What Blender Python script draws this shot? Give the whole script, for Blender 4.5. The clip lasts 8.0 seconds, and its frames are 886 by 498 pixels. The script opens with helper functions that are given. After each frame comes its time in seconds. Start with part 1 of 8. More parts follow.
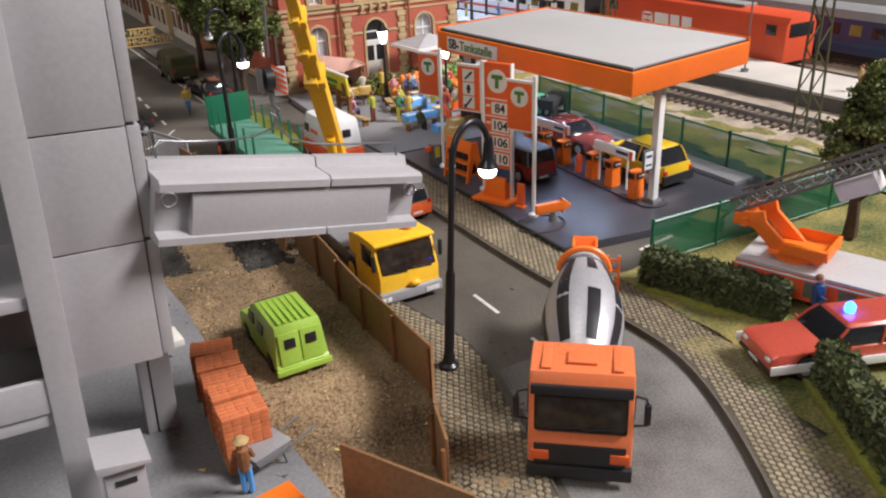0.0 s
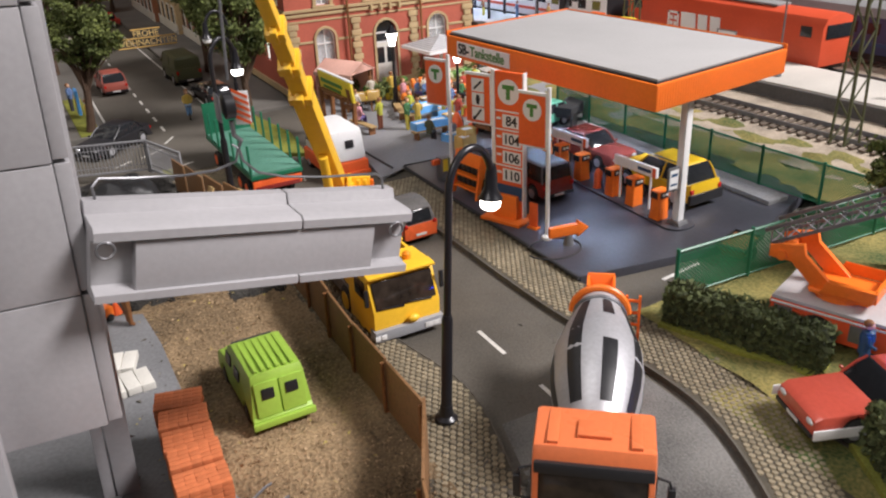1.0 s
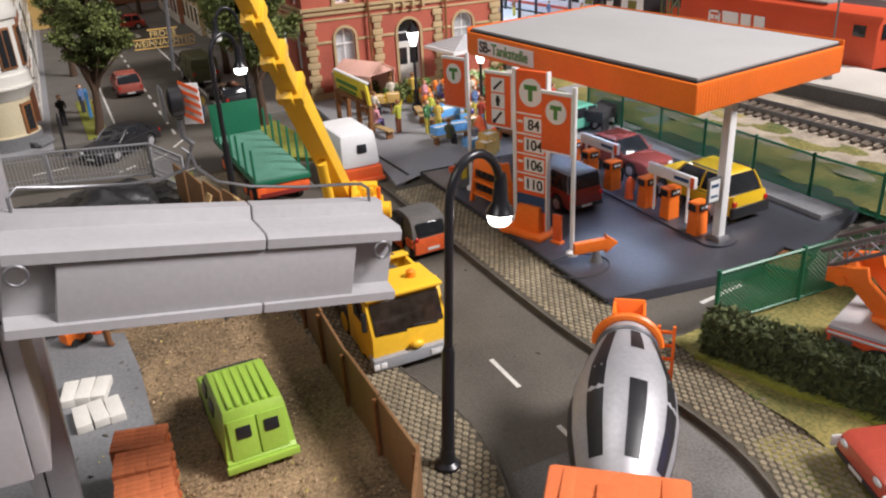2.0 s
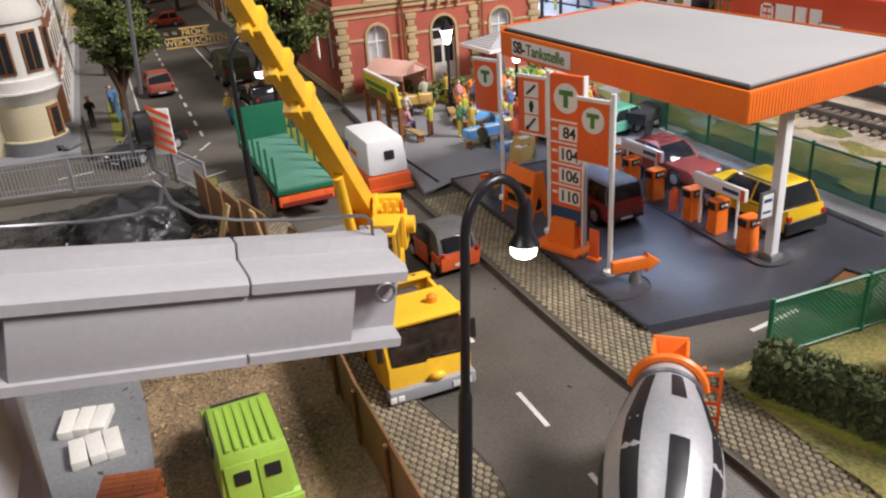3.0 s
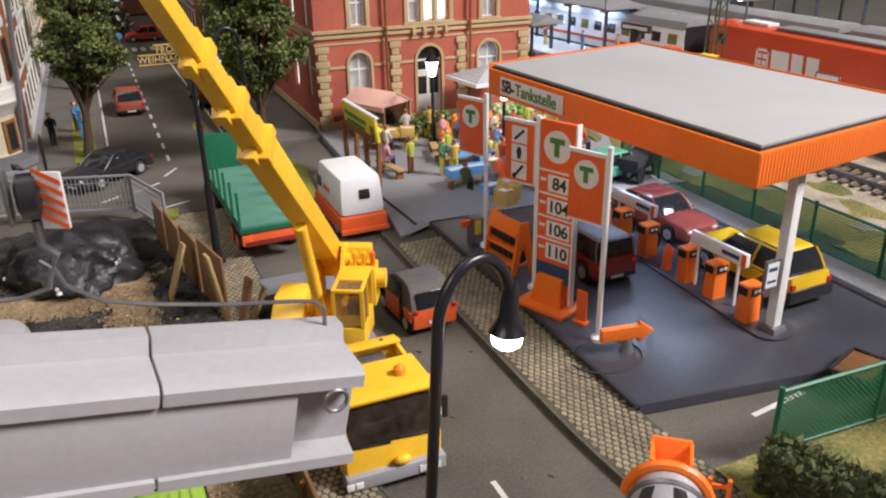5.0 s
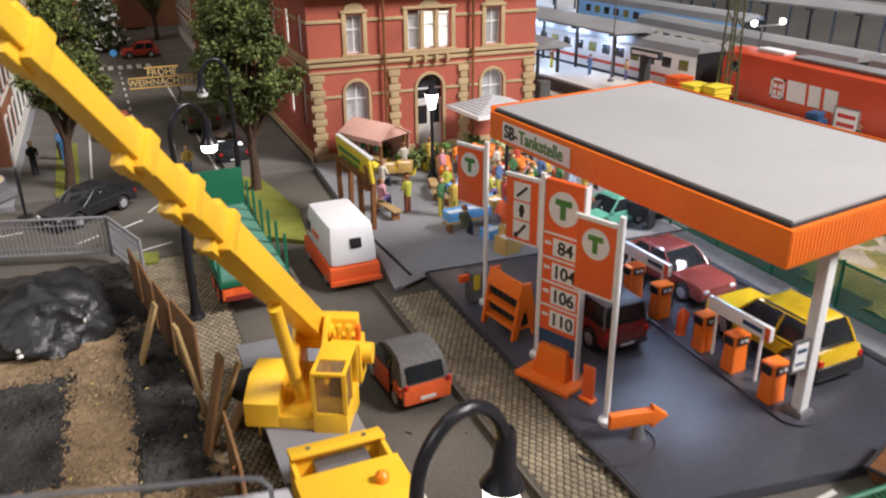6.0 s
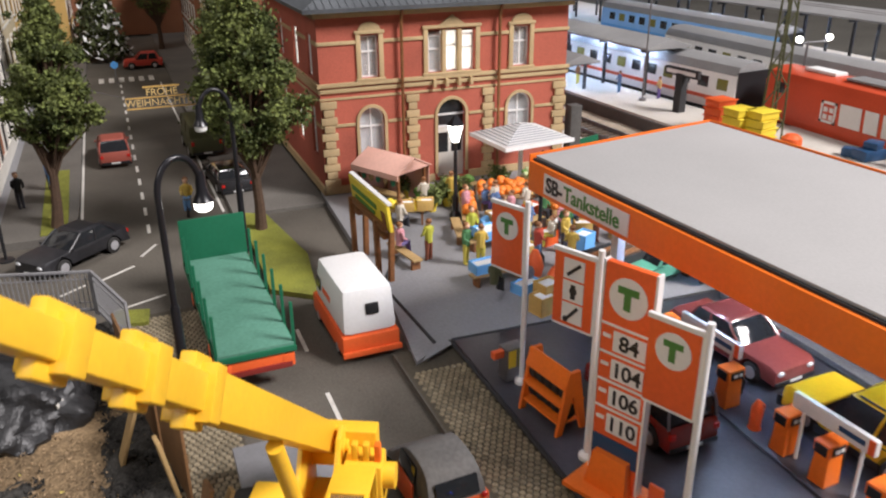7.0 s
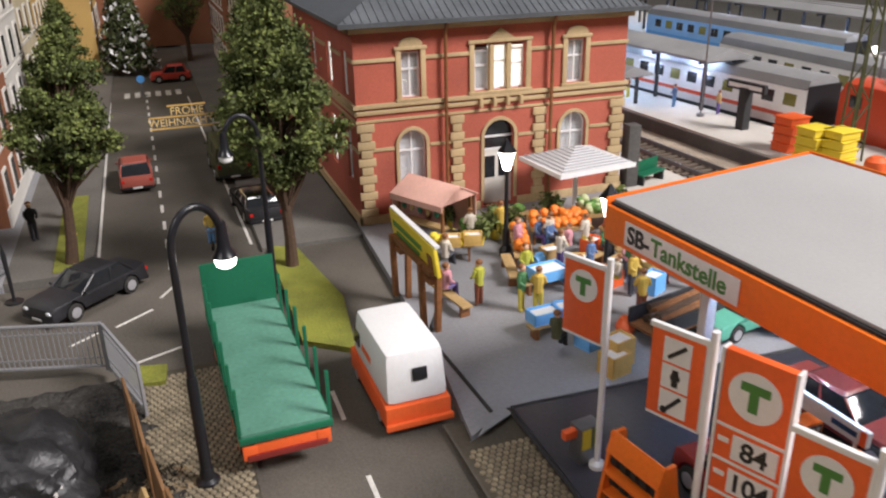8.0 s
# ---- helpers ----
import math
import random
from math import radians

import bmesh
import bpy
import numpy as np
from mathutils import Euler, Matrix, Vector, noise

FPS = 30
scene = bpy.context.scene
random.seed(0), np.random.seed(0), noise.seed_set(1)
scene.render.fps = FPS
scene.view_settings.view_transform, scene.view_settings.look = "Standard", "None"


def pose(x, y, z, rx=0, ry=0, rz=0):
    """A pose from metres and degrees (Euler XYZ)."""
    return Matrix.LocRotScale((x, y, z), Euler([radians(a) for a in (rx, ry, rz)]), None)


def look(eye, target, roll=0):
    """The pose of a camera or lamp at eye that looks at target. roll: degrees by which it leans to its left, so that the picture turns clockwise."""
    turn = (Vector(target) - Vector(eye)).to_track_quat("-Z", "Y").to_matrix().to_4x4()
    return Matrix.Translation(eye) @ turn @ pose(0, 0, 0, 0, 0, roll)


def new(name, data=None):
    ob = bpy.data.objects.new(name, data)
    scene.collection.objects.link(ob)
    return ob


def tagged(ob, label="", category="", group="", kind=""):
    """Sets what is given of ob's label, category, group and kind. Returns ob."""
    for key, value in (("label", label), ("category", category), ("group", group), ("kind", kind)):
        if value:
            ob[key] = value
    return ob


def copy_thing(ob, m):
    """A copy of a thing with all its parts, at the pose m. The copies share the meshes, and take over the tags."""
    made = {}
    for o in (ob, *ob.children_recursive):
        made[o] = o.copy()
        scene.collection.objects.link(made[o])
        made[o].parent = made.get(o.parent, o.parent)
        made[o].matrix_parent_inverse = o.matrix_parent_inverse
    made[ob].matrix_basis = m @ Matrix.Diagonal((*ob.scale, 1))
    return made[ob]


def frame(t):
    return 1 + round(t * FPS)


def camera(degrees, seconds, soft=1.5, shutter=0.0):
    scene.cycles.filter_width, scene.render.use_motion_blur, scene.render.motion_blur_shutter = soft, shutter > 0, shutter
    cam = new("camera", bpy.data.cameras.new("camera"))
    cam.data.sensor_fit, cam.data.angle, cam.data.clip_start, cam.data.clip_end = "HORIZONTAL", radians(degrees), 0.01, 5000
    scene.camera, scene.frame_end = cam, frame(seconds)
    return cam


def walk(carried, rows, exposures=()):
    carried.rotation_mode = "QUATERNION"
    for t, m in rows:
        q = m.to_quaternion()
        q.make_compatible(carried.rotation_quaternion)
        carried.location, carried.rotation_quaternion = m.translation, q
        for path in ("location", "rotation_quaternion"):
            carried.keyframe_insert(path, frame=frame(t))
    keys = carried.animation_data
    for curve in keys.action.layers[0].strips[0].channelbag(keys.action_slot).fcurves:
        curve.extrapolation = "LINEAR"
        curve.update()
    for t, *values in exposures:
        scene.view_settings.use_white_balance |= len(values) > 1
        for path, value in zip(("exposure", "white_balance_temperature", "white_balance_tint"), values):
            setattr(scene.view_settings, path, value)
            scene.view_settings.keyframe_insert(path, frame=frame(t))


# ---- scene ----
cam = camera(58.0, 8.0, 2.1, 0.4)
PATH = [
    (0, (0.070749, 0.068691, 0.138516), (0.507239, 0.862442, -0.285083), -2.387),
    (0.5, (0.079799, 0.082039, 0.13636), (0.512371, 0.877046, -0.2889), -2.028),
    (1, (0.091496, 0.091781, 0.137658), (0.503044, 0.896195, -0.290765), -2.663),
    (1.5, (0.103553, 0.102649, 0.132415), (0.493653, 0.920528, -0.290545), -3.233),
    (1.7, (0.106586, 0.106854, 0.130437), (0.491686, 0.92776, -0.29124), -3.120),
    (2.8, (0.121766, 0.126645, 0.126245), (0.457092, 0.968482, -0.296682), -3.878),
    (3, (0.124362, 0.129407, 0.127788), (0.449312, 0.973751, -0.29823), -4.114),
    (3.5, (0.129857, 0.136921, 0.127286), (0.447252, 0.985382, -0.296241), -4.235),
    (4, (0.132647, 0.142895, 0.126574), (0.460406, 0.989763, -0.292221), -3.528),
    (4.5, (0.134734, 0.147726, 0.12756), (0.476572, 0.991658, -0.285872), -2.509),
    (4.7, (0.13458, 0.150095, 0.126753), (0.484595, 0.993391, -0.281097), -1.695),
    (5.8, (0.14648, 0.17005, 0.131587), (0.500527, 1.01943, -0.259818), -0.407),
    (6, (0.149451, 0.178082, 0.134404), (0.500579, 1.02815, -0.25815), -0.459),
    (6.5, (0.155273, 0.202815, 0.137226), (0.504057, 1.05468, -0.253506), -0.110),
    (7, (0.160656, 0.222741, 0.140042), (0.500735, 1.07628, -0.254695), -0.385),
    (7.5, (0.165191, 0.245734, 0.139407), (0.491939, 1.10491, -0.254355), -0.752),
    (8, (0.167212, 0.263155, 0.139041), (0.475087, 1.13149, -0.249804), -1.120),
]
walk(cam, [(t, look(eye, target, roll)) for t, eye, target, roll in PATH])

# A table-top model landscape at about 1:87. Plan numbers below are in centimetres.
CM = 0.01

# ---- light: the hall's overhead key lamp and two unseen, added fills ----
world = bpy.data.worlds.new("hall_air")
scene.world = world
world.use_nodes = True
world.node_tree.nodes["Background"].inputs[0].default_value = (0.97, 0.95, 0.97, 1)
world.node_tree.nodes["Background"].inputs[1].default_value = 0.2


def area_lamp(x, y, z, sx, sy, watts, tint):
    data = bpy.data.lights.new("hall_lamp", "AREA")
    data.shape, data.size, data.size_y, data.energy, data.color = "RECTANGLE", sx, sy, watts, tint
    ob = new("hall_lamp", data)
    ob.matrix_basis = pose(x, y, z)
    return ob


area_lamp(1.65, -0.75, 1.72, 0.8, 0.8, 168, (1, 0.945, 0.955))
# added low fill, not a ceiling lamp: brightens faces turned west
area_lamp(-0.9, -0.3, 1.1, 0.7, 0.6, 9, (1, 0.94, 0.93)).matrix_basis = look((-0.9, -0.3, 1.1), (0.25, 0.4, 0.03))
# added fill tilted east to brighten the platform and coaches
area_lamp(0.0, 0.75, 1.7, 0.6, 0.9, 7, (1, 0.95, 0.95)).matrix_basis = look((0.0, 0.75, 1.7), (0.6, 0.9, 0.0))
scene.view_settings.exposure = -0.2


# ---- materials ----
def mat(name, c, rough=0.5, var=0.15, s1=0.6, s2=9.0, bump=0.0, metal=0.0, coat=0.0, rnd=0.0, tint=None, emit=0.0, island=0.0, bs=None, spec=0.5):
    m = bpy.data.materials.new(name)
    m.use_nodes = True
    nt = m.node_tree
    b = nt.nodes["Principled BSDF"]
    tc = nt.nodes.new("ShaderNodeTexCoord")
    lo = [max(0, v * (1 - var)) for v in c]
    hi = [min(1, v * (1 + var)) for v in (tint or c)]
    n1 = nt.nodes.new("ShaderNodeTexNoise")
    n1.inputs["Scale"].default_value, n1.inputs["Detail"].default_value = s1 * 100, 4
    n2 = nt.nodes.new("ShaderNodeTexNoise")
    n2.inputs["Scale"].default_value, n2.inputs["Detail"].default_value = s2 * 100, 3
    for n in (n1, n2):
        nt.links.new(tc.outputs["Object"], n.inputs["Vector"])
    add = nt.nodes.new("ShaderNodeMath")
    add.operation = "MULTIPLY_ADD"
    nt.links.new(n2.outputs["Fac"], add.inputs[0])
    add.inputs[1].default_value = 0.7
    nt.links.new(n1.outputs["Fac"], add.inputs[2])
    mr = nt.nodes.new("ShaderNodeMapRange")
    mr.inputs["From Min"].default_value, mr.inputs["From Max"].default_value = 0.6, 1.1
    nt.links.new(add.outputs[0], mr.inputs["Value"])
    mix = nt.nodes.new("ShaderNodeMix")
    mix.data_type = "RGBA"
    mix.inputs[6].default_value, mix.inputs[7].default_value = (*lo, 1), (*hi, 1)
    nt.links.new(mr.outputs[0], mix.inputs[0])
    out = mix.outputs[2]
    if rnd or island:
        hs = nt.nodes.new("ShaderNodeHueSaturation")
        mm = nt.nodes.new("ShaderNodeMapRange")
        k = rnd or island
        mm.inputs["To Min"].default_value, mm.inputs["To Max"].default_value = 1 - k, 1 + k
        if rnd:
            src = nt.nodes.new("ShaderNodeObjectInfo").outputs["Random"]
        else:
            src = nt.nodes.new("ShaderNodeNewGeometry").outputs["Random Per Island"]
        nt.links.new(src, mm.inputs["Value"])
        nt.links.new(mm.outputs[0], hs.inputs["Value"])
        nt.links.new(out, hs.inputs["Color"])
        out = hs.outputs[0]
    nt.links.new(out, b.inputs["Base Color"])
    rr = nt.nodes.new("ShaderNodeMapRange")
    rr.inputs["To Min"].default_value, rr.inputs["To Max"].default_value = max(0, rough - 0.08), min(1, rough + 0.08)
    nt.links.new(n1.outputs["Fac"], rr.inputs["Value"])
    nt.links.new(rr.outputs[0], b.inputs["Roughness"])
    b.inputs["Metallic"].default_value = metal
    b.inputs["Coat Weight"].default_value = coat
    b.inputs["Specular IOR Level"].default_value = spec
    if emit:
        b.inputs["Emission Color"].default_value, b.inputs["Emission Strength"].default_value = (*c, 1), emit
    if bump:
        bp = nt.nodes.new("ShaderNodeBump")
        bp.inputs["Strength"].default_value, bp.inputs["Distance"].default_value = 0.9, bump * CM
        nb = n2
        if bs:
            nb = nt.nodes.new("ShaderNodeTexNoise")
            nb.inputs["Scale"].default_value, nb.inputs["Detail"].default_value = bs * 100, 2
            nt.links.new(tc.outputs["Object"], nb.inputs["Vector"])
        nt.links.new(nb.outputs["Fac"], bp.inputs["Height"])
        nt.links.new(bp.outputs[0], b.inputs["Normal"])
    return m


def glass(name, c=(0.9, 0.95, 0.95), rough=0.05, alpha=0.35):
    m = bpy.data.materials.new(name)
    m.use_nodes = True
    b = m.node_tree.nodes["Principled BSDF"]
    b.inputs["Base Color"].default_value, b.inputs["Roughness"].default_value = (*c, 1), rough
    b.inputs["Alpha"].default_value = alpha
    return m


M_BASE = mat("earth_base", (0.06, 0.055, 0.045), 0.95, 0.3, 0.1, 4, 0.03)
M_ROAD = mat("model_asphalt", (0.104, 0.093, 0.077), 0.8, 0.3, 0.22, 14, 0.014, spec=0.3)
M_ROADNEW = mat("light_asphalt", (0.15, 0.145, 0.135), 0.85, 0.45, 0.5, 14, 0.03, spec=0.3)
M_COB = mat("cobble_stone", (0.24, 0.2, 0.13), 0.85, 0.25, 0.5, 12, 0.01, rnd=0.22)
M_COBS = mat("cobble_stone_joined", (0.24, 0.2, 0.13), 0.85, 0.25, 0.5, 12, 0.01, island=0.22)
M_JOINT = mat("cobble_joint", (0.075, 0.064, 0.045), 0.95, 0.25, 0.6, 10, 0.01)
M_KERB = mat("kerb_dark", (0.1, 0.088, 0.07), 0.9, 0.3, 0.8, 10, 0.02)
M_SLAB = mat("station_slab", (0.046, 0.047, 0.058), 0.36, 0.22, 0.12, 8, 0.004)
M_PLAZA = mat("plaza_slab", (0.25, 0.25, 0.26), 0.7, 0.14, 0.15, 8, 0.006)
M_SAND = mat("sand", (0.12, 0.078, 0.038), 0.95, 0.45, 0.28, 9, 0.1, tint=(0.26, 0.18, 0.098), bs=9)
M_GRAVEL = mat("sand_grain", (0.34, 0.24, 0.14), 0.95, 0.2, 0.5, 10, 0, island=0.28)
M_CONC = mat("site_concrete", (0.18, 0.182, 0.187), 0.85, 0.24, 0.35, 9, 0.008)
M_GREY = mat("grey_plastic", (0.37, 0.362, 0.372), 0.48, 0.07, 0.25, 7, 0.004)
M_ORANGE = mat("orange_plastic", (0.9, 0.19, 0.02), 0.42, 0.08, 0.3, 8, 0.003)
M_SIGNO = mat("orange_print", (0.82, 0.13, 0.03), 0.45, 0.08, 0.4, 8)
M_WHITE = mat("white_plastic", (0.78, 0.78, 0.77), 0.45, 0.05, 0.4, 8, 0.002)
M_ROOFW = mat("canopy_top_card", (0.4, 0.395, 0.39), 0.9, 0.07, 0.25, 12, 0.004)
M_BLACK = mat("black_plastic", (0.018, 0.018, 0.02), 0.4, 0.2, 0.4, 9, 0.003)
M_RUBBER = mat("tyre_rubber", (0.022, 0.021, 0.02), 0.8, 0.25, 0.6, 9, 0.01)
M_DARK = mat("dark_line", (0.03, 0.03, 0.032), 0.8, 0.3, 0.5, 8, 0.01)
M_LINE = mat("road_paint", (0.62, 0.6, 0.55), 0.75, 0.18, 0.6, 12)
M_YELLOW = mat("yellow_plastic", (0.9, 0.53, 0.035), 0.38, 0.06, 0.3, 8, 0.002)
M_RED = mat("red_lacquer", (0.5, 0.085, 0.055), 0.22, 0.12, 0.4, 8, coat=0.5)
M_REDDK = mat("dark_red_lacquer", (0.22, 0.025, 0.02), 0.22, 0.1, 0.4, 8, coat=0.5)
M_LIME = mat("lime_plastic", (0.35, 0.55, 0.075), 0.45, 0.08, 0.3, 9, 0.003)
M_SILVER = mat("brushed_silver", (0.52, 0.52, 0.54), 0.42, 0.12, 0.5, 9, metal=0.5)
M_CHROME = mat("chrome", (0.75, 0.75, 0.76), 0.15, 0.06, 0.5, 9, metal=1.0)
M_CARGLASS = mat("car_glass", (0.02, 0.022, 0.025), 0.08, 0.2, 0.4, 6)
M_GREEN = mat("green_plastic", (0.012, 0.13, 0.065), 0.4, 0.12, 0.3, 8)
M_BED = mat("green_load_bed", (0.08, 0.22, 0.155), 0.6, 0.15, 0.4, 7, 0.01, tint=(0.1, 0.25, 0.185))
M_BRICKR = mat("painted_red_brick", (0.43, 0.108, 0.068), 0.78, 0.2, 0.35, 12, 0.006)
M_STONE = mat("sandstone_trim", (0.5, 0.37, 0.2), 0.75, 0.16, 0.5, 10, 0.006)
M_QUOIN = mat("sandstone_quoin", (0.5, 0.37, 0.2), 0.75, 0.16, 0.5, 10, 0.006, rnd=0.12)
M_SLATE = mat("slate_roof", (0.1, 0.11, 0.12), 0.6, 0.2, 0.5, 8, 0.01)
M_FENCEB = mat("brown_hardboard", (0.215, 0.112, 0.048), 0.55, 0.3, 0.25, 9, 0.006)
M_WOOD = mat("brown_wood", (0.22, 0.09, 0.03), 0.6, 0.3, 0.5, 8, 0.01)
M_WOODL = mat("pale_wood", (0.42, 0.28, 0.12), 0.7, 0.2, 0.6, 9, 0.008)
M_TILE = mat("stacked_clay", (0.58, 0.165, 0.06), 0.7, 0.12, 0.5, 10, 0.006, rnd=0.1)
M_BARK = mat("bark", (0.085, 0.05, 0.03), 0.9, 0.3, 0.6, 8, 0.03)
M_LEAF = mat("tree_foliage", (0.045, 0.075, 0.018), 0.8, 0.35, 0.5, 6, island=0.6, tint=(0.15, 0.175, 0.045))
M_HEDGE = mat("hedge_foliage", (0.07, 0.085, 0.03), 0.9, 0.35, 0.8, 6, island=0.55)
M_GRASS = mat("grass_flock", (0.2, 0.21, 0.03), 0.95, 0.35, 0.6, 12, 0.05)
M_GRASSG = mat("green_flock", (0.07, 0.13, 0.03), 0.95, 0.45, 0.35, 9, 0.06, tint=(0.24, 0.19, 0.06))
M_COAL = mat("black_rock", (0.018, 0.018, 0.019), 0.45, 0.35, 0.6, 5, 0.05)
M_SOIL = mat("black_soil", (0.022, 0.021, 0.02), 0.95, 0.55, 0.7, 12, 0.14, bs=6, spec=0.15, tint=(0.05, 0.047, 0.042))
M_STEEL = mat("dull_steel", (0.22, 0.22, 0.23), 0.45, 0.15, 0.6, 8, metal=0.7)
M_MESHG = mat("green_mesh", (0.02, 0.17, 0.07), 0.6, 0.15, 0.5, 8)
M_BALLAST = mat("ballast", (0.36, 0.3, 0.23), 0.95, 0.35, 0.6, 10, 0.06)
M_PLAT = mat("platform_paving", (0.52, 0.49, 0.44), 0.8, 0.12, 0.3, 8, 0.006)
M_PLATW = mat("platform_wall", (0.09, 0.085, 0.08), 0.85, 0.25, 0.4, 7, 0.01)
M_LOCO = mat("loco_red", (0.62, 0.085, 0.035), 0.4, 0.08, 0.3, 8)
M_COACH = mat("coach_white", (0.84, 0.84, 0.83), 0.4, 0.06, 0.3, 8)
M_COACHR = mat("coach_roof_grey", (0.25, 0.25, 0.25), 0.55, 0.14, 0.4, 8)
M_CREAM = mat("cream_plaster", (0.55, 0.48, 0.32), 0.8, 0.1, 0.4, 9, 0.006)
M_PALE = mat("pale_plaster", (0.68, 0.66, 0.6), 0.75, 0.08, 0.4, 9, 0.006)
M_HALL = mat("hall_wall", (0.04, 0.038, 0.035), 0.9, 0.2, 0.02, 0.4)
M_BULB = mat("lit_bulb", (1.0, 0.95, 0.88), 0.4, 0.0, emit=9.0)
M_BLUE = mat("blue_beacon", (0.005, 0.045, 1.0), 0.3, 0.0, emit=60.0)
M_LED = mat("cool_led", (0.52, 0.68, 1.0), 0.4, 0.0, emit=125.0)
M_WINLIT = mat("lit_curtain", (1.0, 0.96, 0.88), 0.7, 0.05, emit=1.1)
M_GALV = mat("galvanised_grey", (0.3, 0.3, 0.31), 0.5, 0.12, 0.6, 8, metal=0.15)
M_CABOR = mat("cab_orange", (0.74, 0.19, 0.07), 0.28, 0.08, 0.3, 8, 0.003)
M_CLOTH = mat("white_cloth", (0.88, 0.88, 0.88), 0.8, 0.04, 0.5, 9)
M_STRIPE = mat("grey_cloth_stripe", (0.5, 0.51, 0.55), 0.8, 0.06)
M_SLEEP = mat("sleeper_brown", (0.13, 0.1, 0.075), 0.85, 0.25, 0.6, 8, 0.01)
M_CURTAIN = mat("net_curtain", (0.55, 0.56, 0.58), 0.8, 0.15, 1.5, 9)
M_GLASS = glass("window_glass", alpha=0.18)
M_BLUEP = mat("blue_plastic", (0.1, 0.35, 0.75), 0.4, 0.1, 0.5, 8)
M_NAVY = mat("navy_plastic", (0.02, 0.07, 0.16), 0.4, 0.1, 0.5, 8)
M_PINK = mat("pink_awning", (0.72, 0.42, 0.34), 0.7, 0.1, 0.5, 8)
M_SKIN = mat("painted_flesh", (0.7, 0.42, 0.27), 0.6, 0.06, 0.6, 8)
M_TXTG = mat("green_print", (0.07, 0.22, 0.05), 0.5, 0.06)
M_YSIGN = mat("yellow_print", (0.8, 0.62, 0.05), 0.5, 0.06)
M_OLIVE = mat("olive_paint", (0.07, 0.075, 0.03), 0.6, 0.12)
M_LAMP = mat("lamp_post_black", (0.014, 0.014, 0.017), 0.3, 0.15, 0.5, 8)


# ---- shapes ----
def box(bm, x0, x1, y0, y1, z0, z1, bev=0.0):
    r = bmesh.ops.create_cube(bm, size=1.0, matrix=Matrix.Translation(((x0 + x1) / 2, (y0 + y1) / 2, (z0 + z1) / 2)) @ Matrix.Diagonal((abs(x1 - x0), abs(y1 - y0), abs(z1 - z0), 1)))
    if bev:
        es = list({e for v in r["verts"] for e in v.link_edges})
        bmesh.ops.bevel(bm, geom=es, offset=bev, segments=2, affect="EDGES", profile=0.6)
    return bm


def obox(bm, cx, cy, cz, sx, sy, sz, rx=0, ry=0, rz=0, bev=0.0):
    m = Matrix.Translation((cx, cy, cz)) @ Euler([radians(a) for a in (rx, ry, rz)]).to_matrix().to_4x4() @ Matrix.Diagonal((sx, sy, sz, 1))
    r = bmesh.ops.create_cube(bm, size=1.0, matrix=m)
    if bev:
        es = list({e for v in r["verts"] for e in v.link_edges})
        bmesh.ops.bevel(bm, geom=es, offset=bev, segments=2, affect="EDGES", profile=0.6)
    return bm


def prism(bm, pts, a0, a1, axis="x", bev=0.0):
    """Extrudes a closed outline: axis x takes (y, z) points, y takes (x, z), z takes (x, y)."""
    def at(p, a):
        return {"x": (a, p[0], p[1]), "y": (p[0], a, p[1]), "z": (p[0], p[1], a)}[axis]
    lo = [bm.verts.new(at(p, a0)) for p in pts]
    hi = [bm.verts.new(at(p, a1)) for p in pts]
    n = len(pts)
    fs = [bm.faces.new(lo), bm.faces.new(hi[::-1])]
    for i in range(n):
        fs.append(bm.faces.new((lo[i], hi[i], hi[(i + 1) % n], lo[(i + 1) % n])))
    bmesh.ops.recalc_face_normals(bm, faces=fs)
    if bev:
        es = list({e for f in fs[:2] for e in f.edges})
        bmesh.ops.bevel(bm, geom=es, offset=bev, segments=2, affect="EDGES", profile=0.6)
    return bm


def tube(bm, pts, r, n=10, caps=True):
    """A round bar along points; r may be one radius or one for each point."""
    pts = [Vector(p) for p in pts]
    rs = r if isinstance(r, (list, tuple)) else [r] * len(pts)
    rings, side = [], None
    for i, p in enumerate(pts):
        d = (pts[min(i + 1, len(pts) - 1)] - pts[max(i - 1, 0)]).normalized()
        if side is None:
            side = d.orthogonal().normalized()
        side = (side - d * side.dot(d)).normalized()
        up = d.cross(side)
        rings.append([bm.verts.new(p + (side * math.cos(a) + up * math.sin(a)) * rs[i]) for a in (2 * math.pi * k / n for k in range(n))])
    for a, b in zip(rings, rings[1:]):
        for k in range(n):
            bm.faces.new((a[k], a[(k + 1) % n], b[(k + 1) % n], b[k]))
    if caps:
        bm.faces.new(rings[0][::-1])
        bm.faces.new(rings[-1])
    return bm


def frustum(bm, x0, x1, y0, y1, z0, X0, X1, Y0, Y1, z1, bev=0.0):
    a = [bm.verts.new(p) for p in ((x0, y0, z0), (x1, y0, z0), (x1, y1, z0), (x0, y1, z0))]
    b = [bm.verts.new(p) for p in ((X0, Y0, z1), (X1, Y0, z1), (X1, Y1, z1), (X0, Y1, z1))]
    fs = [bm.faces.new(a[::-1]), bm.faces.new(b)] + [bm.faces.new((a[i], a[(i + 1) % 4], b[(i + 1) % 4], b[i])) for i in range(4)]
    if bev:
        bmesh.ops.bevel(bm, geom=list({e for f in fs for e in f.edges}), offset=bev, segments=2, affect="EDGES", profile=0.6)
    return bm


def ball(bm, x, y, z, rx, ry=None, rz=None, n=2):
    bmesh.ops.create_icosphere(bm, subdivisions=n, radius=1.0, matrix=Matrix.Translation((x, y, z)) @ Matrix.Diagonal((rx, ry or rx, rz or rx, 1)))
    return bm


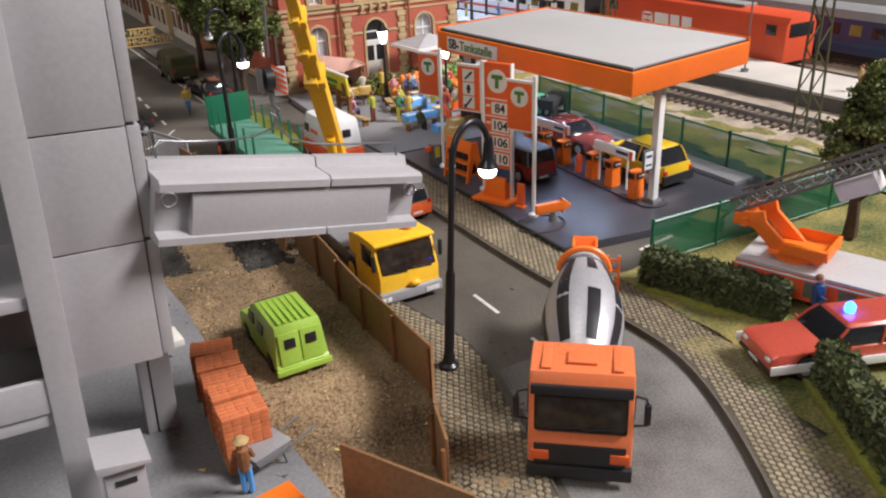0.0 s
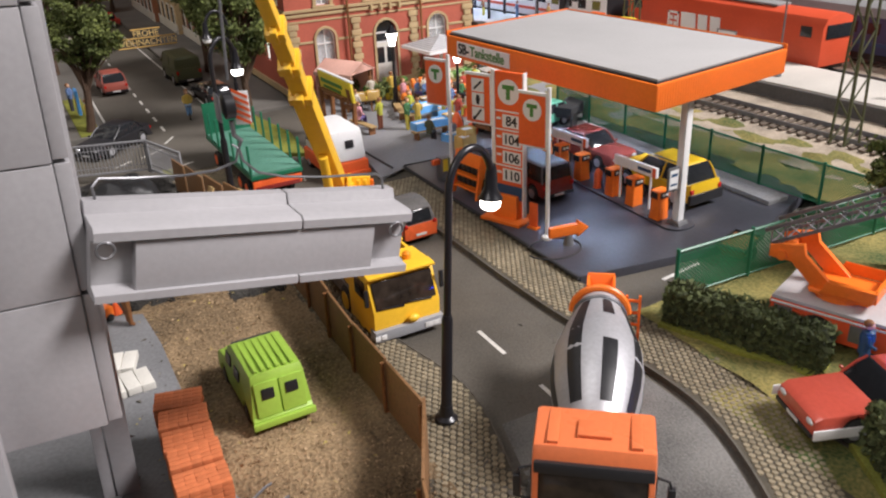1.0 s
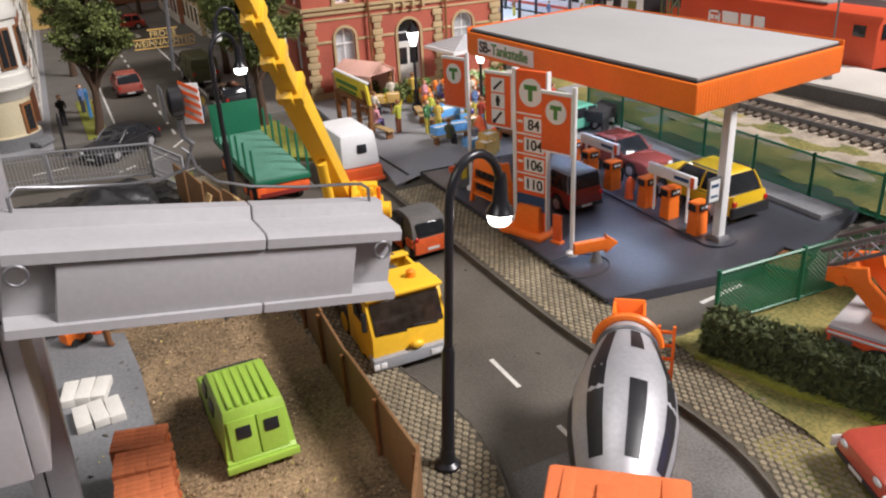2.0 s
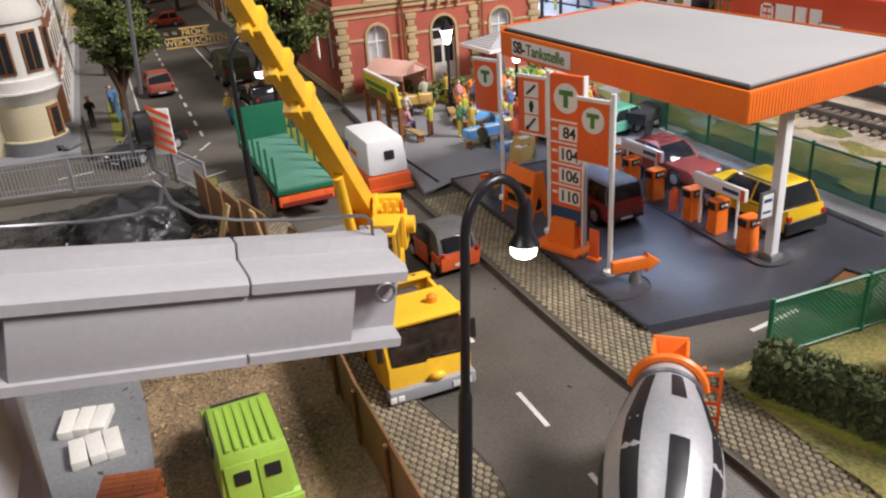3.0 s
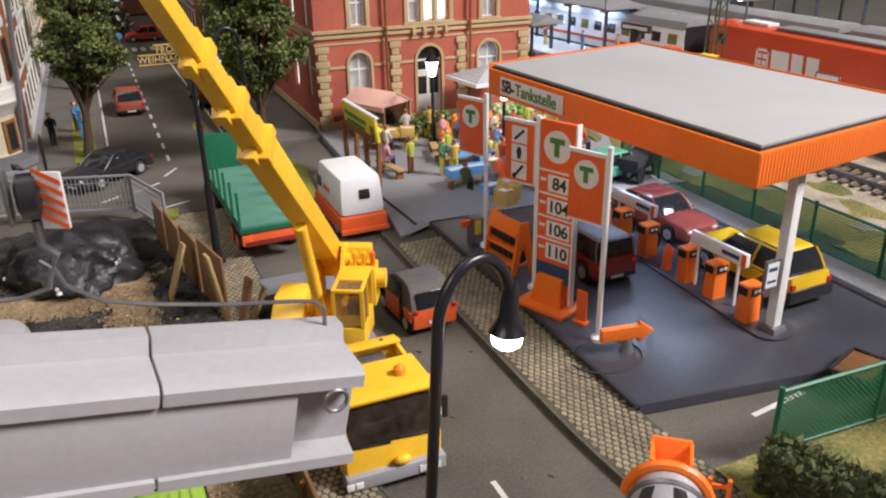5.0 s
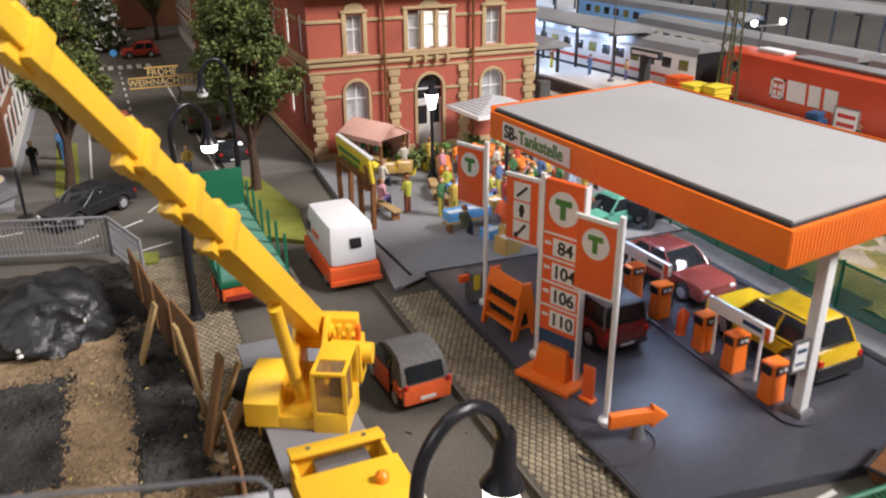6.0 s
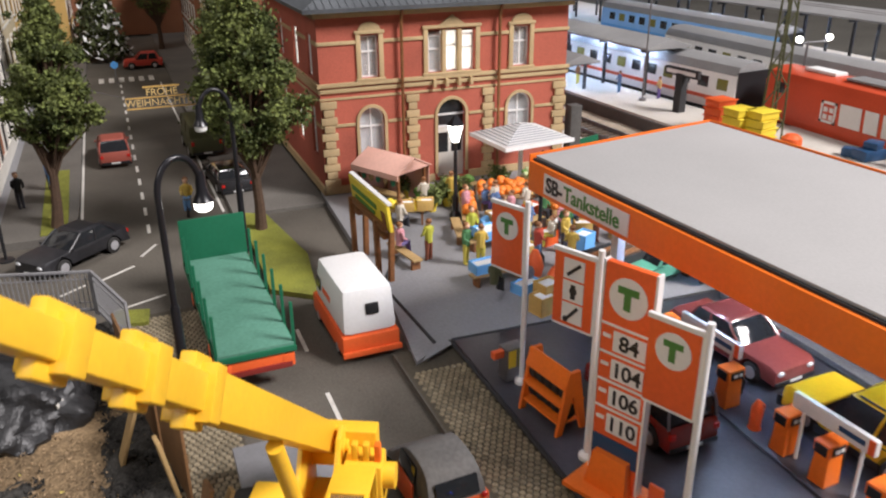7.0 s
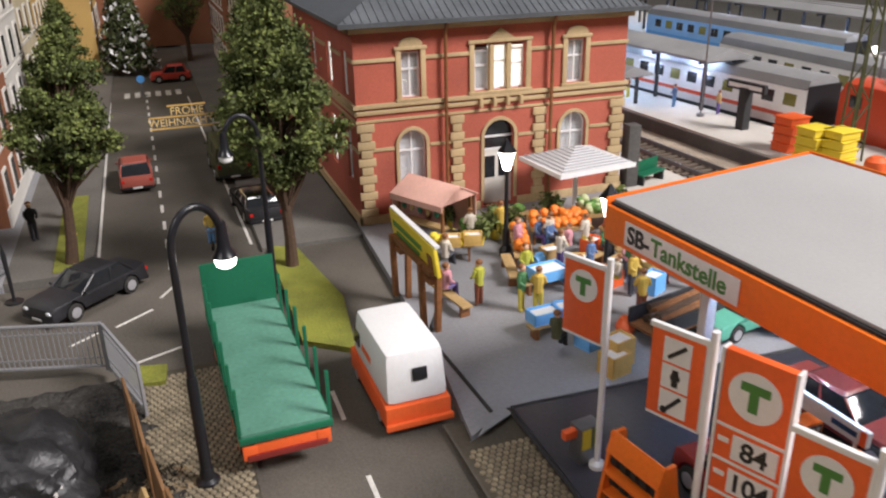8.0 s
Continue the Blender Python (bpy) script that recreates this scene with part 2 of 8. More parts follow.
def B():
    return bmesh.new()


def mesh_of(name, bm, m):
    bmesh.ops.scale(bm, vec=(CM, CM, CM), verts=bm.verts)
    me = bpy.data.meshes.new(name)
    bm.to_mesh(me)
    bm.free()
    for one in m if isinstance(m, (list, tuple)) else [m]:
        me.materials.append(one)
    me.shade_smooth()
    me.set_sharp_from_angle(angle=radians(34))
    return me


def part(name, bm, m, parent, label=""):
    ob = new(name, mesh_of(name, bm, m))
    ob.parent = parent
    return tagged(ob, label)


def thing(name, x, y, z, rz, label, category, group="", kind=""):
    ob = new(name)
    ob.empty_display_size = 0.01
    ob.matrix_basis = pose(x * CM, y * CM, z * CM, 0, 0, rz)
    return tagged(ob, label, category, group, kind)


def solid(name, bm, m, label, category, group="", kind="", x=0, y=0, z=0, rz=0):
    ob = new(name, mesh_of(name, bm, m))
    ob.matrix_basis = pose(x * CM, y * CM, z * CM, 0, 0, rz)
    return tagged(ob, label, category, group, kind)


def raw(name, verts, faces, m):
    me = bpy.data.meshes.new(name)
    me.from_pydata([(a * CM, b * CM, c * CM) for a, b, c in verts], [], faces)
    me.materials.append(m)
    return new(name, me)


def at(ob, x, y, z, rz=0):
    return copy_thing(ob, pose(x * CM, y * CM, z * CM, 0, 0, rz))

# ---- the setting: layout base, roads, slabs ----
def sheet(bm, x0, x1, y0, y1, z, nx=1, ny=1, rough=0.0):
    g = [[bm.verts.new((x0 + (x1 - x0) * i / nx, y0 + (y1 - y0) * j / ny, z + (noise.noise((i * 0.37, j * 0.37, z)) * rough if rough else 0))) for i in range(nx + 1)] for j in range(ny + 1)]
    for j in range(ny):
        for i in range(nx):
            bm.faces.new((g[j][i], g[j][i + 1], g[j + 1][i + 1], g[j + 1][i]))
    return bm


bm = sheet(B(), -400, 500, -400, 600, -0.55)
solid("ground", bm, M_BASE, "dark earth-coloured base of the model layout", "ground", kind="structure")

# the hall around the layout
bm = B()
for a in ((-400, -396, -400, 600, -0.5, 190), (496, 500, -400, 600, -0.5, 190), (-396, 496, -400, -396, -0.5, 190), (-396, 496, 596, 600, -0.5, 190)):
    box(bm, *a)
solid("wall_hall", bm, M_HALL, "dark plain walls of the exhibition hall", "wall", kind="structure")
solid("ceiling", box(B(), -400, 500, -400, 600, 190, 194), M_HALL, "dark ceiling of the exhibition hall", "ceiling", kind="structure")


def kerb_x(y):
    """The road's eastern kerb: straight in the north, bending west in the south."""
    return 23.3 + 0.55 * math.exp(-((y - 23.5) / 4.0) ** 2) - (0 if y > 22.6 else 0.085 * (22.6 - y) ** 1.75)


def west_x(y):
    """The road's western kerb beside the building site."""
    return 17.75 + 0.8 * math.exp(-((y - 26.5) / 3.0) ** 2) - (0 if y > 25 else 0.035 * (25 - y) ** 1.9)


def strip(bm, left, right, ys, z0, z1):
    """A flat band between two edge functions, with a skirt down to z0."""
    rows = []
    for y in ys:
        a, b = left(y), right(y)
        rows.append([bm.verts.new(p) for p in ((a, y, z0), (a, y, z1), (b, y, z1), (b, y, z0))])
    for p, q in zip(rows, rows[1:]):
        for k in range(3):
            bm.faces.new((p[k], p[k + 1], q[k + 1], q[k]))
    bm.faces.new(rows[0])
    bm.faces.new(rows[-1][::-1])
    bmesh.ops.recalc_face_normals(bm, faces=bm.faces)
    return bm


def steps(a, b, d=0.5):
    n = max(1, round((b - a) / d))
    return [a + (b - a) * i / n for i in range(n + 1)]


bm = sheet(B(), 2.0, 26.0, -12, 51.5, -0.3, 4, 8)
sheet(bm, -40.0, 26.0, 51.5, 60.5, -0.3, 6, 3)
sheet(bm, 12.6, 26.0, 60.5, 140, -0.3, 3, 8)
sheet(bm, 26.0, 60.0, 23.0, 30.5, -0.3, 4, 3)
solid("road", bm, M_ROAD, "worn grey-brown model asphalt street", "road", kind="structure")
bm = strip(B(), lambda y: west_x(y) + 0.35, lambda y: kerb_x(y) - 0.3, steps(-6, 24.6), -0.29, -0.288)
solid("road_patch", bm, M_ROADNEW, "lighter grainy grey asphalt surface of the bend", "road", kind="structure")

# painted lines
bm = B()
for y0, y1 in ((24.2, 25.6), (27.6, 29.25), (32.2, 33.8), (38.5, 40.0), (42.0, 43.8), (46.6, 48.3)):
    obox(bm, 20.62 - (y0 - 42) * 0.0, (y0 + y1) / 2, -0.294, 0.14, y1 - y0, 0.006)
for k in range(16):
    obox(bm, 16.15 - 0.02 * k, 61 + 2.6 * k, -0.294, 0.16, 1.2, 0.006)
sheetline = [(13.15, 61.0, 13.0, 98.0), (19.85, 62.0, 19.2, 98.0)]
for x0, y0, x1, y1 in sheetline:
    obox(bm, (x0 + x1) / 2, (y0 + y1) / 2, -0.294, 0.13, y1 - y0, 0.006, rz=math.degrees(math.atan2(x0 - x1, y1 - y0)))
for cx, cy, l, a in ((14.65, 56.1, 1.7, -52), (15.4, 52.8, 2.1, -68), (16.0, 58.2, 1.4, -30), (9.2, 57.0, 1.8, -80), (12.9, 55.0, 1.2, -52)):
    obox(bm, cx, cy, -0.294, 0.13, l, 0.006, rz=a)
for k in range(6):
    obox(bm, 14.3 + 0.85 * k, 100.4, -0.294, 0.45, 2.2, 0.006)
obox(bm, 29.3, 28.9, -0.294, 2.1, 0.16, 0.006, rz=8)
solid("road_marking", bm, M_LINE, "thin off-white painted road lines", "road marking", kind="structure")

# pavements
YR = steps(10, 45, 0.7)
solid("pavement_east", strip(B(), kerb_x, lambda y: 25.45 if y > 30 else max(kerb_x(y) + 2.1, 25.45 - 0.1 * max(0, 26 - y) ** 1.2), YR, -0.5, -0.13), M_JOINT, "patterned buff cobble pavement beside the petrol station", "pavement", kind="structure")


def fence_x(y):
    """The west edge of the pavement, along the board fence."""
    if y > 37:
        return 16.25 - 0.13 * (y - 37)
    return 16.12 if y > 24.3 else 16.12 - 0.42 * (24.3 - y)


solid("pavement_west", strip(B(), fence_x, west_x, steps(14, 51.3, 0.7), -0.5, -0.13), M_JOINT, "buff cobble pavement along the board fence", "pavement", kind="structure")
bm = strip(B(), lambda y: kerb_x(y) - 0.07, kerb_x, YR, -0.5, -0.11)
solid("kerb_east", bm, M_KERB, "dark weathered kerb edge", "kerb", kind="structure")
bm = strip(B(), west_x, lambda y: west_x(y) + 0.06, steps(14, 51.3, 0.7), -0.5, -0.11)
solid("kerb_west", bm, M_KERB, "dark weathered kerb edge", "kerb", kind="structure")
bm = box(B(), 9.5, 13.0, 61.0, 140, -0.5, -0.1)
box(bm, 20.2, 25.0, 60.8, 140, -0.5, -0.12)
solid("pavement_north", bm, mat("dim_flagstone", (0.13, 0.12, 0.105), 0.85, 0.25, 0.3, 9, 0.01), "grey flagstone pavement along the side street", "pavement", kind="structure")

# petrol station slab, plaza, site concrete
bm = B()
prism(bm, [(25.42, 30.0), (33.0, 29.0), (39.5, 31.5), (39.2, 44.3), (25.42, 44.8)], -0.45, 0.06, "z", 0.02)
solid("station_slab", bm, M_SLAB, "smooth blue-grey petrol station forecourt plate", "forecourt", kind="structure")
bm = B()
prism(bm, [(23.75, 44.0), (25.3, 44.95), (39.2, 44.5), (44.0, 47.0), (44.0, 62.2), (25.0, 62.2), (24.6, 53.5), (24.5, 49.6)], -0.5, 0.02, "z", 0.02)
solid("plaza", bm, M_PLAZA, "smooth grey paved market plaza", "pavement", kind="structure")
bm = B()
for a, b in (((25.4, 44.88), (39.2, 44.42)), ((25.33, 30.0), (25.33, 44.7)), ((24.75, 44.9), (24.5, 50.0)), ((24.5, 50.0), (25.9, 52.5))):
    tube(bm, [(a[0], a[1], 0.03), (b[0], b[1], 0.03)], 0.07, 6)
solid("joint_strip", bm, M_DARK, "dark gap between the layout's base plates", "joint", kind="structure")
bm = B()
prism(bm, [(25.3, 44.6), (25.1, 45.25), (23.9, 43.9), (23.6, 43.75)], 0.03, 0.055, "z")
solid("lifted_card", bm, M_PLAZA, "lifted torn corner of the shiny plaza card", "card", kind="structure")
bm = sheet(B(), 2.0, 16.2, 15, 46.0, -0.13, 110, 220, 0.09)
solid("sand_ground", bm, M_SAND, "loose yellow-brown sand of the building site", "ground", kind="structure")
bm = B()
prism(bm, [(2, 14), (10.9, 14), (11.9, 22.0), (11.7, 24.2), (11.15, 26), (11.1, 33.7), (10.9, 36.2), (9.0, 37.0), (2, 37.0)], -0.5, 0.0, "z", 0.03)
solid("site_concrete", bm, M_CONC, "grey dusty concrete plate under the unfinished tower", "floor", kind="structure")
bm = sheet(B(), 2, 15.3, 44.9, 51.2, -0.08, 60, 40, 0.16)
sheet(bm, 13.9, 16.0, 35.4, 44.9, -0.01, 16, 60, 0.1)
sheet(bm, 2, 12.35, 36.7, 42.5, -0.01, 60, 40, 0.08)
worn = random.Random(17)
for v in bm.verts:
    x, y = v.co.x, v.co.y
    for x0, x1, y0, y1 in ((13.9, 16.0, 35.4, 44.9), (2, 12.35, 36.7, 42.5), (2, 15.3, 44.9, 51.2)):
        if x0 - 0.01 <= x <= x1 + 0.01 and y0 - 0.01 <= y <= y1 + 0.01:
            edge = min(x - x0 if x0 > 2 else 9, x1 - x, y - y0, y1 - y if y1 < 51 else 9)
            if edge < 0.35:
                v.co.z -= 0.34 * (1 - edge / 0.35) * worn.uniform(0.2, 1.0)
            v.co.z += worn.uniform(-0.03, 0.05)
            break
solid("site_ground", bm, M_SOIL, "black crushed soil of the site's far end", "ground", kind="structure")
bm = B()
prism(bm, [(20.3, 51.6), (21.95, 50.3), (22.5, 54.6), (21.7, 60.3), (20.5, 61.0)], -0.4, -0.08, "z")
prism(bm, [(11.4, 61.4), (12.6, 61.4), (12.4, 72.0), (11.2, 72.0)], -0.4, -0.04, "z")
prism(bm, [(14.4, 50.6), (15.6, 50.4), (15.7, 51.5), (14.5, 51.8)], -0.4, 0.02, "z")
solid("grass_verge", bm, M_GRASS, "yellow-green flocked grass verge", "grass", kind="structure")
bm = sheet(B(), 25.6, 60, 12, 27.2, -0.05, 60, 30, 0.2)
sheet(bm, 24.2, 25.6, 17, 22.5, -0.12, 4, 8, 0.04)
sheet(bm, 23.0, 25.6, 12, 17, -0.12, 6, 8, 0.04)
sheet(bm, 38.6, 44.5, 27.0, 60.0, 0.05, 16, 60, 0.25)
solid("lawn", bm, M_GRASSG, "patchy green and brown flocked lawn", "grass", kind="structure")

solid("side_platform", prism(B(), [(39.3, 58), (43.6, 58), (42.4, 77), (39.8, 120), (39.3, 120)], -0.4, 0.17, "z", 0.03), M_PLAT, "pale paved strip between station and track", "platform", kind="structure")
# railway: ballast, platform
bm = sheet(B(), 41.0, 74.0, -10, 140, 0.05, 50, 200, 0.12)
solid("ballast_bed", bm, M_BALLAST, "pale brown gravel ballast under the tracks", "ballast", kind="structure")
PLATFORM_EDGE = [(51.6, 8), (50.2, 41), (48.2, 64), (46.7, 85), (44.5, 140)]
solid("platform", prism(B(), PLATFORM_EDGE + [(48.5, 140), (51.0, 85), (53.0, 66), (55.2, 60), (55.2, 8)], -0.4, 1.0, "z", 0.04), M_PLAT, "pale paved station platform with a dark wall", "platform", kind="structure")
solid("platform_wall", prism(B(), [(x - 0.16, y) for x, y in PLATFORM_EDGE] + [(x - 0.01, y) for x, y in PLATFORM_EDGE[::-1]], -0.4, 0.86, "z"), M_PLATW, "dark concrete wall of the platform", "wall", kind="structure")


def track(x, rz=0):
    t = thing("railway_track", x, 0, 0.1, rz, "brown model railway track with steel rails and sleepers", "track", "railway tracks")
    for dx in (-0.82, 0.82):
        part("rail", box(B(), dx - 0.05, dx + 0.05, -5, 138, 0.1, 0.32), M_STEEL, t, "shiny steel rail")
    me = mesh_of("sleeper", box(B(), -1.45, 1.45, -0.14, 0.14, 0.0, 0.09), M_SLEEP)
    for k in range(190):
        sl = new("sleeper", me)
        sl.parent = t
        sl.matrix_basis = pose(0, (22 + k * 0.6) * CM, 0)


for x, rz in ((48.6, 3.3), (57.1, 0), (63.0, 0)):
    track(x, rz)


# ---- petrol station ----
base_part = part


def canopy():
    t = thing("station_canopy", 32.43, 38.0, 0, 5, "orange flat petrol station canopy with a white top on two posts", "canopy")
    L, W, z0, z1 = 6.82, 4.15, 5.52, 6.52

    def part(name, bm, m, parent, label=""):
        """The roof is not quite square: its long sides are offset along the street."""
        for v in bm.verts:
            v.co.y += 0.08 * v.co.x
        return base_part(name, bm, m, parent, label)
    bm = box(B(), -W, W, -L, L, z0, z1, 0.05)
    part("fascia", bm, M_ORANGE, t, "ribbed orange fascia")
    bm = B()
    for k in range(56):
        x = -W + 0.08 + k * (2 * W - 0.16) / 55
        box(bm, x - 0.03, x + 0.03, -L - 0.014, -L + 0.02, z0 + 0.06, z1 - 0.06)
        box(bm, x - 0.03, x + 0.03, L - 0.02, L + 0.014, z0 + 0.06, z1 - 0.06)
    tagged(part("fascia_ribs", bm, M_ORANGE, t), kind="stuff")
    part("roof_rim", box(B(), -W + 0.12, W - 0.12, -L + 0.12, L - 0.12, z1, z1 + 0.07), M_DARK, t, "dark edge under the top sheet")
    part("roof_sheet", box(B(), -W + 0.2, W - 0.17, -L + 0.16, L - 0.15, z1 + 0.07, z1 + 0.16, 0.02), M_ROOFW, t, "pale grey card top sheet")
    part("rim_lip", box(B(), W - 0.07, W, -L + 0.02, L - 0.02, z1 - 0.03, z1 + 0.2, 0.02), M_ORANGE, t, "raised orange rim")
    part("rim_lip", box(B(), -W + 0.02, W - 0.08, L - 0.07, L, z1 - 0.03, z1 + 0.2, 0.02), M_ORANGE, t, "raised orange rim")
    part("soffit", box(B(), -W + 0.2, W - 0.2, -L + 0.2, L - 0.2, z0 - 0.03, z0 + 0.01), M_WHITE, t, "white underside")
    for k in range(4):
        y = -1.6 + 2.2 * k
        part("ceiling_led", box(B(), -0.7, 0.5, y - 0.12, y + 0.12, z0 - 0.07, z0 - 0.031), M_LED, t, "lit cool white lamp strip")
    for y in (-6.15, 5.2):
        p = part("post", box(B(), -1.38 - 0.18, -1.38 + 0.18, y - 0.17, y + 0.17, 0.06, z0 - 0.03, 0.03), M_WHITE, t, "white square post")
        part("post_base", frustum(B(), -1.73, -1.03, y - 0.36, y + 0.36, 0.06, -1.66, -1.1, y - 0.28, y + 0.28, 0.3, 0.03), M_STEEL, p, "grey post foot")
    s = part("sign_board", box(B(), -W - 0.05, -W - 0.01, 1.75, 5.85, z0 + 0.17, z1 - 0.17, 0.012), M_WHITE, t, "cream sign board with dark and green lettering")
    return t, s


def letters(name, body, size, m, parent, basis, depth=0.02, bold=0.0):
    cu = bpy.data.curves.new(name, "FONT")
    cu.body, cu.size, cu.extrude, cu.align_x, cu.align_y = body, size * CM, depth * CM, "CENTER", "CENTER"
    cu.offset = bold * CM
    tmp = bpy.data.objects.new(name, cu)
    me = bpy.data.meshes.new_from_object(tmp)
    bpy.data.objects.remove(tmp)
    me.materials.append(m)
    ob = new(name, me)
    ob.parent = parent
    ob.matrix_basis = basis
    return ob


CAN, SIGN = canopy()
letters("lettering", "SB-", 0.66, M_BLACK, SIGN, pose(-4.21 * CM, 4.93 * CM, 6.01 * CM, 90, 0, -90), 0.01, 0.016)
letters("lettering", "Tankstelle", 0.64, M_TXTG, SIGN, pose(-4.21 * CM, 3.1 * CM, 6.01 * CM, 90, 0, -90), 0.01, 0.012)


def emblem(parent, y, z, r, x=-0.03):
    """A white disc with a green T-shaped mark, on a board that faces -x."""
    bm = B()
    pts = [(y + r * math.cos(2 * math.pi * k / 28), z + r * math.sin(2 * math.pi * k / 28)) for k in range(28)]
    d = part("disc", prism(bm, pts, x, x - 0.02, "x"), M_WHITE, parent, "white disc")
    bm = box(B(), x - 0.035, x - 0.02, y - r * 0.55, y + r * 0.55, z + r * 0.2, z + r * 0.55)
    box(bm, x - 0.035, x - 0.02, y - r * 0.16, y + r * 0.2, z - r * 0.6, z + r * 0.2)
    part("mark", bm, M_TXTG, d, "green T-shaped mark")


def flag_sign(x, y, rz, top, kind):
    t = thing("flag_sign", x, y, 0.06, rz, "orange and white banner sign on a tall white pole" if kind == 0 else "orange banner sign with three white pictogram fields", "sign", "banner signs at the petrol station")
    part("pole", tube(B(), [(0, 0, 0), (0, 0, top)], 0.085, 10), M_WHITE, t, "white round pole")
    part("pole_foot", tube(B(), [(0, 0, 0), (0, 0, 0.12), (0, 0, 0.2)], [0.22, 0.22, 0.1], 14), M_WHITE, t)
    part("board", box(B(), -0.05, 0.05, 0.1, 1.36, top - 2.38, top - 0.33, 0.015), M_SIGNO, t, "orange board")
    bm = box(B(), -0.06, 0.06, 0.02, 1.42, top - 0.36, top - 0.24, 0.015)
    box(bm, -0.05, 0.05, 0.06, 0.14, top - 2.4, top - 0.3)
    box(bm, -0.05, 0.05, 0.1, 1.36, top - 2.44, top - 2.38)
    part("board_frame", bm, M_WHITE, t, "white frame")
    if kind == 0:
        emblem(t, 0.73, top - 0.95, 0.43, -0.052)
    else:
        for k in range(3):
            z = top - 0.75 - 0.62 * k
            f = part("field", box(B(), -0.075, -0.052, 0.42, 1.05, z - 0.28, z + 0.28), M_WHITE, t, "white pictogram field")
            bm = B()
            if k == 1:
                box(bm, -0.09, -0.075, 0.66, 0.8, z - 0.2, z + 0.2)
                ball(bm, -0.08, 0.73, z + 0.02, 0.01, 0.12, 0.12)
            else:
                obox(bm, -0.083, 0.73, z, 0.015, 0.09, 0.52, rx=48 if k == 0 else 40)
                if k == 2:
                    ball(bm, -0.083, 0.92, z - 0.2, 0.01, 0.09, 0.09)
            part("pictogram", bm, M_BLACK, f, "black tool pictogram")
    return t


flag_sign(26.32, 33.43, 22, 6.2, 0)
flag_sign(26.3, 37.45, 24, 6.2, 1)
flag_sign(26.38, 41.5, 22, 6.1, 0)


def price_tower(x, y, rz):
    t = thing("price_tower", x, y, 0.06, rz, "tall orange price board with white number fields on a red foot", "price sign")
    part("foot", box(B(), -0.75, 0.55, -1.0, 1.0, 0, 0.14, 0.03), M_ORANGE, t, "orange foot plate")
    part("foot_block", frustum(B(), -0.35, 0.0, -0.62, 0.62, 0.14, -0.2, 0.0, -0.5, 0.5, 1.1, 0.02), M_ORANGE, t)
    part("panel", box(B(), 0.02, 0.22, -0.68, 0.68, 0.14, 6.3, 0.03), M_SIGNO, t, "orange panel")
    part("side_frame", box(B(), 0.0, 0.24, -0.74, -0.68, 0.14, 6.32), M_WHITE, t)
    part("side_frame", box(B(), 0.0, 0.24, 0.68, 0.74, 0.14, 6.32), M_WHITE, t)
    part("blue_field", box(B(), -0.01, 0.02, -0.66, 0.66, 0.9, 1.5), M_NAVY, t, "dark blue lower field")
    emblem(t, 0.0, 5.5, 0.52, 0.018)
    for k, txt in enumerate(("84", "104", "106\u2079", "110\u2079")):
        z = 4.3 - 0.78 * k
        part("divider", box(B(), -0.005, 0.02, -0.67, 0.67, z + 0.36, z + 0.42), M_WHITE, t)
        f = part("price_field", box(B(), -0.012, 0.02, -0.6, 0.3, z - 0.28, z + 0.26), M_WHITE, t, "white price field")
        for i, ch in enumerate(txt[:3]):
            letters("price_digit", ch, 0.56, M_BLACK, f, pose(-0.02 * CM, (-0.15 - 0.27 * (i - (len(txt[:3]) - 1) / 2)) * CM, (z - 0.02) * CM, 90, 0, -90), 0.006, 0.012)
        part("grade_bar", box(B(), -0.005, 0.02, 0.38, 0.6, z + 0.02, z + 0.12), M_WHITE, t)
    return t


price_tower(26.2, 36.1, 23)
t = thing("plate_sign", 26.45, 34.6, 0.06, 20, "small upright orange plate sign on the forecourt", "sign")
part("plate", box(B(), -0.04, 0.04, -0.2, 0.2, 0.1, 1.15, 0.02), M_SIGNO, t)
part("foot", box(B(), -0.15, 0.15, -0.24, 0.24, 0.0, 0.1, 0.02), M_ORANGE, t)


def arrow_sign(x, y, rz):
    t = thing("arrow_sign", x, y, 0.06, rz, "orange plastic direction arrow on a short dark foot", "sign")
    part("foot", tube(B(), [(0, 0, 0), (0, 0, 0.12), (0, 0, 0.5)], [0.24, 0.2, 0.1], 12), M_STEEL, t)
    prism_pts = [(-0.85, 0.4), (0.35, 0.45), (0.35, 0.32), (0.8, 0.66), (0.35, 1.0), (0.35, 0.86), (-0.85, 0.82)]
    part("arrow", prism(B(), prism_pts, -0.12, 0.12, "y", 0.03), M_ORANGE, t, "orange arrow")
    return t


arrow_sign(26.75, 32.55, -12)
bm = tube(B(), [(26.0 + 1.15 * math.cos(a), 32.5 + 0.9 * math.sin(a), 0.075) for a in [k * math.pi / 12 for k in range(-12, 10)]], 0.035, 6)
solid("cable_ring", bm, M_DARK, "thin dark seam ring in the forecourt", "seam", kind="structure")


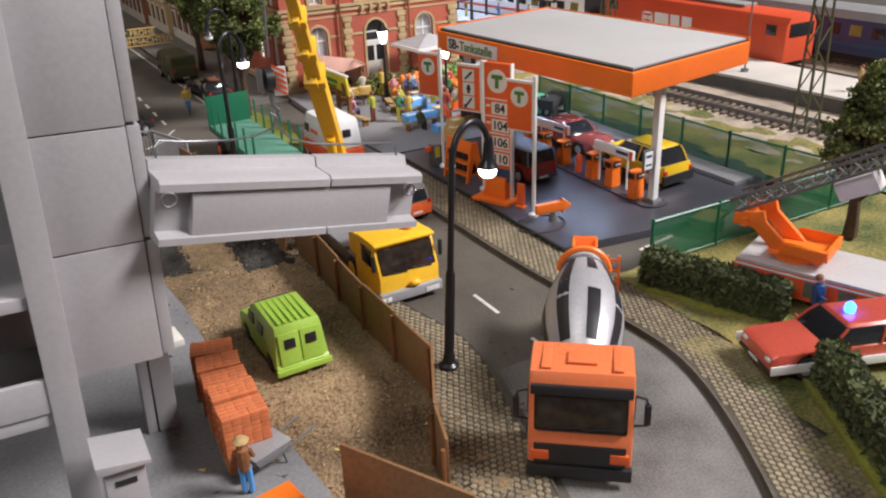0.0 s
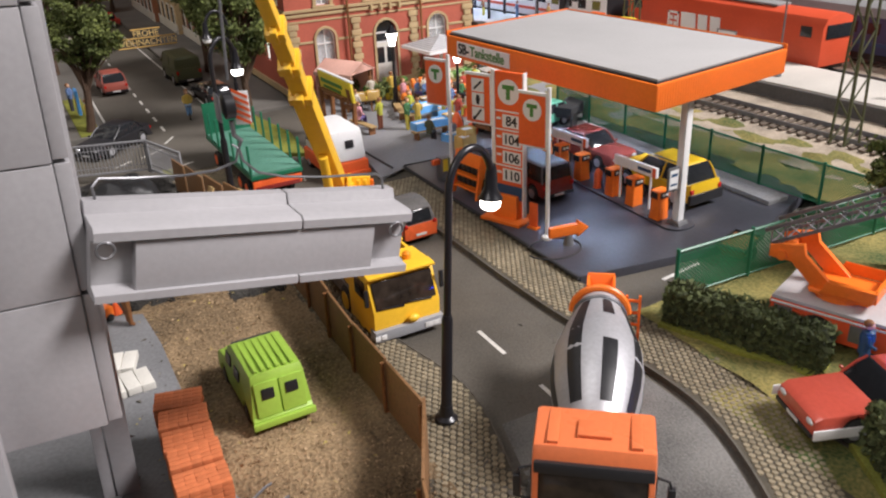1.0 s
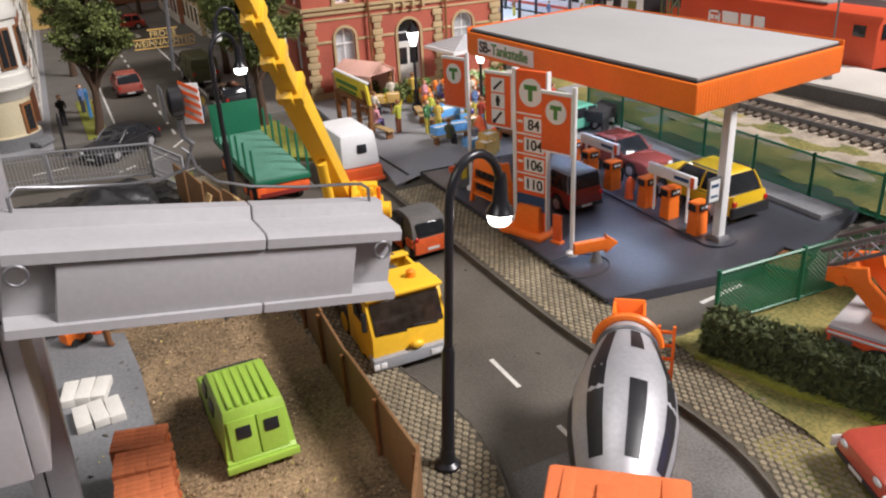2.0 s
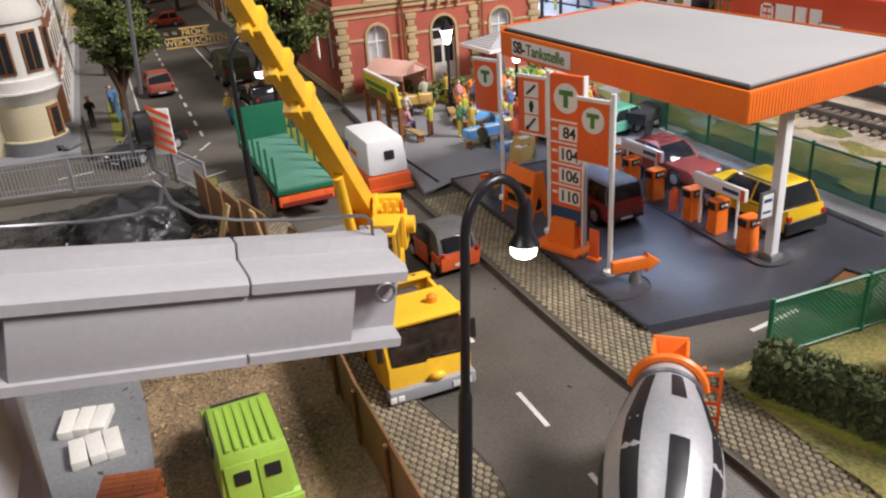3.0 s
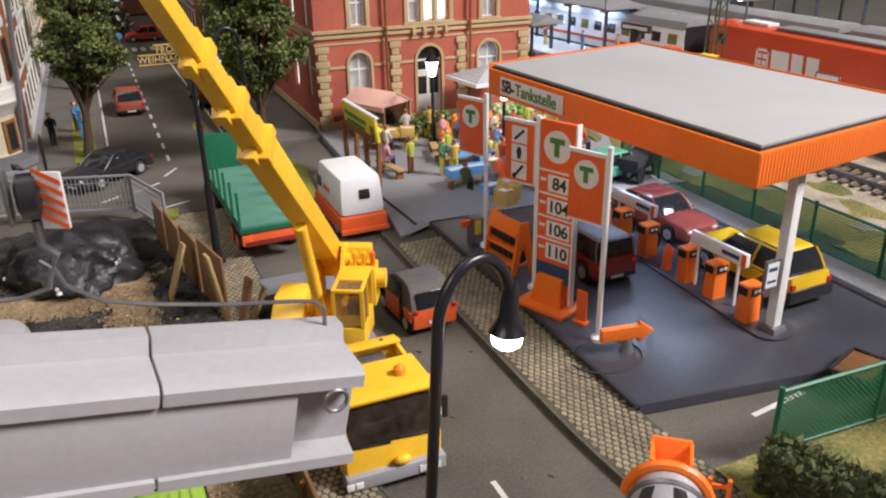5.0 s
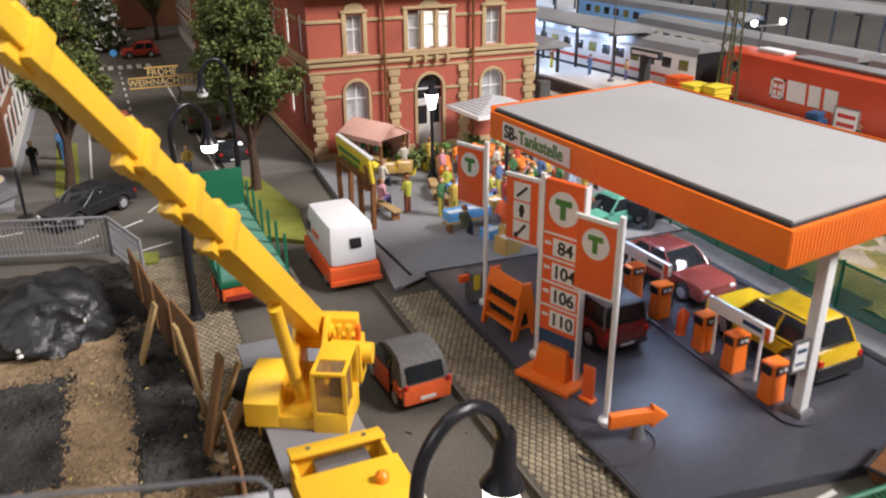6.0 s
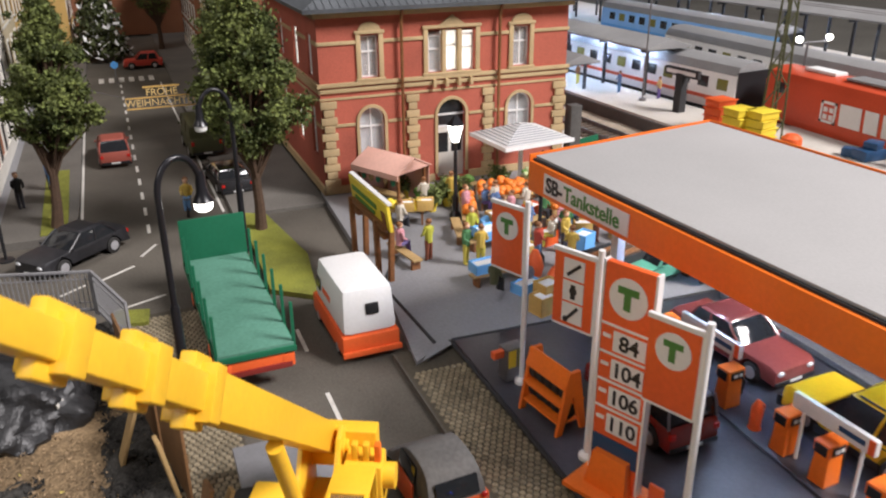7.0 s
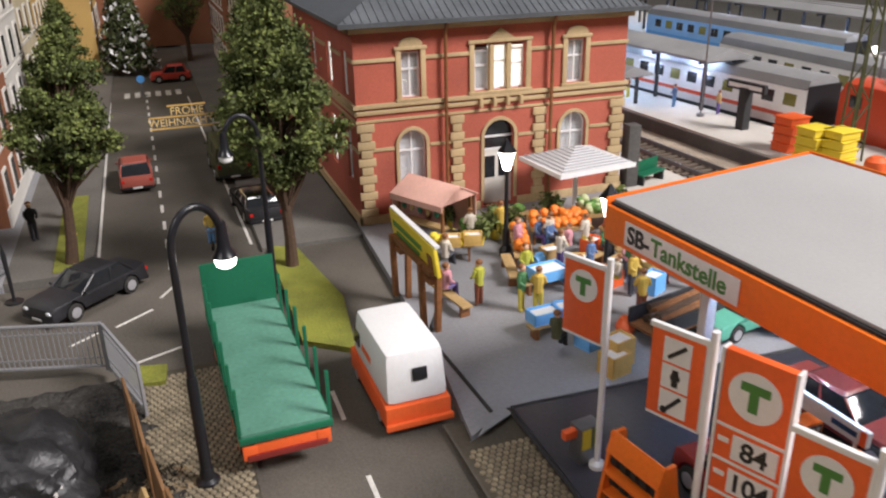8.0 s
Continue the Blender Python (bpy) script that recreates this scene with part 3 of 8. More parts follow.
def pump(x, y, rz):
    t = thing("fuel_pump", x, y, 0.14, rz, "orange fuel pump with a black display on the island", "fuel pump", "fuel pumps")
    part("cabinet", frustum(B(), -0.3, 0.3, -0.26, 0.26, 0, -0.27, 0.27, -0.22, 0.22, 0.95, 0.04), M_ORANGE, t)
    part("head", box(B(), -0.33, 0.33, -0.25, 0.25, 0.95, 1.3, 0.04), M_ORANGE, t)
    part("display", box(B(), -0.22, 0.22, -0.29, -0.24, 1.0, 1.24), M_BLACK, t, "black display")
    bm = box(B(), -0.16, -0.02, -0.305, -0.29, 1.08, 1.18)
    box(bm, 0.04, 0.16, -0.305, -0.29, 1.08, 1.18)
    part("digits_bar", bm, M_WHITE, t)
    part("display", box(B(), -0.37, -0.32, -0.18, 0.18, 0.98, 1.24), M_BLACK, t, "black display")
    part("nozzle_hose", tube(B(), [(0.3, -0.1, 1.0), (0.48, -0.12, 0.7), (0.46, -0.1, 0.3), (0.34, -0.1, 0.2)], 0.04, 8), M_BLACK, t, "black hose")
    return t


p0 = pump(31.3, 32.45, 4)
for x, y in ((31.45, 34.2), (31.45, 35.6), (31.5, 38.0), (31.55, 39.7), (31.7, 41.3)):
    at(p0, x, y, 0.14, 4)
bm = B()
n = 14
ring = [(31.6 + 0.75 * math.cos(math.pi + math.pi * k / n), 31.6 + 0.6 * math.sin(math.pi + math.pi * k / n)) for k in range(n + 1)] + [(31.9 + 0.75 * math.cos(math.pi * k / n), 42.5 + 0.6 * math.sin(math.pi * k / n)) for k in range(n + 1)]
solid("pump_island", prism(bm, ring, 0.05, 0.14, "z", 0.03), M_SLAB, "low rounded concrete pump island", "island", kind="structure")
for y0, x0 in ((34.3, 31.55), (39.2, 31.65)):
    t = thing("pump_sign", x0, y0, 0.14, 4, "long white sign bar above the fuel pumps", "sign", "pump signs")
    for dy in (-0.9, 0.9):
        part("stand", tube(B(), [(0, dy, 0), (0, dy, 1.5)], 0.05, 8), M_WHITE, t)
    part("sign_bar", box(B(), -0.08, 0.08, -1.25, 1.25, 1.5, 1.95, 0.02), M_WHITE, t, "white bar")
    part("end_stripe", box(B(), -0.1, -0.08, -1.22, -1.05, 1.52, 1.93), M_SIGNO, t)
    bm = box(B(), -0.1, -0.08, -0.95, -0.2, 1.66, 1.8)
    part("print_bar", bm, M_NAVY, t)
bm = tube(B(), [(0, 0, 0), (0, 0, 0.1), (0, 0, 0.7), (0, 0, 0.85), (0, 0, 0.95)], [0.2, 0.17, 0.17, 0.1, 0.05], 12)
tube(bm, [(0.1, 0, 0.85), (0.25, 0, 0.7), (0.22, 0, 0.3)], 0.04, 6)
solid("fire_extinguisher", bm, M_SIGNO, "red fire extinguisher standing on the pump island", "extinguisher", x=31.42, y=36.7, z=0.14)
t = thing("info_board", 31.0, 31.75, 0.06, 4, "grey framed notice board on the canopy post", "notice board")
part("frame", box(B(), -0.5, 0.12, -0.46, -0.38, 1.75, 2.75, 0.02), M_STEEL, t)
part("sheet", box(B(), -0.42, 0.04, -0.475, -0.46, 1.85, 2.65), M_WHITE, t, "white notice")
bm = box(B(), -0.36, -0.02, -0.482, -0.475, 2.38, 2.5)
box(bm, -0.36, -0.02, -0.482, -0.475, 2.0, 2.08)
part("notice_print", bm, M_NAVY, t, "dark printed bars")


def tyre_rack(x, y, rz):
    t = thing("tyre_rack", x, y, 0.06, rz, "orange tyre rack holding black tyres", "rack")
    for dy in (-0.85, 0.85):
        part("side", prism(B(), [(-0.55, 0), (-0.35, 0), (0.0, 1.2), (0.35, 0), (0.55, 0), (0.2, 2.0), (-0.2, 2.0)], dy - 0.06, dy + 0.06, "y", 0.02), M_ORANGE, t, "orange A-shaped side")
    part("top_board", obox(B(), -0.22, 0, 1.75, 0.08, 1.8, 0.6, ry=18, bev=0.02), M_ORANGE, t)
    for z in (0.45, 1.05):
        part("shelf", box(B(), -0.45, 0.45, -0.85, 0.85, z - 0.12, z - 0.05), M_ORANGE, t)
        for k in range(5):
            y0 = -0.68 + 0.34 * k
            part("tyre", tube(B(), [(0, y0 - 0.13, z + 0.22), (0, y0 - 0.1, z + 0.22), (0, y0 + 0.1, z + 0.22), (0, y0 + 0.13, z + 0.22)], [0.2, 0.28, 0.28, 0.2], 16), M_RUBBER, t, "black tyre")
    return t


tyre_rack(26.35, 39.5, 10)
t = thing("service_box", 26.25, 41.95, 0.06, 8, "olive and grey service column with an orange flag box", "service column")
part("body", box(B(), -0.35, 0.35, -0.25, 0.25, 0, 1.15, 0.03), M_STEEL, t)
part("panel", box(B(), -0.3, -0.02, -0.27, -0.25, 0.5, 1.1), M_YSIGN, t)
part("panel", box(B(), 0.06, 0.3, -0.27, -0.25, 0.5, 1.1), M_GRASS, t)
part("flag_box", box(B(), -0.75, -0.36, -0.1, 0.1, 0.85, 1.1, 0.02), M_SIGNO, t)


# ---- street lamps ----
def street_lamp(x, y, z, rz, lit, scale=1.0, reach=1.7, lean=0.0):
    t = thing("street_lamp", x, y, z, rz, "black curved street lamp with a " + ("lit" if lit else "dark") + " bell shade", "street lamp", "curved street lamps")
    s, e = scale, reach * scale
    part("foot", tube(B(), [(0, 0, 0), (0, 0, 0.12 * s), (0, 0, 0.2 * s), (0, 0, 0.5 * s)], [0.3 * s, 0.3 * s, 0.2 * s, 0.16 * s], 16), M_LAMP, t)
    part("lower_pole", tube(B(), [(0, 0, 0.3), (0, 0, 3.0 * s), (0, 0, 3.12 * s)], [0.15 * s, 0.14 * s, 0.11 * s], 12), M_LAMP, t)
    arc = [(0, 0, 3.0 * s), (0, 0, 6.3 * s)] + [(e / 2 - e / 2 * math.cos(a), 0, 6.3 * s + 0.95 * s * math.sin(a)) for a in [math.pi * k / 14 for k in range(1, 14)]] + [(e, 0, 6.5 * s)]
    part("arm", tube(B(), arc, 0.095 * s, 12), M_LAMP, t)
    h = part("shade", tube(B(), [(e, 0, 6.72 * s), (e, 0, 6.55 * s), (e, 0, 6.1 * s), (e, 0, 5.92 * s), (e, 0, 5.85 * s)], [0.1 * s, 0.14 * s, 0.17 * s, 0.27 * s, 0.31 * s], 18), M_LAMP, t, "black bell shade")
    part("bulb", tube(B(), [(e, 0, 5.88 * s), (e, 0, 5.76 * s), (e, 0, 5.64 * s), (e, 0, 5.58 * s)], [0.24 * s, 0.26 * s, 0.24 * s, 0.17 * s], 18), M_BULB if lit else M_WHITE, h, "glowing white bulb" if lit else "unlit glass")
    t.rotation_euler[1] += radians(lean)
    return t


street_lamp(17.3, 25.4, -0.15, 14, True, 1.065, 1.4, 3.8)
street_lamp(16.48, 44.9, -0.15, 27, True, 1.06, 1.32)
street_lamp(20.05, 56.2, -0.1, 190, False, 1.0, 1.3)


def lantern(x, y, k=1.0):
    t = thing("lantern", x, y, 0.02, 0, "black old-fashioned lantern post with a glowing white head", "street lamp", "old lantern posts")
    part("post", tube(B(), [(0, 0, 0), (0, 0, 0.3), (0, 0, 0.5), (0, 0, 1.2), (0, 0, 1.3), (0, 0, 3.9)], [0.3, 0.3, 0.16, 0.16, 0.1, 0.08], 12), M_LAMP, t)
    h = part("head", tube(B(), [(0, 0, 3.9), (0, 0, 4.7)], [0.16, 0.36], 6), M_BULB, t, "glowing glass head")
    t.scale = (k, k, k)
    part("cap", tube(B(), [(0, 0, 4.7), (0, 0, 4.78), (0, 0, 5.05), (0, 0, 5.2)], [0.42, 0.36, 0.14, 0.04], 6), M_LAMP, h)
    return t


lantern(30.0, 55.6)
lantern(31.3, 49.6, 0.95)


# ---- the brick station building ----
def arch_pts(x0, x1, z1, n=12):
    r, c = (x1 - x0) / 2, (x0 + x1) / 2
    return [(c - r * math.cos(math.pi * k / n), z1 - r + r * math.sin(math.pi * k / n)) for k in range(n + 1)]


def wall_run(bm, x0, x1, z0, z1, y0, y1, holes):
    """A wall along x with openings (x0, x1, z0, z1, arched) that go right through it, welded into one piece."""
    xs = sorted({x0, x1} | {v for h in holes for v in h[:2]})
    zs = sorted({z0, z1} | {v for h in holes for v in h[2:4]})
    for a, b in zip(xs, xs[1:]):
        for c, d in zip(zs, zs[1:]):
            if not any(h[0] <= a and b <= h[1] and h[2] <= c and d <= h[3] for h in holes):
                box(bm, a, b, y0, y1, c, d)
    for a, b, c, d, arched in holes:
        if arched:
            pts = arch_pts(a, b, d)
            mid = len(pts) // 2
            prism(bm, [(a, d)] + pts[:mid + 1], y0, y1, "y")
            prism(bm, [(b, d)] + pts[mid:][::-1], y0, y1, "y")
    bmesh.ops.remove_doubles(bm, verts=bm.verts, dist=0.001)
    bm.verts.index_update()
    seen, twin = {}, set()
    for f in bm.faces:
        key = tuple(sorted(v.index for v in f.verts))
        seen.setdefault(key, []).append(f)
    for fs in seen.values():
        if len(fs) > 1:
            twin.update(fs)
    bmesh.ops.delete(bm, geom=list(twin), context="FACES_ONLY")
    return bm


def sash(parent, x0, x1, z0, z1, y, arched, back, bars=1):
    w = part("window", B_frame(x0, x1, z0, z1, y, arched, bars), M_WHITE, parent, "white sash window")
    part("pane", box(B(), x0 + 0.02, x1 - 0.02, y + 0.03, y + 0.045, z0 + 0.02, z1 - 0.03), M_GLASS, w, "clear glass")
    part("curtain", box(B(), x0 - 0.1, x1 + 0.1, y + 0.2, y + 0.22, z0 - 0.1, z1 + 0.1), back, w, "bright curtain" if back == M_WINLIT else "pale net curtain")
    return w


def B_frame(x0, x1, z0, z1, y, arched, bars):
    bm = B()
    t = 0.09
    box(bm, x0, x0 + t, y, y + 0.08, z0, z1 - (0.3 if arched else 0))
    box(bm, x1 - t, x1, y, y + 0.08, z0, z1 - (0.3 if arched else 0))
    box(bm, x0 + t, x1 - t, y, y + 0.08, z0, z0 + t)
    if arched:
        pts = arch_pts(x0 + 0.04, x1 - 0.04, z1 - 0.04)
        tube(bm, [(a, y + 0.04, b) for a, b in pts], 0.06, 6)
    else:
        box(bm, x0 + t, x1 - t, y, y + 0.08, z1 - t, z1)
    zc = z0 + (z1 - z0) * 0.62
    box(bm, x0 + t, x1 - t, y - 0.01, y + 0.07, zc - 0.05, zc + 0.05)
    for k in range(bars):
        xc = x0 + (x1 - x0) * (k + 1) / (bars + 1)
        box(bm, xc - 0.04, xc + 0.04, y, y + 0.07, z0 + t, z1 - 0.08)
    return bm


ST = thing("station_building", 0, 0, 0.02, 0, "red brick two-storey station building with sandstone trim", "building")
X0, X1, YF, ZE = 25.15, 39.2, 61.6, 9.3
GF = [(27.1, 28.5, 1.7, 4.45, True), (31.45, 33.1, 0.1, 4.5, True), (35.6, 37.1, 1.7, 4.5, True)]
UF = [(27.35, 28.3, 5.95, 8.05, False), (30.95, 33.65, 5.95, 8.1, False), (35.85, 36.85, 5.95, 8.05, False)]
bm = wall_run(B(), X0, X1, 0, ZE, YF, YF + 0.45, GF + UF)
part("front_wall", bm, M_BRICKR, ST, "red painted brick front")
bm = B()
SIDEH = [(62.9, 63.9, 5.95, 8.05, False), (66.2, 67.3, 5.95, 8.05, False), (70.2, 71.2, 5.95, 8.05, False)]
SIDEG = [(62.9, 63.9, 1.8, 4.4, False), (66.2, 67.3, 1.8, 4.4, False), (70.2, 71.2, 1.8, 4.4, False)]
rot = B()
wall_run(rot, YF + 0.45, 76, 0, ZE, -X0 - 0.45, -X0, SIDEG + SIDEH)
bmesh.ops.rotate(rot, verts=rot.verts, cent=(0, 0, 0), matrix=Matrix.Rotation(radians(90), 3, "Z"))
part("side_wall", rot, M_BRICKR, ST, "red painted brick side")
part("rear_wall", box(B(), X0, X1, 76, 76.4, 0, ZE), M_BRICKR, ST)
part("side_wall", box(B(), X1 - 0.45, X1, YF + 0.45, 76, 0, ZE), M_BRICKR, ST)
for k, (a, b, c, d, ar) in enumerate(GF):
    if k == 1:
        dr = part("door", box(B(), a, b, YF + 0.28, YF + 0.36, 0.1, 2.9, 0.02), M_PALE, ST, "pale panelled double door")
        part("door_panel", box(B(), a + 0.15, a + 0.72, YF + 0.25, YF + 0.28, 1.5, 2.6), M_CARGLASS, dr, "dark door glass")
        part("door_panel", box(B(), b - 0.72, b - 0.15, YF + 0.25, YF + 0.28, 1.5, 2.6), M_CARGLASS, dr, "dark door glass")
        part("fanlight", box(B(), a, b, YF + 0.34, YF + 0.38, 2.9, d), M_CARGLASS, dr, "dark fanlight")
        tube_b = B()
        for zz in (2.95, 3.6):
            box(tube_b, a, b, YF + 0.26, YF + 0.33, zz - 0.05, zz + 0.05)
        part("transom", tube_b, M_WHITE, dr)
    else:
        sash(ST, a, b, c, d, YF + 0.22, ar, M_CURTAIN, 1)
for k, (a, b, c, d, ar) in enumerate(UF):
    if k == 1:
        w = (b - a) / 3
        for j in range(3):
            sash(ST, a + w * j + 0.06, a + w * (j + 1) - 0.06, c, d - (0.25 if j != 1 else 0), YF + 0.2, False, M_WINLIT if j else M_CURTAIN, 0)
            if j:
                part("mullion", box(B(), a + w * j - 0.1, a + w * j + 0.1, YF - 0.08, YF + 0.2, c, d), M_STONE, ST)
    else:
        sash(ST, a, b, c, d, YF + 0.2, False, M_CURTAIN, 1)
for h, back in zip(SIDEH + SIDEG, (M_CURTAIN, M_WINLIT, M_CURTAIN) * 2):
    w = part("window", box(B(), X0 + 0.2, X0 + 0.26, h[0], h[1], h[2], h[3]), back, ST, "side window with curtain")
    bmf = B()
    yc = (h[0] + h[1]) / 2
    for q in ((h[0], h[0] + 0.08, h[2], h[3]), (h[1] - 0.08, h[1], h[2], h[3]), (yc - 0.04, yc + 0.04, h[2], h[3]), (h[0], h[1], h[3] - 0.08, h[3]), (h[0], h[1], h[2], h[2] + 0.08), (h[0], h[1], h[2] + 1.25, h[2] + 1.33)):
        box(bmf, X0 + 0.13, X0 + 0.19, *q)
    part("window_frame", bmf, M_WHITE, w)
# stone bands
bands = [(0.0, 0.42, 0.14), (3.55, 3.72, 0.06), (4.95, 5.08, 0.05), (5.32, 5.52, 0.1), (5.62, 5.82, 0.16), (7.68, 7.86, 0.07), (9.0, 9.3, 0.22)]
for z0, z1, d in bands:
    cuts = [h[:2] for h in GF + UF if h[2] < z1 and h[3] > z0]
    x, segs = X0 - d, []
    for a, b in sorted(cuts):
        segs.append((x, a - 0.2))
        x = b + 0.2
    segs.append((x, X1 + d))
    for a, b in segs:
        part("stone_band", box(B(), a, b, YF - d, YF - 0.002, z0, z1, 0.02), M_STONE, ST, "sandstone band")
    y = YF - d
    for h in [h for h in SIDEG + SIDEH if h[2] < z1 and h[3] > z0]:
        part("stone_band", box(B(), X0 - d, X0 - 0.002, y, h[0] - 0.15, z0, z1), M_STONE, ST, "sandstone band")
        y = h[1] + 0.15
    part("stone_band", box(B(), X0 - d, X0 - 0.002, y, 76.2, z0, z1), M_STONE, ST, "sandstone band")
# window surrounds
for a, b, c, d, ar in GF + UF:
    bm = B()
    if ar:
        pts = arch_pts(a - 0.14, b + 0.14, d + 0.14, 16)
        inner = arch_pts(a + 0.02, b - 0.02, d - 0.02, 16)
        for p, q, r, s in zip(pts, pts[1:], inner[1:], inner):
            prism(bm, [p, q, r, s], YF - 0.1, YF - 0.003, "y")
        for u, v in ((a - 0.14, a + 0.02), (b - 0.02, b + 0.14)):
            box(bm, u, v, YF - 0.09, YF - 0.003, c if c > 0.5 else 0.42, d - (b - a) / 2)
    else:
        for u, v in ((a - 0.24, a), (b, b + 0.24)):
            box(bm, u, v, YF - 0.1, YF - 0.003, c, d + 0.1, 0.015)
        box(bm, a - 0.3, b + 0.3, YF - 0.14, YF - 0.003, d + 0.1, d + 0.26, 0.02)
        n = 10
        w = (b - a) / 2 + 0.12
        top = [((a + b) / 2 - w * math.cos(math.pi * k / n), d + 0.24 + 0.42 * math.sin(math.pi * k / n)) for k in range(n + 1)]
        if b - a > 2:
            m = (a + b) / 2
            top = [(m - 0.75, d + 0.24), (m, d + 0.75), (m + 0.75, d + 0.24)]
        prism(bm, top, YF - 0.12, YF - 0.003, "y", 0.02)
        box(bm, a - 0.3, b + 0.3, YF - 0.18, YF - 0.003, c - 0.12, c, 0.02)
    part("window_surround", bm, M_STONE, ST, "sandstone surround")
for k in range(4):
    x = 31.25 + 0.7 * k
    part("bracket", box(B(), x - 0.08, x + 0.08, YF - 0.3, YF - 0.12, 5.2, 5.62, 0.02), M_STONE, ST)
for x in (29.45, 34.95):
    part("downpipe", tube(B(), [(x, YF - 0.55, 9.35), (x, YF - 0.3, 8.9), (x, YF - 0.26, 8.6), (x, YF - 0.26, 0.1)], 0.09, 8), M_WOOD, ST, "brown downpipe")
# slate hip roof with gutter
bm = frustum(B(), X0 - 0.75, X1 + 0.75, YF - 0.75, 77, 9.3, X0 - 0.78, X1 + 0.78, YF - 0.78, 77.05, 9.5)
part("gutter", bm, M_SLATE, ST, "dark gutter edge")
rf = part("roof", frustum(B(), X0 - 0.7, X1 + 0.7, YF - 0.7, 77, 9.505, X0 + 5.2, X1 - 5.2, YF + 5.2, 71.5, 12.5), M_SLATE, ST, "dark slate hip roof")
bm = B()
for k in range(40):
    x = X0 - 0.4 + k * (X1 - X0 + 0.8) / 39
    t = min(1.0, (x - X0 + 0.7) / 5.9, (X1 + 0.7 - x) / 5.9)
    tube(bm, [(x, YF - 0.68, 9.53), (x, YF - 0.68 + 5.88 * t, 9.53 + 2.98 * t)], 0.035, 5)
tagged(part("roof_ribs", bm, M_SLATE, rf), kind="stuff")
QM = {}
for cx, wide in ((X0 + 0.38, 0.42), (30.05, 0.36), (34.43, 0.36), (X1 - 0.38, 0.42)):
    for k in range(11):
        h = 0.42 + 0.41 * k
        w = wide if k % 2 == 0 else wide * 0.66
        key = round(w, 3)
        if key not in QM:
            QM[key] = mesh_of("quoin", box(B(), -w, w, -0.14, -0.004, 0.02, 0.39, 0.02), M_QUOIN)
        q = new("quoin", QM[key])
        q.parent = ST
        q.matrix_basis = pose(cx * CM, YF * CM, h * CM)

# ---- unfinished grey tower and hanging girder ----
TW = thing("grey_tower", 0, 0, 0, 0, "unpainted light grey plastic tower block under construction", "tower")
for k, (z0, z1) in enumerate(((4.05, 7.05), (7.08, 9.68), (9.71, 12.4), (12.43, 14.5))):
    part("panel", box(B(), 6.86, 8.84, 24.45, 24.75, z0, z1, 0.03), M_GREY, TW, "smooth grey wall panel")
    part("panel", box(B(), 8.86, 9.14, 24.5, 26.8, z0 + 0.05, z1, 0.03), M_GREY, TW, "smooth grey wall panel")
    part("panel", box(B(), 3.5, 5.4, 24.4, 24.7, z0, z1, 0.03), M_GREY, TW, "smooth grey wall panel")
part("corner_post", box(B(), 8.75, 9.3, 26.8, 27.4, 0, 13, 0.03), M_GREY, TW, "grey corner post")
part("corner_post", box(B(), 8.45, 8.72, 26.85, 27.3, 0, 13, 0.03), M_GREY, TW, "grey corner post")
part("corner_post", prism(B(), [(6.25, 0), (6.9, 0), (6.98, 13), (6.35, 13)], 23.9, 24.6, "y", 0.04), M_GREY, TW, "grey front post")
part("floor_slab", box(B(), 2.5, 6.3, 24.0, 27.4, 3.3, 3.65, 0.03), M_GREY, TW, "grey floor slab")
part("floor_slab", box(B(), 2.5, 6.3, 24.0, 27.4, 6.2, 6.5, 0.03), M_GREY, TW, "grey floor slab")
part("inner_wall", box(B(), 2.5, 8.4, 27.3, 27.5, 3.6, 13), M_GREY, TW)
part("parapet", box(B(), 2.5, 6.3, 23.95, 24.1, 3.65, 4.5, 0.03), M_GREY, TW, "grey parapet")
TW.matrix_basis = pose(0, 0, 0, 0, 2.4, 0)
BX = part("meter_box", box(B(), 6.95, 7.8, 22.2, 23.1, 0.0, 2.95, 0.03), M_GREY, TW, "grey box with a slot")
part("lid", prism(B(), [(6.82, 2.96), (7.93, 2.96), (7.93, 3.06), (6.82, 3.2)], 22.05, 23.3, "y", 0.02), M_GREY, BX)
part("slot", box(B(), 7.15, 7.6, 22.18, 22.2, 2.5, 2.64), M_BLACK, BX, "dark slot")

GD = thing("bridge_girder", 0, 0, 0, 0, "pale grey I-shaped concrete girder hanging in wire slings", "girder")
for a, b, nm in ((9.45, 13.52, "girder_piece"), (13.55, 16.2, "girder_piece")):
    bm = B()
    prism(bm, [(24.35, 5.36), (25.55, 5.36), (25.55, 5.52), (25.2, 5.6), (25.2, 6.5), (25.55, 6.58), (25.6, 7.08), (25.3, 7.08), (25.2, 6.86), (24.47, 6.84), (24.35, 6.76), (24.35, 6.58), (24.7, 6.5), (24.7, 5.6), (24.35, 5.52)], a, b, "x", 0.03)
    part(nm, bm, M_GREY, GD, "grey girder segment")
part("stiffener", box(B(), 10.2, 15.3, 24.42, 24.72, 5.5, 6.55, 0.03), M_GREY, GD, "grey web panel")
for x in (9.75, 15.9):
    bm = tube(B(), [(x - 0.1 + 0.16 * math.cos(k * math.pi / 8), 24.33, 6.42 + 0.16 * math.sin(k * math.pi / 8)) for k in range(17)], 0.03, 6)
    part("hook_eye", bm, M_STEEL, GD)

GD.matrix_basis = pose(16.2 * CM, 24.35 * CM, 6.84 * CM, 0, 11.5, 4.5) @ pose(-16.2 * CM, -24.35 * CM, -6.84 * CM)

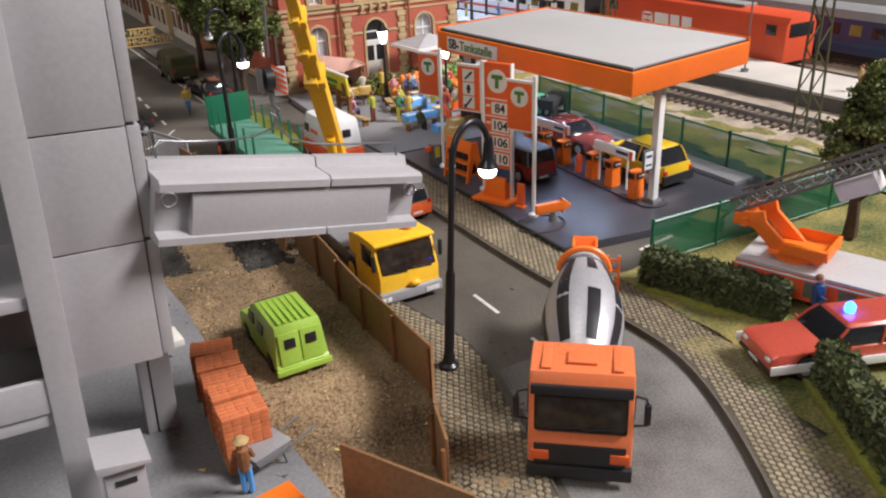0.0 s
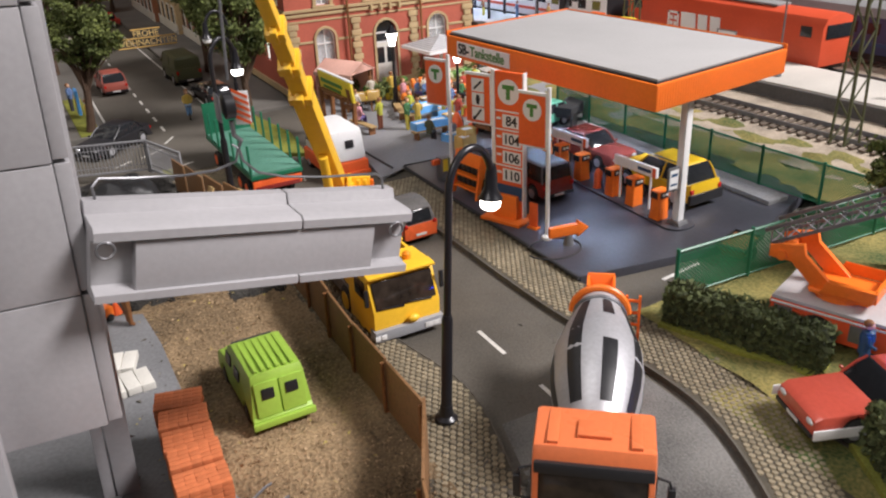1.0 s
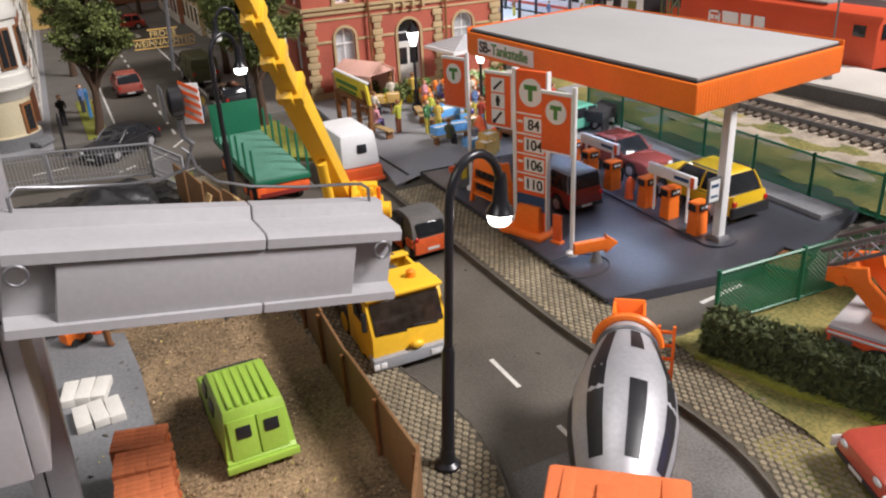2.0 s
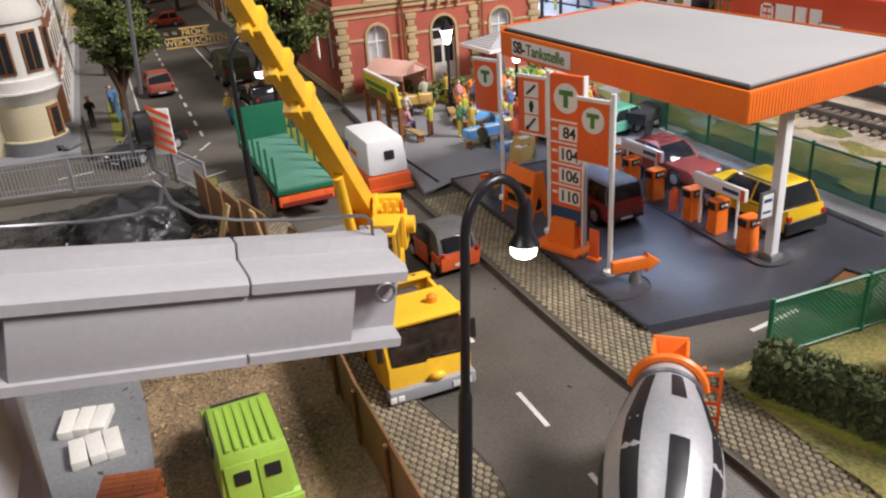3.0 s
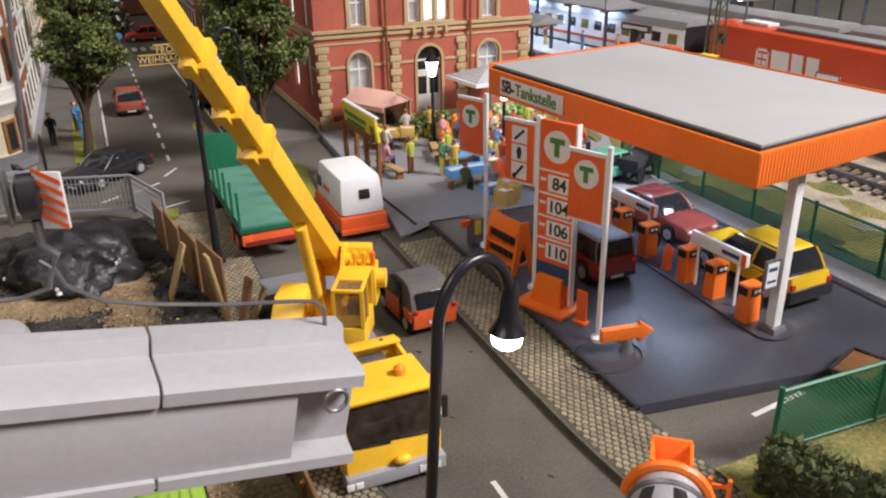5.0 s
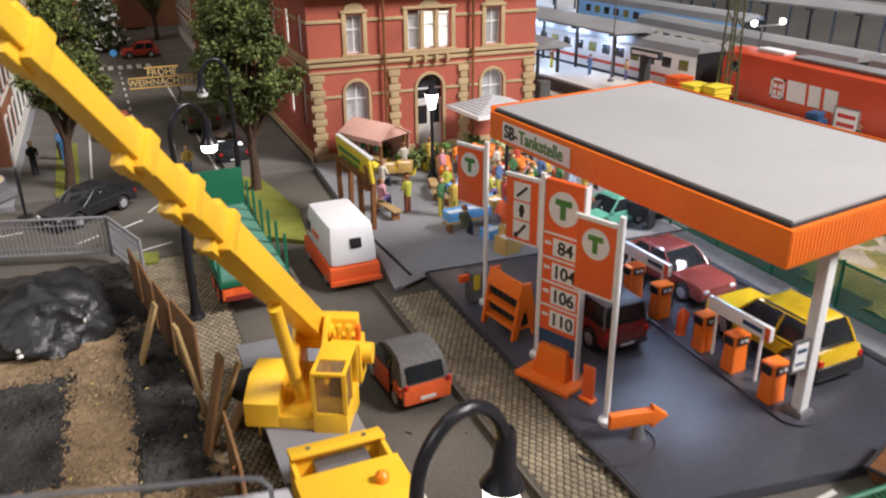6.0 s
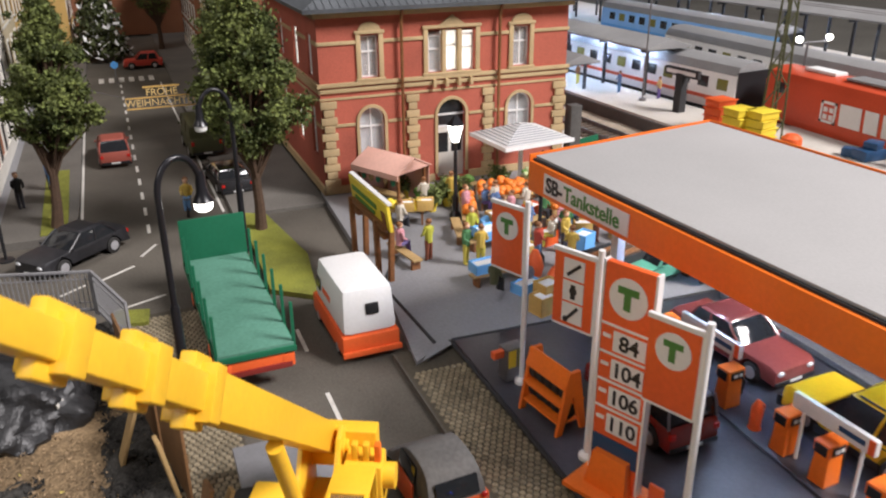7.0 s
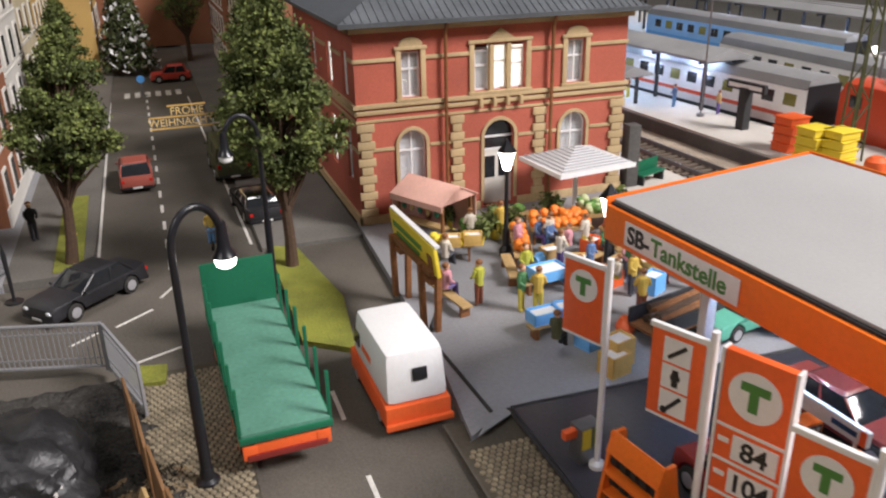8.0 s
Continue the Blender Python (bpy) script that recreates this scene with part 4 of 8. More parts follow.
SL = thing("wire_sling", 0, 0, 0, 0, "thin grey wire slings between hook and girder", "sling")
part("sling_wire", tube(B(), [(15.9, 25.3, 7.0), (15.9, 25.3, 7.4), (15.8, 25.4, 7.48), (15.5, 25.5, 7.5), (14.6, 25.6, 7.6), (13.7, 25.6, 7.8), (13.1, 25.4, 8.08), (12.75, 25.1, 8.5), (12.66, 24.95, 8.85)], 0.03, 6), M_STEEL, SL, "thin grey wire")
part("sling_wire", tube(B(), [(9.8, 24.9, 8.3), (9.8, 24.95, 8.6), (9.95, 25.1, 8.7), (10.6, 25.4, 8.48), (11.6, 25.5, 8.3), (12.2, 25.3, 8.35), (12.58, 25.0, 8.55), (12.66, 24.95, 8.85)], 0.03, 6), M_STEEL, SL, "thin grey wire")

# ---- board fence of the site ----
FN = thing("board_fence", 0, 0, 0, 0, "brown hardboard site fence with thin posts", "fence")
def fence_panel(xa, ya, xb, yb, h, z=-0.16, name="board"):
    l, ang = math.hypot(xb - xa, yb - ya), math.degrees(math.atan2(yb - ya, xb - xa))
    ob = part(name, obox(B(), 0, 0, h / 2, l - 0.04, 0.08, h, bev=0.012), M_FENCEB, FN)
    ob.matrix_basis = pose((xa + xb) / 2 * CM, (ya + yb) / 2 * CM, z * CM, 0, 0, ang)
    return ob
line = [(16.3, 36.0), (16.32, 33.6), (16.2, 31.3), (16.1, 28.9), (16.12, 26.6), (16.15, 24.3), (14.75, 21.6), (14.3, 20.2)]
for k, (p, q) in enumerate(zip(line, line[1:])):
    fence_panel(*p, *q, 1.75 + 0.06 * (k % 2) if k < 5 else 1.95)
    part("post", tube(B(), [(q[0] - 0.12, q[1], -0.2), (q[0] - 0.12, q[1], 1.55)], 0.06, 6), M_WOOD, FN, "thin dark post")
fence_panel(11.85, 20.75, 13.55, 17.7, 2.55, -0.16)
for p, q, h in (((16.1, 39.9), (15.6, 42.1), 2.3), ((15.55, 42.2), (15.2, 44.2), 2.1), ((15.15, 44.3), (14.85, 46.6), 1.9), ((14.8, 46.7), (14.55, 48.3), 1.8)):
    fence_panel(*p, *q, h)
for x, y, tx, h, w in ((15.75, 36.6, 14, 3.0, 0.45), (16.0, 38.7, -9, 3.1, 0.4), (15.9, 36.9, 24, 2.6, 0.22), (16.6, 37.6, 32, 1.9, 0.5), (14.4, 42.2, 20, 2.2, 0.42)):
    pl = solid("loose_plank", obox(B(), 0, 0, h / 2, 0.1, w, h, bev=0.015), M_WOODL if w < 0.43 else M_FENCEB, "brown wooden plank leaning at the fence", "plank", "loose planks")
    pl.matrix_basis = pose(x * CM, y * CM, -0.15 * CM, 0, tx, 12)


# ---- trees ----
def tree(name, x, y, z, h, crown, n, seed, label):
    rng = np.random.default_rng(seed)
    t = thing(name, x, y, z, 0, label, "tree")
    cz, rx, ry, rz = crown
    bm = tube(B(), [(0, 0, 0), (0.03, 0.02, h * 0.12), (-0.05, 0.04, h * 0.3), (0.08, 0.0, h * 0.55), (0.0, 0.05, h * 0.85)], [0.3, 0.24, 0.2, 0.13, 0.04], 9)
    part("trunk", bm, M_BARK, t, "brown twisted trunk")
    cl = []
    bm = B()
    for k in range(120):
        a, u = rng.uniform(0, 6.28), rng.uniform(-0.95, 1.0)
        s = (1.0 if u < -0.35 else max(0.06, 1 - 0.72 * (u + 0.35))) * min(1.0, 1.7 * (u + 1.1)) * rng.uniform(0.45, 1.08)
        p = (rx * s * math.cos(a), ry * s * math.sin(a), cz + rz * u)
        z0 = max(h * 0.22, p[2] - 1.6 - rng.uniform(0, 1))
        tube(bm, [(0, 0, z0), (p[0] * 0.45, p[1] * 0.45, (z0 + p[2]) / 2 - 0.15), p], [0.09, 0.06, 0.02], 5, False)
        cl.append(p)
    part("limb", bm, M_BARK, t)
    cl += [(rx * 0.55 * rng.normal() * 0.6, ry * 0.55 * rng.normal() * 0.6, cz + rz * rng.uniform(-0.8, 0.6)) for _ in range(30)]
    cl = np.array(cl)
    per = int(n * 1.6) // len(cl)
    c = np.repeat(cl, per, 0) + rng.normal(0, 1, (per * len(cl), 3)) * np.array([0.21, 0.21, 0.17]) * (rx / 2.4)
    m = len(c)
    d1, d2 = rng.normal(0, 1, (m, 3)), rng.normal(0, 1, (m, 3))
    d1 /= np.linalg.norm(d1, axis=1)[:, None]
    d2 -= d1 * (d1 * d2).sum(1)[:, None]
    d2 /= np.linalg.norm(d2, axis=1)[:, None]
    s = rng.uniform(0.05, 0.13, (m, 1))
    v = np.stack([c + d1 * s, c + d2 * s * 0.6, c - d1 * s, c - d2 * s * 0.6], 1).reshape(-1, 3)
    ob = raw("crown", v.tolist(), [(4 * i, 4 * i + 1, 4 * i + 2, 4 * i + 3) for i in range(m)], M_LEAF)
    ob.parent = t
    tagged(ob, "dense dark green flocked foliage", kind="stuff")
    return t


tree("broadleaf_tree", 21.15, 58.4, -0.2, 11.0, (7.6, 2.5, 2.5, 3.7), 24000, 3, "tall model tree with a dense dark green crown")
leaning = tree("broadleaf_tree", 12.1, 62.3, -0.1, 9.5, (7.0, 1.95, 2.0, 3.0), 19000, 5, "slim model street tree with a dark green crown")
leaning.rotation_euler[1] += math.radians(7)
tree("broadleaf_tree", 22.4, 75.0, -0.1, 10.0, (7.2, 2.3, 2.3, 3.2), 12000, 7, "model tree with a dark green crown beside the street")
tree("broadleaf_tree", 11.6, 82.0, -0.1, 9.0, (6.6, 1.9, 2.0, 2.8), 10000, 9, "model street tree with a dark green crown")
tree("broadleaf_tree", 35.5, 24.5, 0.05, 6.4, (4.7, 1.6, 1.6, 2.1), 22000, 11, "bushy dark model tree behind the green fence")


# ---- hedges ----
def hedge(x0, y0, x1, y1, w, h, n, seed):
    rng = np.random.default_rng(seed)
    l = math.hypot(x1 - x0, y1 - y0)
    t = thing("hedge", (x0 + x1) / 2, (y0 + y1) / 2, 0.0, math.degrees(math.atan2(y1 - y0, x1 - x0)), "clipped dark olive flocked hedge with a yellow grass foot", "hedge", "hedges")
    part("core", box(B(), -l / 2 + 0.08, l / 2 - 0.08, -w / 2 + 0.08, w / 2 - 0.08, -0.1, h - 0.08, 0.06), M_HEDGE, t)
    face = rng.integers(0, 4, n)
    u, vv = rng.uniform(-1, 1, n), rng.uniform(0, 1, n)
    px = np.where(face == 3, np.sign(rng.normal(size=n)) * l / 2, u * l / 2)
    py = np.where(face == 0, -w / 2, np.where(face == 1, w / 2, rng.uniform(-w / 2, w / 2, n)))
    pz = np.where(face == 2, h, vv * h)
    c = np.stack([px, py, pz], 1) + rng.normal(0, 0.05, (n, 3))
    d1, d2 = rng.normal(0, 1, (n, 3)), rng.normal(0, 1, (n, 3))
    s = rng.uniform(0.04, 0.08, (n, 1))
    v = np.stack([c + d1 * s, c + d2 * s * 0.7, c - d1 * s, c - d2 * s * 0.7], 1).reshape(-1, 3)
    ob = raw("foliage", v.tolist(), [(4 * i, 4 * i + 1, 4 * i + 2, 4 * i + 3) for i in range(n)], M_HEDGE)
    ob.parent = t
    tagged(ob, kind="stuff")
    part("grass_foot", box(B(), -l / 2 - 0.1, l / 2 + 0.1, -w / 2 - 0.22, w / 2 + 0.1, -0.3, 0.05, 0.04), M_GRASS, t, "yellow-green grass strip")
    return t


hedge(26.2, 26.2, 27.9, 21.6, 0.85, 1.25, 5200, 1)
hedge(26.1, 18.6, 22.5, 12.5, 0.75, 1.3, 5200, 2)


# ---- vehicles: y is ahead, z from the ground ----
M_TAIL = mat("tail_lamp_red", (0.5, 0.02, 0.015), 0.25, 0.05)
M_HEAD = mat("head_lamp", (0.8, 0.82, 0.85), 0.12, 0.05, metal=0.4)
M_PLATE = mat("plate_white", (0.7, 0.7, 0.68), 0.5, 0.05)


def wheel(parent, x, y, r, w, rim=None):
    s = 1 if x > 0 else -1
    ty = part("tyre", tube(B(), [(x - w / 2, y, r), (x - w * 0.32, y, r), (x + w * 0.32, y, r), (x + w / 2, y, r)], [r * 0.82, r, r, r * 0.82], 20), M_RUBBER, parent, "black tyre")
    e = x + s * (w / 2 + 0.012)
    part("rim", tube(B(), [(e - s * 0.06, y, r), (e, y, r), (e + s * 0.015, y, r)], [r * 0.62, r * 0.6, r * 0.2], 14), rim or M_SILVER, ty, "grey wheel rim")


def car(name, label, x, y, z, rz, L, W, H, paint, belt=0.58, hood=0.56, tail=0.6, g=(-0.4, 0.2, -0.34, 0.05), r=0.32, wb=0.58, roof=None, clear=0.16, glassy=None, category="car", taper=0.86):
    t = thing(name, x, y, z, rz, label, category)
    b, c = H * belt, H * clear
    h = L / 2
    out = [(-h + 0.04, c), (-h, c + 0.12), (-h + 0.02, b * 0.82), (-h + 0.08, H * tail), (g[0] * L, b), (g[1] * L, b), (h - 0.25, H * hood), (h - 0.05, H * hood * 0.86), (h, c + 0.2), (h - 0.05, c)]
    for yc in (wb * L / 2, -wb * L / 2):
        out += [(yc + r * 1.16 * math.cos(a), max(c, r + r * 1.16 * math.sin(a))) for a in [math.pi * k / 8 for k in range(9)]]
    bm = prism(B(), out, -W / 2, W / 2, "x", 0.09)
    for v in bm.verts:
        f = 1 - 0.07 * max(0, (v.co.z - b * 0.6) / (b * 0.4)) - 0.1 * max(0, (abs(v.co.y) / h - 0.75) / 0.25) ** 2
        v.co.x *= f
    body = part("body", bm, paint, t)
    w0, w1 = W * 0.45, W * 0.45 * taper
    part("cabin_glass", frustum(B(), -w0, w0, g[0] * L, g[1] * L, b - 0.03, -w1, w1, g[2] * L, g[3] * L, H - 0.06, 0.06), glassy or M_CARGLASS, t, "dark windows")
    part("roof", frustum(B(), -w1 - 0.02, w1 + 0.02, g[2] * L - 0.03, g[3] * L + 0.03, H - 0.11, -w1 + 0.14, w1 - 0.14, g[2] * L + 0.14, g[3] * L - 0.12, H + 0.02, 0.05), roof or paint, t)
    for s in (-1, 1):
        for k, (ya, yb) in enumerate(((g[0], g[2]), (g[1], g[3]), ((g[0] + g[1]) / 2 - 0.02, (g[2] + g[3]) / 2 - 0.02))):
            part("pillar", tube(B(), [(s * (w0 - 0.01), ya * L, b - 0.03), (s * (w0 * 0.45 + w1 * 0.55 + 0.02), (ya * 0.45 + yb * 0.55) * L, (b + H) / 2), (s * (w1 - 0.01), yb * L, H - 0.07)], 0.045, 6), roof or paint, t)
    for yw in (wb * L / 2, -wb * L / 2):
        for s in (-1, 1):
            wheel(t, s * (W / 2 - 0.1), yw, r, 0.2)
    for s in (-1, 1):
        part("headlight", ball(B(), s * W * 0.33, h - 0.05, H * hood * 0.74, 0.17, 0.07, 0.09), M_HEAD, t, "clear headlight")
        part("tail_light", box(B(), s * W * 0.4 - 0.09, s * W * 0.4 + 0.09, -h - 0.015, -h + 0.1, b * 0.7, b * 0.88, 0.02), M_TAIL, t, "red tail light")
        part("mirror", ball(B(), s * (W / 2 + 0.03), g[1] * L - 0.1, b + 0.06, 0.09, 0.06, 0.07, 1), paint, t)
    part("bumper", box(B(), -W * 0.44, W * 0.44, -h - 0.04, -h + 0.05, c + 0.02, c + 0.17, 0.03), M_BLACK, t, "dark bumper")
    part("bumper", box(B(), -W * 0.44, W * 0.44, h - 0.06, h + 0.03, c + 0.02, c + 0.15, 0.03), M_BLACK, t, "dark bumper")
    for e in (-h - 0.045, h + 0.035):
        part("number_plate", box(B(), -0.26, 0.26, e - 0.006, e + 0.006, c + 0.06, c + 0.16), M_PLATE, t, "blank pale plate")
    return t, body


t = thing("microcar", 22.05, 37.95, -0.3, 4, "tiny orange two-seater car with a dark grey roof", "car")
M_MICRO = mat("microcar_orange", (0.72, 0.12, 0.03), 0.38, 0.14, 0.5, 8)
M_MROOF = mat("dusty_grey_roof", (0.12, 0.115, 0.11), 0.7, 0.25, 0.7, 9)


def egg(out, w, bev, m, name, parent, label="", pinch=0.2):
    bm = prism(B(), out, -w, w, "x", bev)
    for v in bm.verts:
        v.co.x *= 1 - pinch * max(0, v.co.z - 0.8) - 0.1 * max(0, abs(v.co.y) - 0.9) ** 2
    return part(name, bm, m, parent, label)


out = [(-1.36, 0.24), (-1.42, 0.5), (-1.4, 0.8), (-1.24, 1.2), (-1.05, 1.5), (-0.8, 1.65), (-0.4, 1.72), (0.05, 1.7), (0.4, 1.58), (0.75, 1.28), (1.0, 1.06), (1.28, 0.92), (1.42, 0.66), (1.4, 0.24)]
for yc in (0.92, -0.9):
    out += [(yc + 0.4 * math.cos(a), max(0.24, 0.33 + 0.4 * math.sin(a))) for a in [math.pi * k / 8 for k in range(9)]]
egg(out, 0.84, 0.1, M_MROOF, "safety_shell", t, "dark grey body shell")
egg([(-1.46, 0.32), (-1.47, 0.7), (-1.4, 0.9), (-1.25, 0.9), (-1.25, 0.32)], 0.8, 0.08, M_MICRO, "rear_panel", t, "orange rear panel")
egg([(0.62, 0.98), (1.0, 1.0), (1.3, 0.9), (1.46, 0.66), (1.45, 0.3), (1.3, 0.3), (1.3, 0.5), (0.7, 0.8)], 0.8, 0.06, M_MICRO, "front_panel", t, "orange front panel")
part("rear_window", obox(B(), 0, -1.28, 1.22, 1.15, 0.05, 0.5, rx=-24, bev=0.04), M_CARGLASS, t, "dark rear window")
part("windscreen", obox(B(), 0, 0.7, 1.3, 1.1, 0.05, 0.46, rx=50, bev=0.04), M_CARGLASS, t, "dark windscreen")
for s in (-1, 1):
    part("door", box(B(), s * 0.85 - 0.03, s * 0.85 + 0.03, -0.5, 0.6, 0.28, 1.02, 0.025), M_MICRO, t, "orange door")
    part("side_window", obox(B(), s * 0.775, 0.0, 1.28, 0.05, 0.95, 0.5, ry=-s * 10, bev=0.03), M_CARGLASS, t, "dark side window")
    part("wing", obox(B(), s * 0.8, -1.08, 0.72, 0.12, 0.6, 0.34, bev=0.05), M_MICRO, t, "orange wing")
    part("tail_light", ball(B(), s * 0.68, -1.44, 0.92, 0.09, 0.05, 0.1), M_TAIL, t, "red tail light")
    part("headlight", ball(B(), s * 0.55, 1.36, 0.74, 0.14, 0.08, 0.11), M_HEAD, t, "clear headlight")
    for yc in (0.92, -0.9):
        wheel(t, s * 0.74, yc, 0.33, 0.2)
part("number_plate", box(B(), -0.25, 0.25, -1.49, -1.47, 0.42, 0.53), M_PLATE, t, "blank pale plate")

car("sedan", "dusty black saloon car turning at the junction", 12.97, 58.3, -0.3, 133, 4.7, 1.9, 1.5, mat("dusty_black", (0.02, 0.02, 0.023), 0.4, 0.4, 0.6, 8), 0.62, 0.58, 0.66, (-0.36, 0.2, -0.24, 0.03), 0.36, 0.58)
car("hatchback", "dusty red car driving up the street", 14.9, 74.3, -0.3, 2, 4.6, 1.85, 1.55, mat("dusty_red", (0.34, 0.085, 0.06), 0.5, 0.15, 0.5, 8), 0.6, 0.58, 0.64, (-0.42, 0.22, -0.3, 0.05), 0.33, 0.6)
car("convertible", "black open-top car parked at the kerb", 20.7, 66.5, -0.3, 6, 4.8, 1.9, 1.25, M_BLACK, 0.66, 0.62, 0.7, (-0.35, 0.16, -0.3, 0.1), 0.33, 0.6, M_CHROME)
car("compact_suv", "dark red boxy car with a grey roof refuelling", 28.95, 38.5, 0.06, 2, 4.2, 1.85, 1.75, M_REDDK, 0.58, 0.58, 0.62, (-0.47, 0.28, -0.44, 0.16), 0.37, 0.62, mat("dusty_roof_grey", (0.17, 0.18, 0.2), 0.6, 0.15, 0.6, 8), taper=0.9)
SUV, _ = car("suv", "yellow off-road car with black bumpers at the pump", 33.75, 34.8, 0.06, 3, 4.8, 2.05, 1.85, mat("suv_yellow", (0.72, 0.46, 0.02), 0.3, 0.08, 0.4, 8, coat=0.3), 0.58, 0.58, 0.64, (-0.44, 0.22, -0.36, 0.08), 0.42, 0.6, taper=0.84)
part("rear_bumper", box(B(), -1.0, 1.0, -2.47, -2.3, 0.28, 0.72, 0.05), M_BLACK, SUV, "black plastic bumper")
part("front_bumper", box(B(), -1.0, 1.0, 2.3, 2.46, 0.28, 0.66, 0.05), M_BLACK, SUV, "black plastic bumper")
for s in (-1, 1):
    part("sill", box(B(), s * 1.02 - 0.03, s * 1.02 + 0.03, -1.0, 1.05, 0.28, 0.52, 0.02), M_BLACK, SUV, "black side sill")
    part("roof_rail", tube(B(), [(s * 0.72, -1.5, 1.88), (s * 0.72, 0.1, 1.88)], 0.03, 6), M_BLACK, SUV, "dark roof rail")
car("coupe", "glossy wine-red car with open roof beside the pumps", 33.85, 40.3, 0.06, 186, 4.7, 1.95, 1.5, mat("wine_red", (0.25, 0.06, 0.052), 0.2, 0.1, 0.4, 8, coat=0.6), 0.6, 0.58, 0.62, (-0.32, 0.18, -0.26, 0.04), 0.35, 0.6)
t, _ = car("panel_van", "olive green military panel van at the kerb", 20.2, 74.2, -0.3, 2, 5.0, 2.1, 2.15, M_OLIVE, 0.62, 0.55, 0.62, (-0.47, 0.42, -0.46, 0.34), 0.42, 0.58, glassy=M_OLIVE, category="van", taper=0.92)

# lime green delivery van
t = thing("delivery_van", 13.3, 29.35, -0.12, 1, "lime green plastic delivery van with a ribbed cargo box", "van")
out = [(-1.85, 0.2), (-1.86, 0.42), (-1.78, 0.5), (-1.66, 1.55), (-1.55, 1.72), (0.25, 1.78), (0.5, 1.66), (0.62, 1.58), (0.95, 1.08), (1.6, 0.95), (1.78, 0.8), (1.85, 0.2)]
for yc in (1.15, -1.1):
    out += [(yc + 0.36 * math.cos(a), max(0.2, 0.3 + 0.36 * math.sin(a))) for a in [math.pi * k / 8 for k in range(9)]]
bm = prism(B(), out, -0.86, 0.86, "x", 0.05)
for v in bm.verts:
    v.co.x *= 1 - 0.16 * max(0, v.co.z - 0.8)
part("body", bm, M_LIME, t)
for k in range(6):
    x = -0.52 + 0.208 * k
    part("roof_rib", box(B(), x - 0.05, x + 0.05, -1.5, 0.2, 1.72, 1.8, 0.02), M_LIME, t)
for s in (-1, 1):
    d = part("rear_door", obox(B(), s * 0.36, -1.76, 1.0, 0.68, 0.05, 1.05, rx=-7, bev=0.02), M_LIME, t)
    part("rear_window", obox(B(), s * 0.34, -1.77, 1.18, 0.36, 0.06, 0.32, rx=-7, bev=0.03), M_BLACK, d, "dark window hole")
    part("side_window", obox(B(), s * 0.8, 0.52, 1.22, 0.06, 0.5, 0.36, ry=-s * 9, bev=0.03), M_BLACK, t, "dark side window")
    part("side_window", obox(B(), s * 0.815, -0.35, 1.18, 0.05, 0.5, 0.34, ry=-s * 9, bev=0.03), M_BLACK, t, "dark side window")
    part("headlight", ball(B(), s * 0.5, 1.82, 0.7, 0.16, 0.08, 0.16), M_LIME, t)
    for yc in (1.15, -1.1):
        wheel(t, s * 0.76, yc, 0.3, 0.18, M_BLACK)
part("windscreen", obox(B(), 0, 0.84, 1.36, 1.2, 0.05, 0.5, rx=33), M_BLACK, t, "dark windscreen")
part("bumper", box(B(), -0.9, 0.9, -1.97, -1.86, 0.2, 0.4, 0.03), M_LIME, t)

# white and red kiosk van
t = thing("kiosk_van", 22.55, 47.2, -0.3, 1, "white and red box van with a small rear window", "van")
part("lower_body", box(B(), -1.02, 1.02, -2.0, 2.05, 0.28, 1.0, 0.1), M_SIGNO, t, "red lower body")
part("upper_body", frustum(B(), -0.98, 0.98, -1.95, 1.9, 1.0, -0.9, 0.9, -1.72, 1.5, 2.62, 0.28), M_WHITE, t, "white upper body")
part("rear_window", obox(B(), 0.1, -1.855, 1.9, 0.45, 0.06, 0.4, rx=-8, bev=0.04), M_BLACK, t, "small dark rear window")
part("hood", frustum(B(), -0.85, 0.85, 1.8, 2.5, 0.3, -0.7, 0.7, 1.8, 2.3, 1.2, 0.08), M_WHITE, t)
part("bumper", box(B(), -1.05, 1.05, -2.14, -2.0, 0.3, 0.5, 0.04), M_SIGNO, t)
part("side_print", obox(B(), -0.93, 0.2, 1.75, 0.03, 1.0, 0.35, ry=6), M_SIGNO, t, "red print on the side")
part("side_window", obox(B(), -0.95, 1.2, 1.75, 0.04, 0.6, 0.45, ry=6), M_CARGLASS, t)
for s in (-1, 1):
    for yc in (-1.2, 1.35):
        wheel(t, s * 0.9, yc, 0.36, 0.2)

# flatbed trailer
t = thing("flatbed_trailer", 18.55, 48.65, -0.3, 1.6, "green flatbed trailer with stakes and a high headboard", "trailer")
part("bed", box(B(), -1.2, 1.2, -4.0, 4.0, 1.42, 1.58, 0.02), M_BED, t, "worn pale green load bed")
part("bed_rim", box(B(), -1.27, 1.27, -4.06, 4.06, 1.28, 1.48, 0.02), M_GREEN, t, "green frame")
part("headboard", box(B(), -1.25, 1.25, 3.92, 4.05, 1.48, 3.25, 0.02), M_GREEN, t, "high green headboard")
for s in (-1, 1):
    for k in range(6):
        yk = -3.9 + 1.36 * k
        part("stake", box(B(), s * 1.22 - 0.05, s * 1.22 + 0.05, yk - 0.06, yk + 0.06, 1.4, 2.95, 0.015), M_GREEN, t, "green stake")
    for yc in (-2.6, -1.5, 2.8):
        wheel(t, s * 1.02, yc, 0.45, 0.32, M_SIGNO)
part("chassis", box(B(), -0.9, 0.9, -4.0, 3.9, 0.85, 1.27, 0.03), M_SIGNO, t, "red chassis")
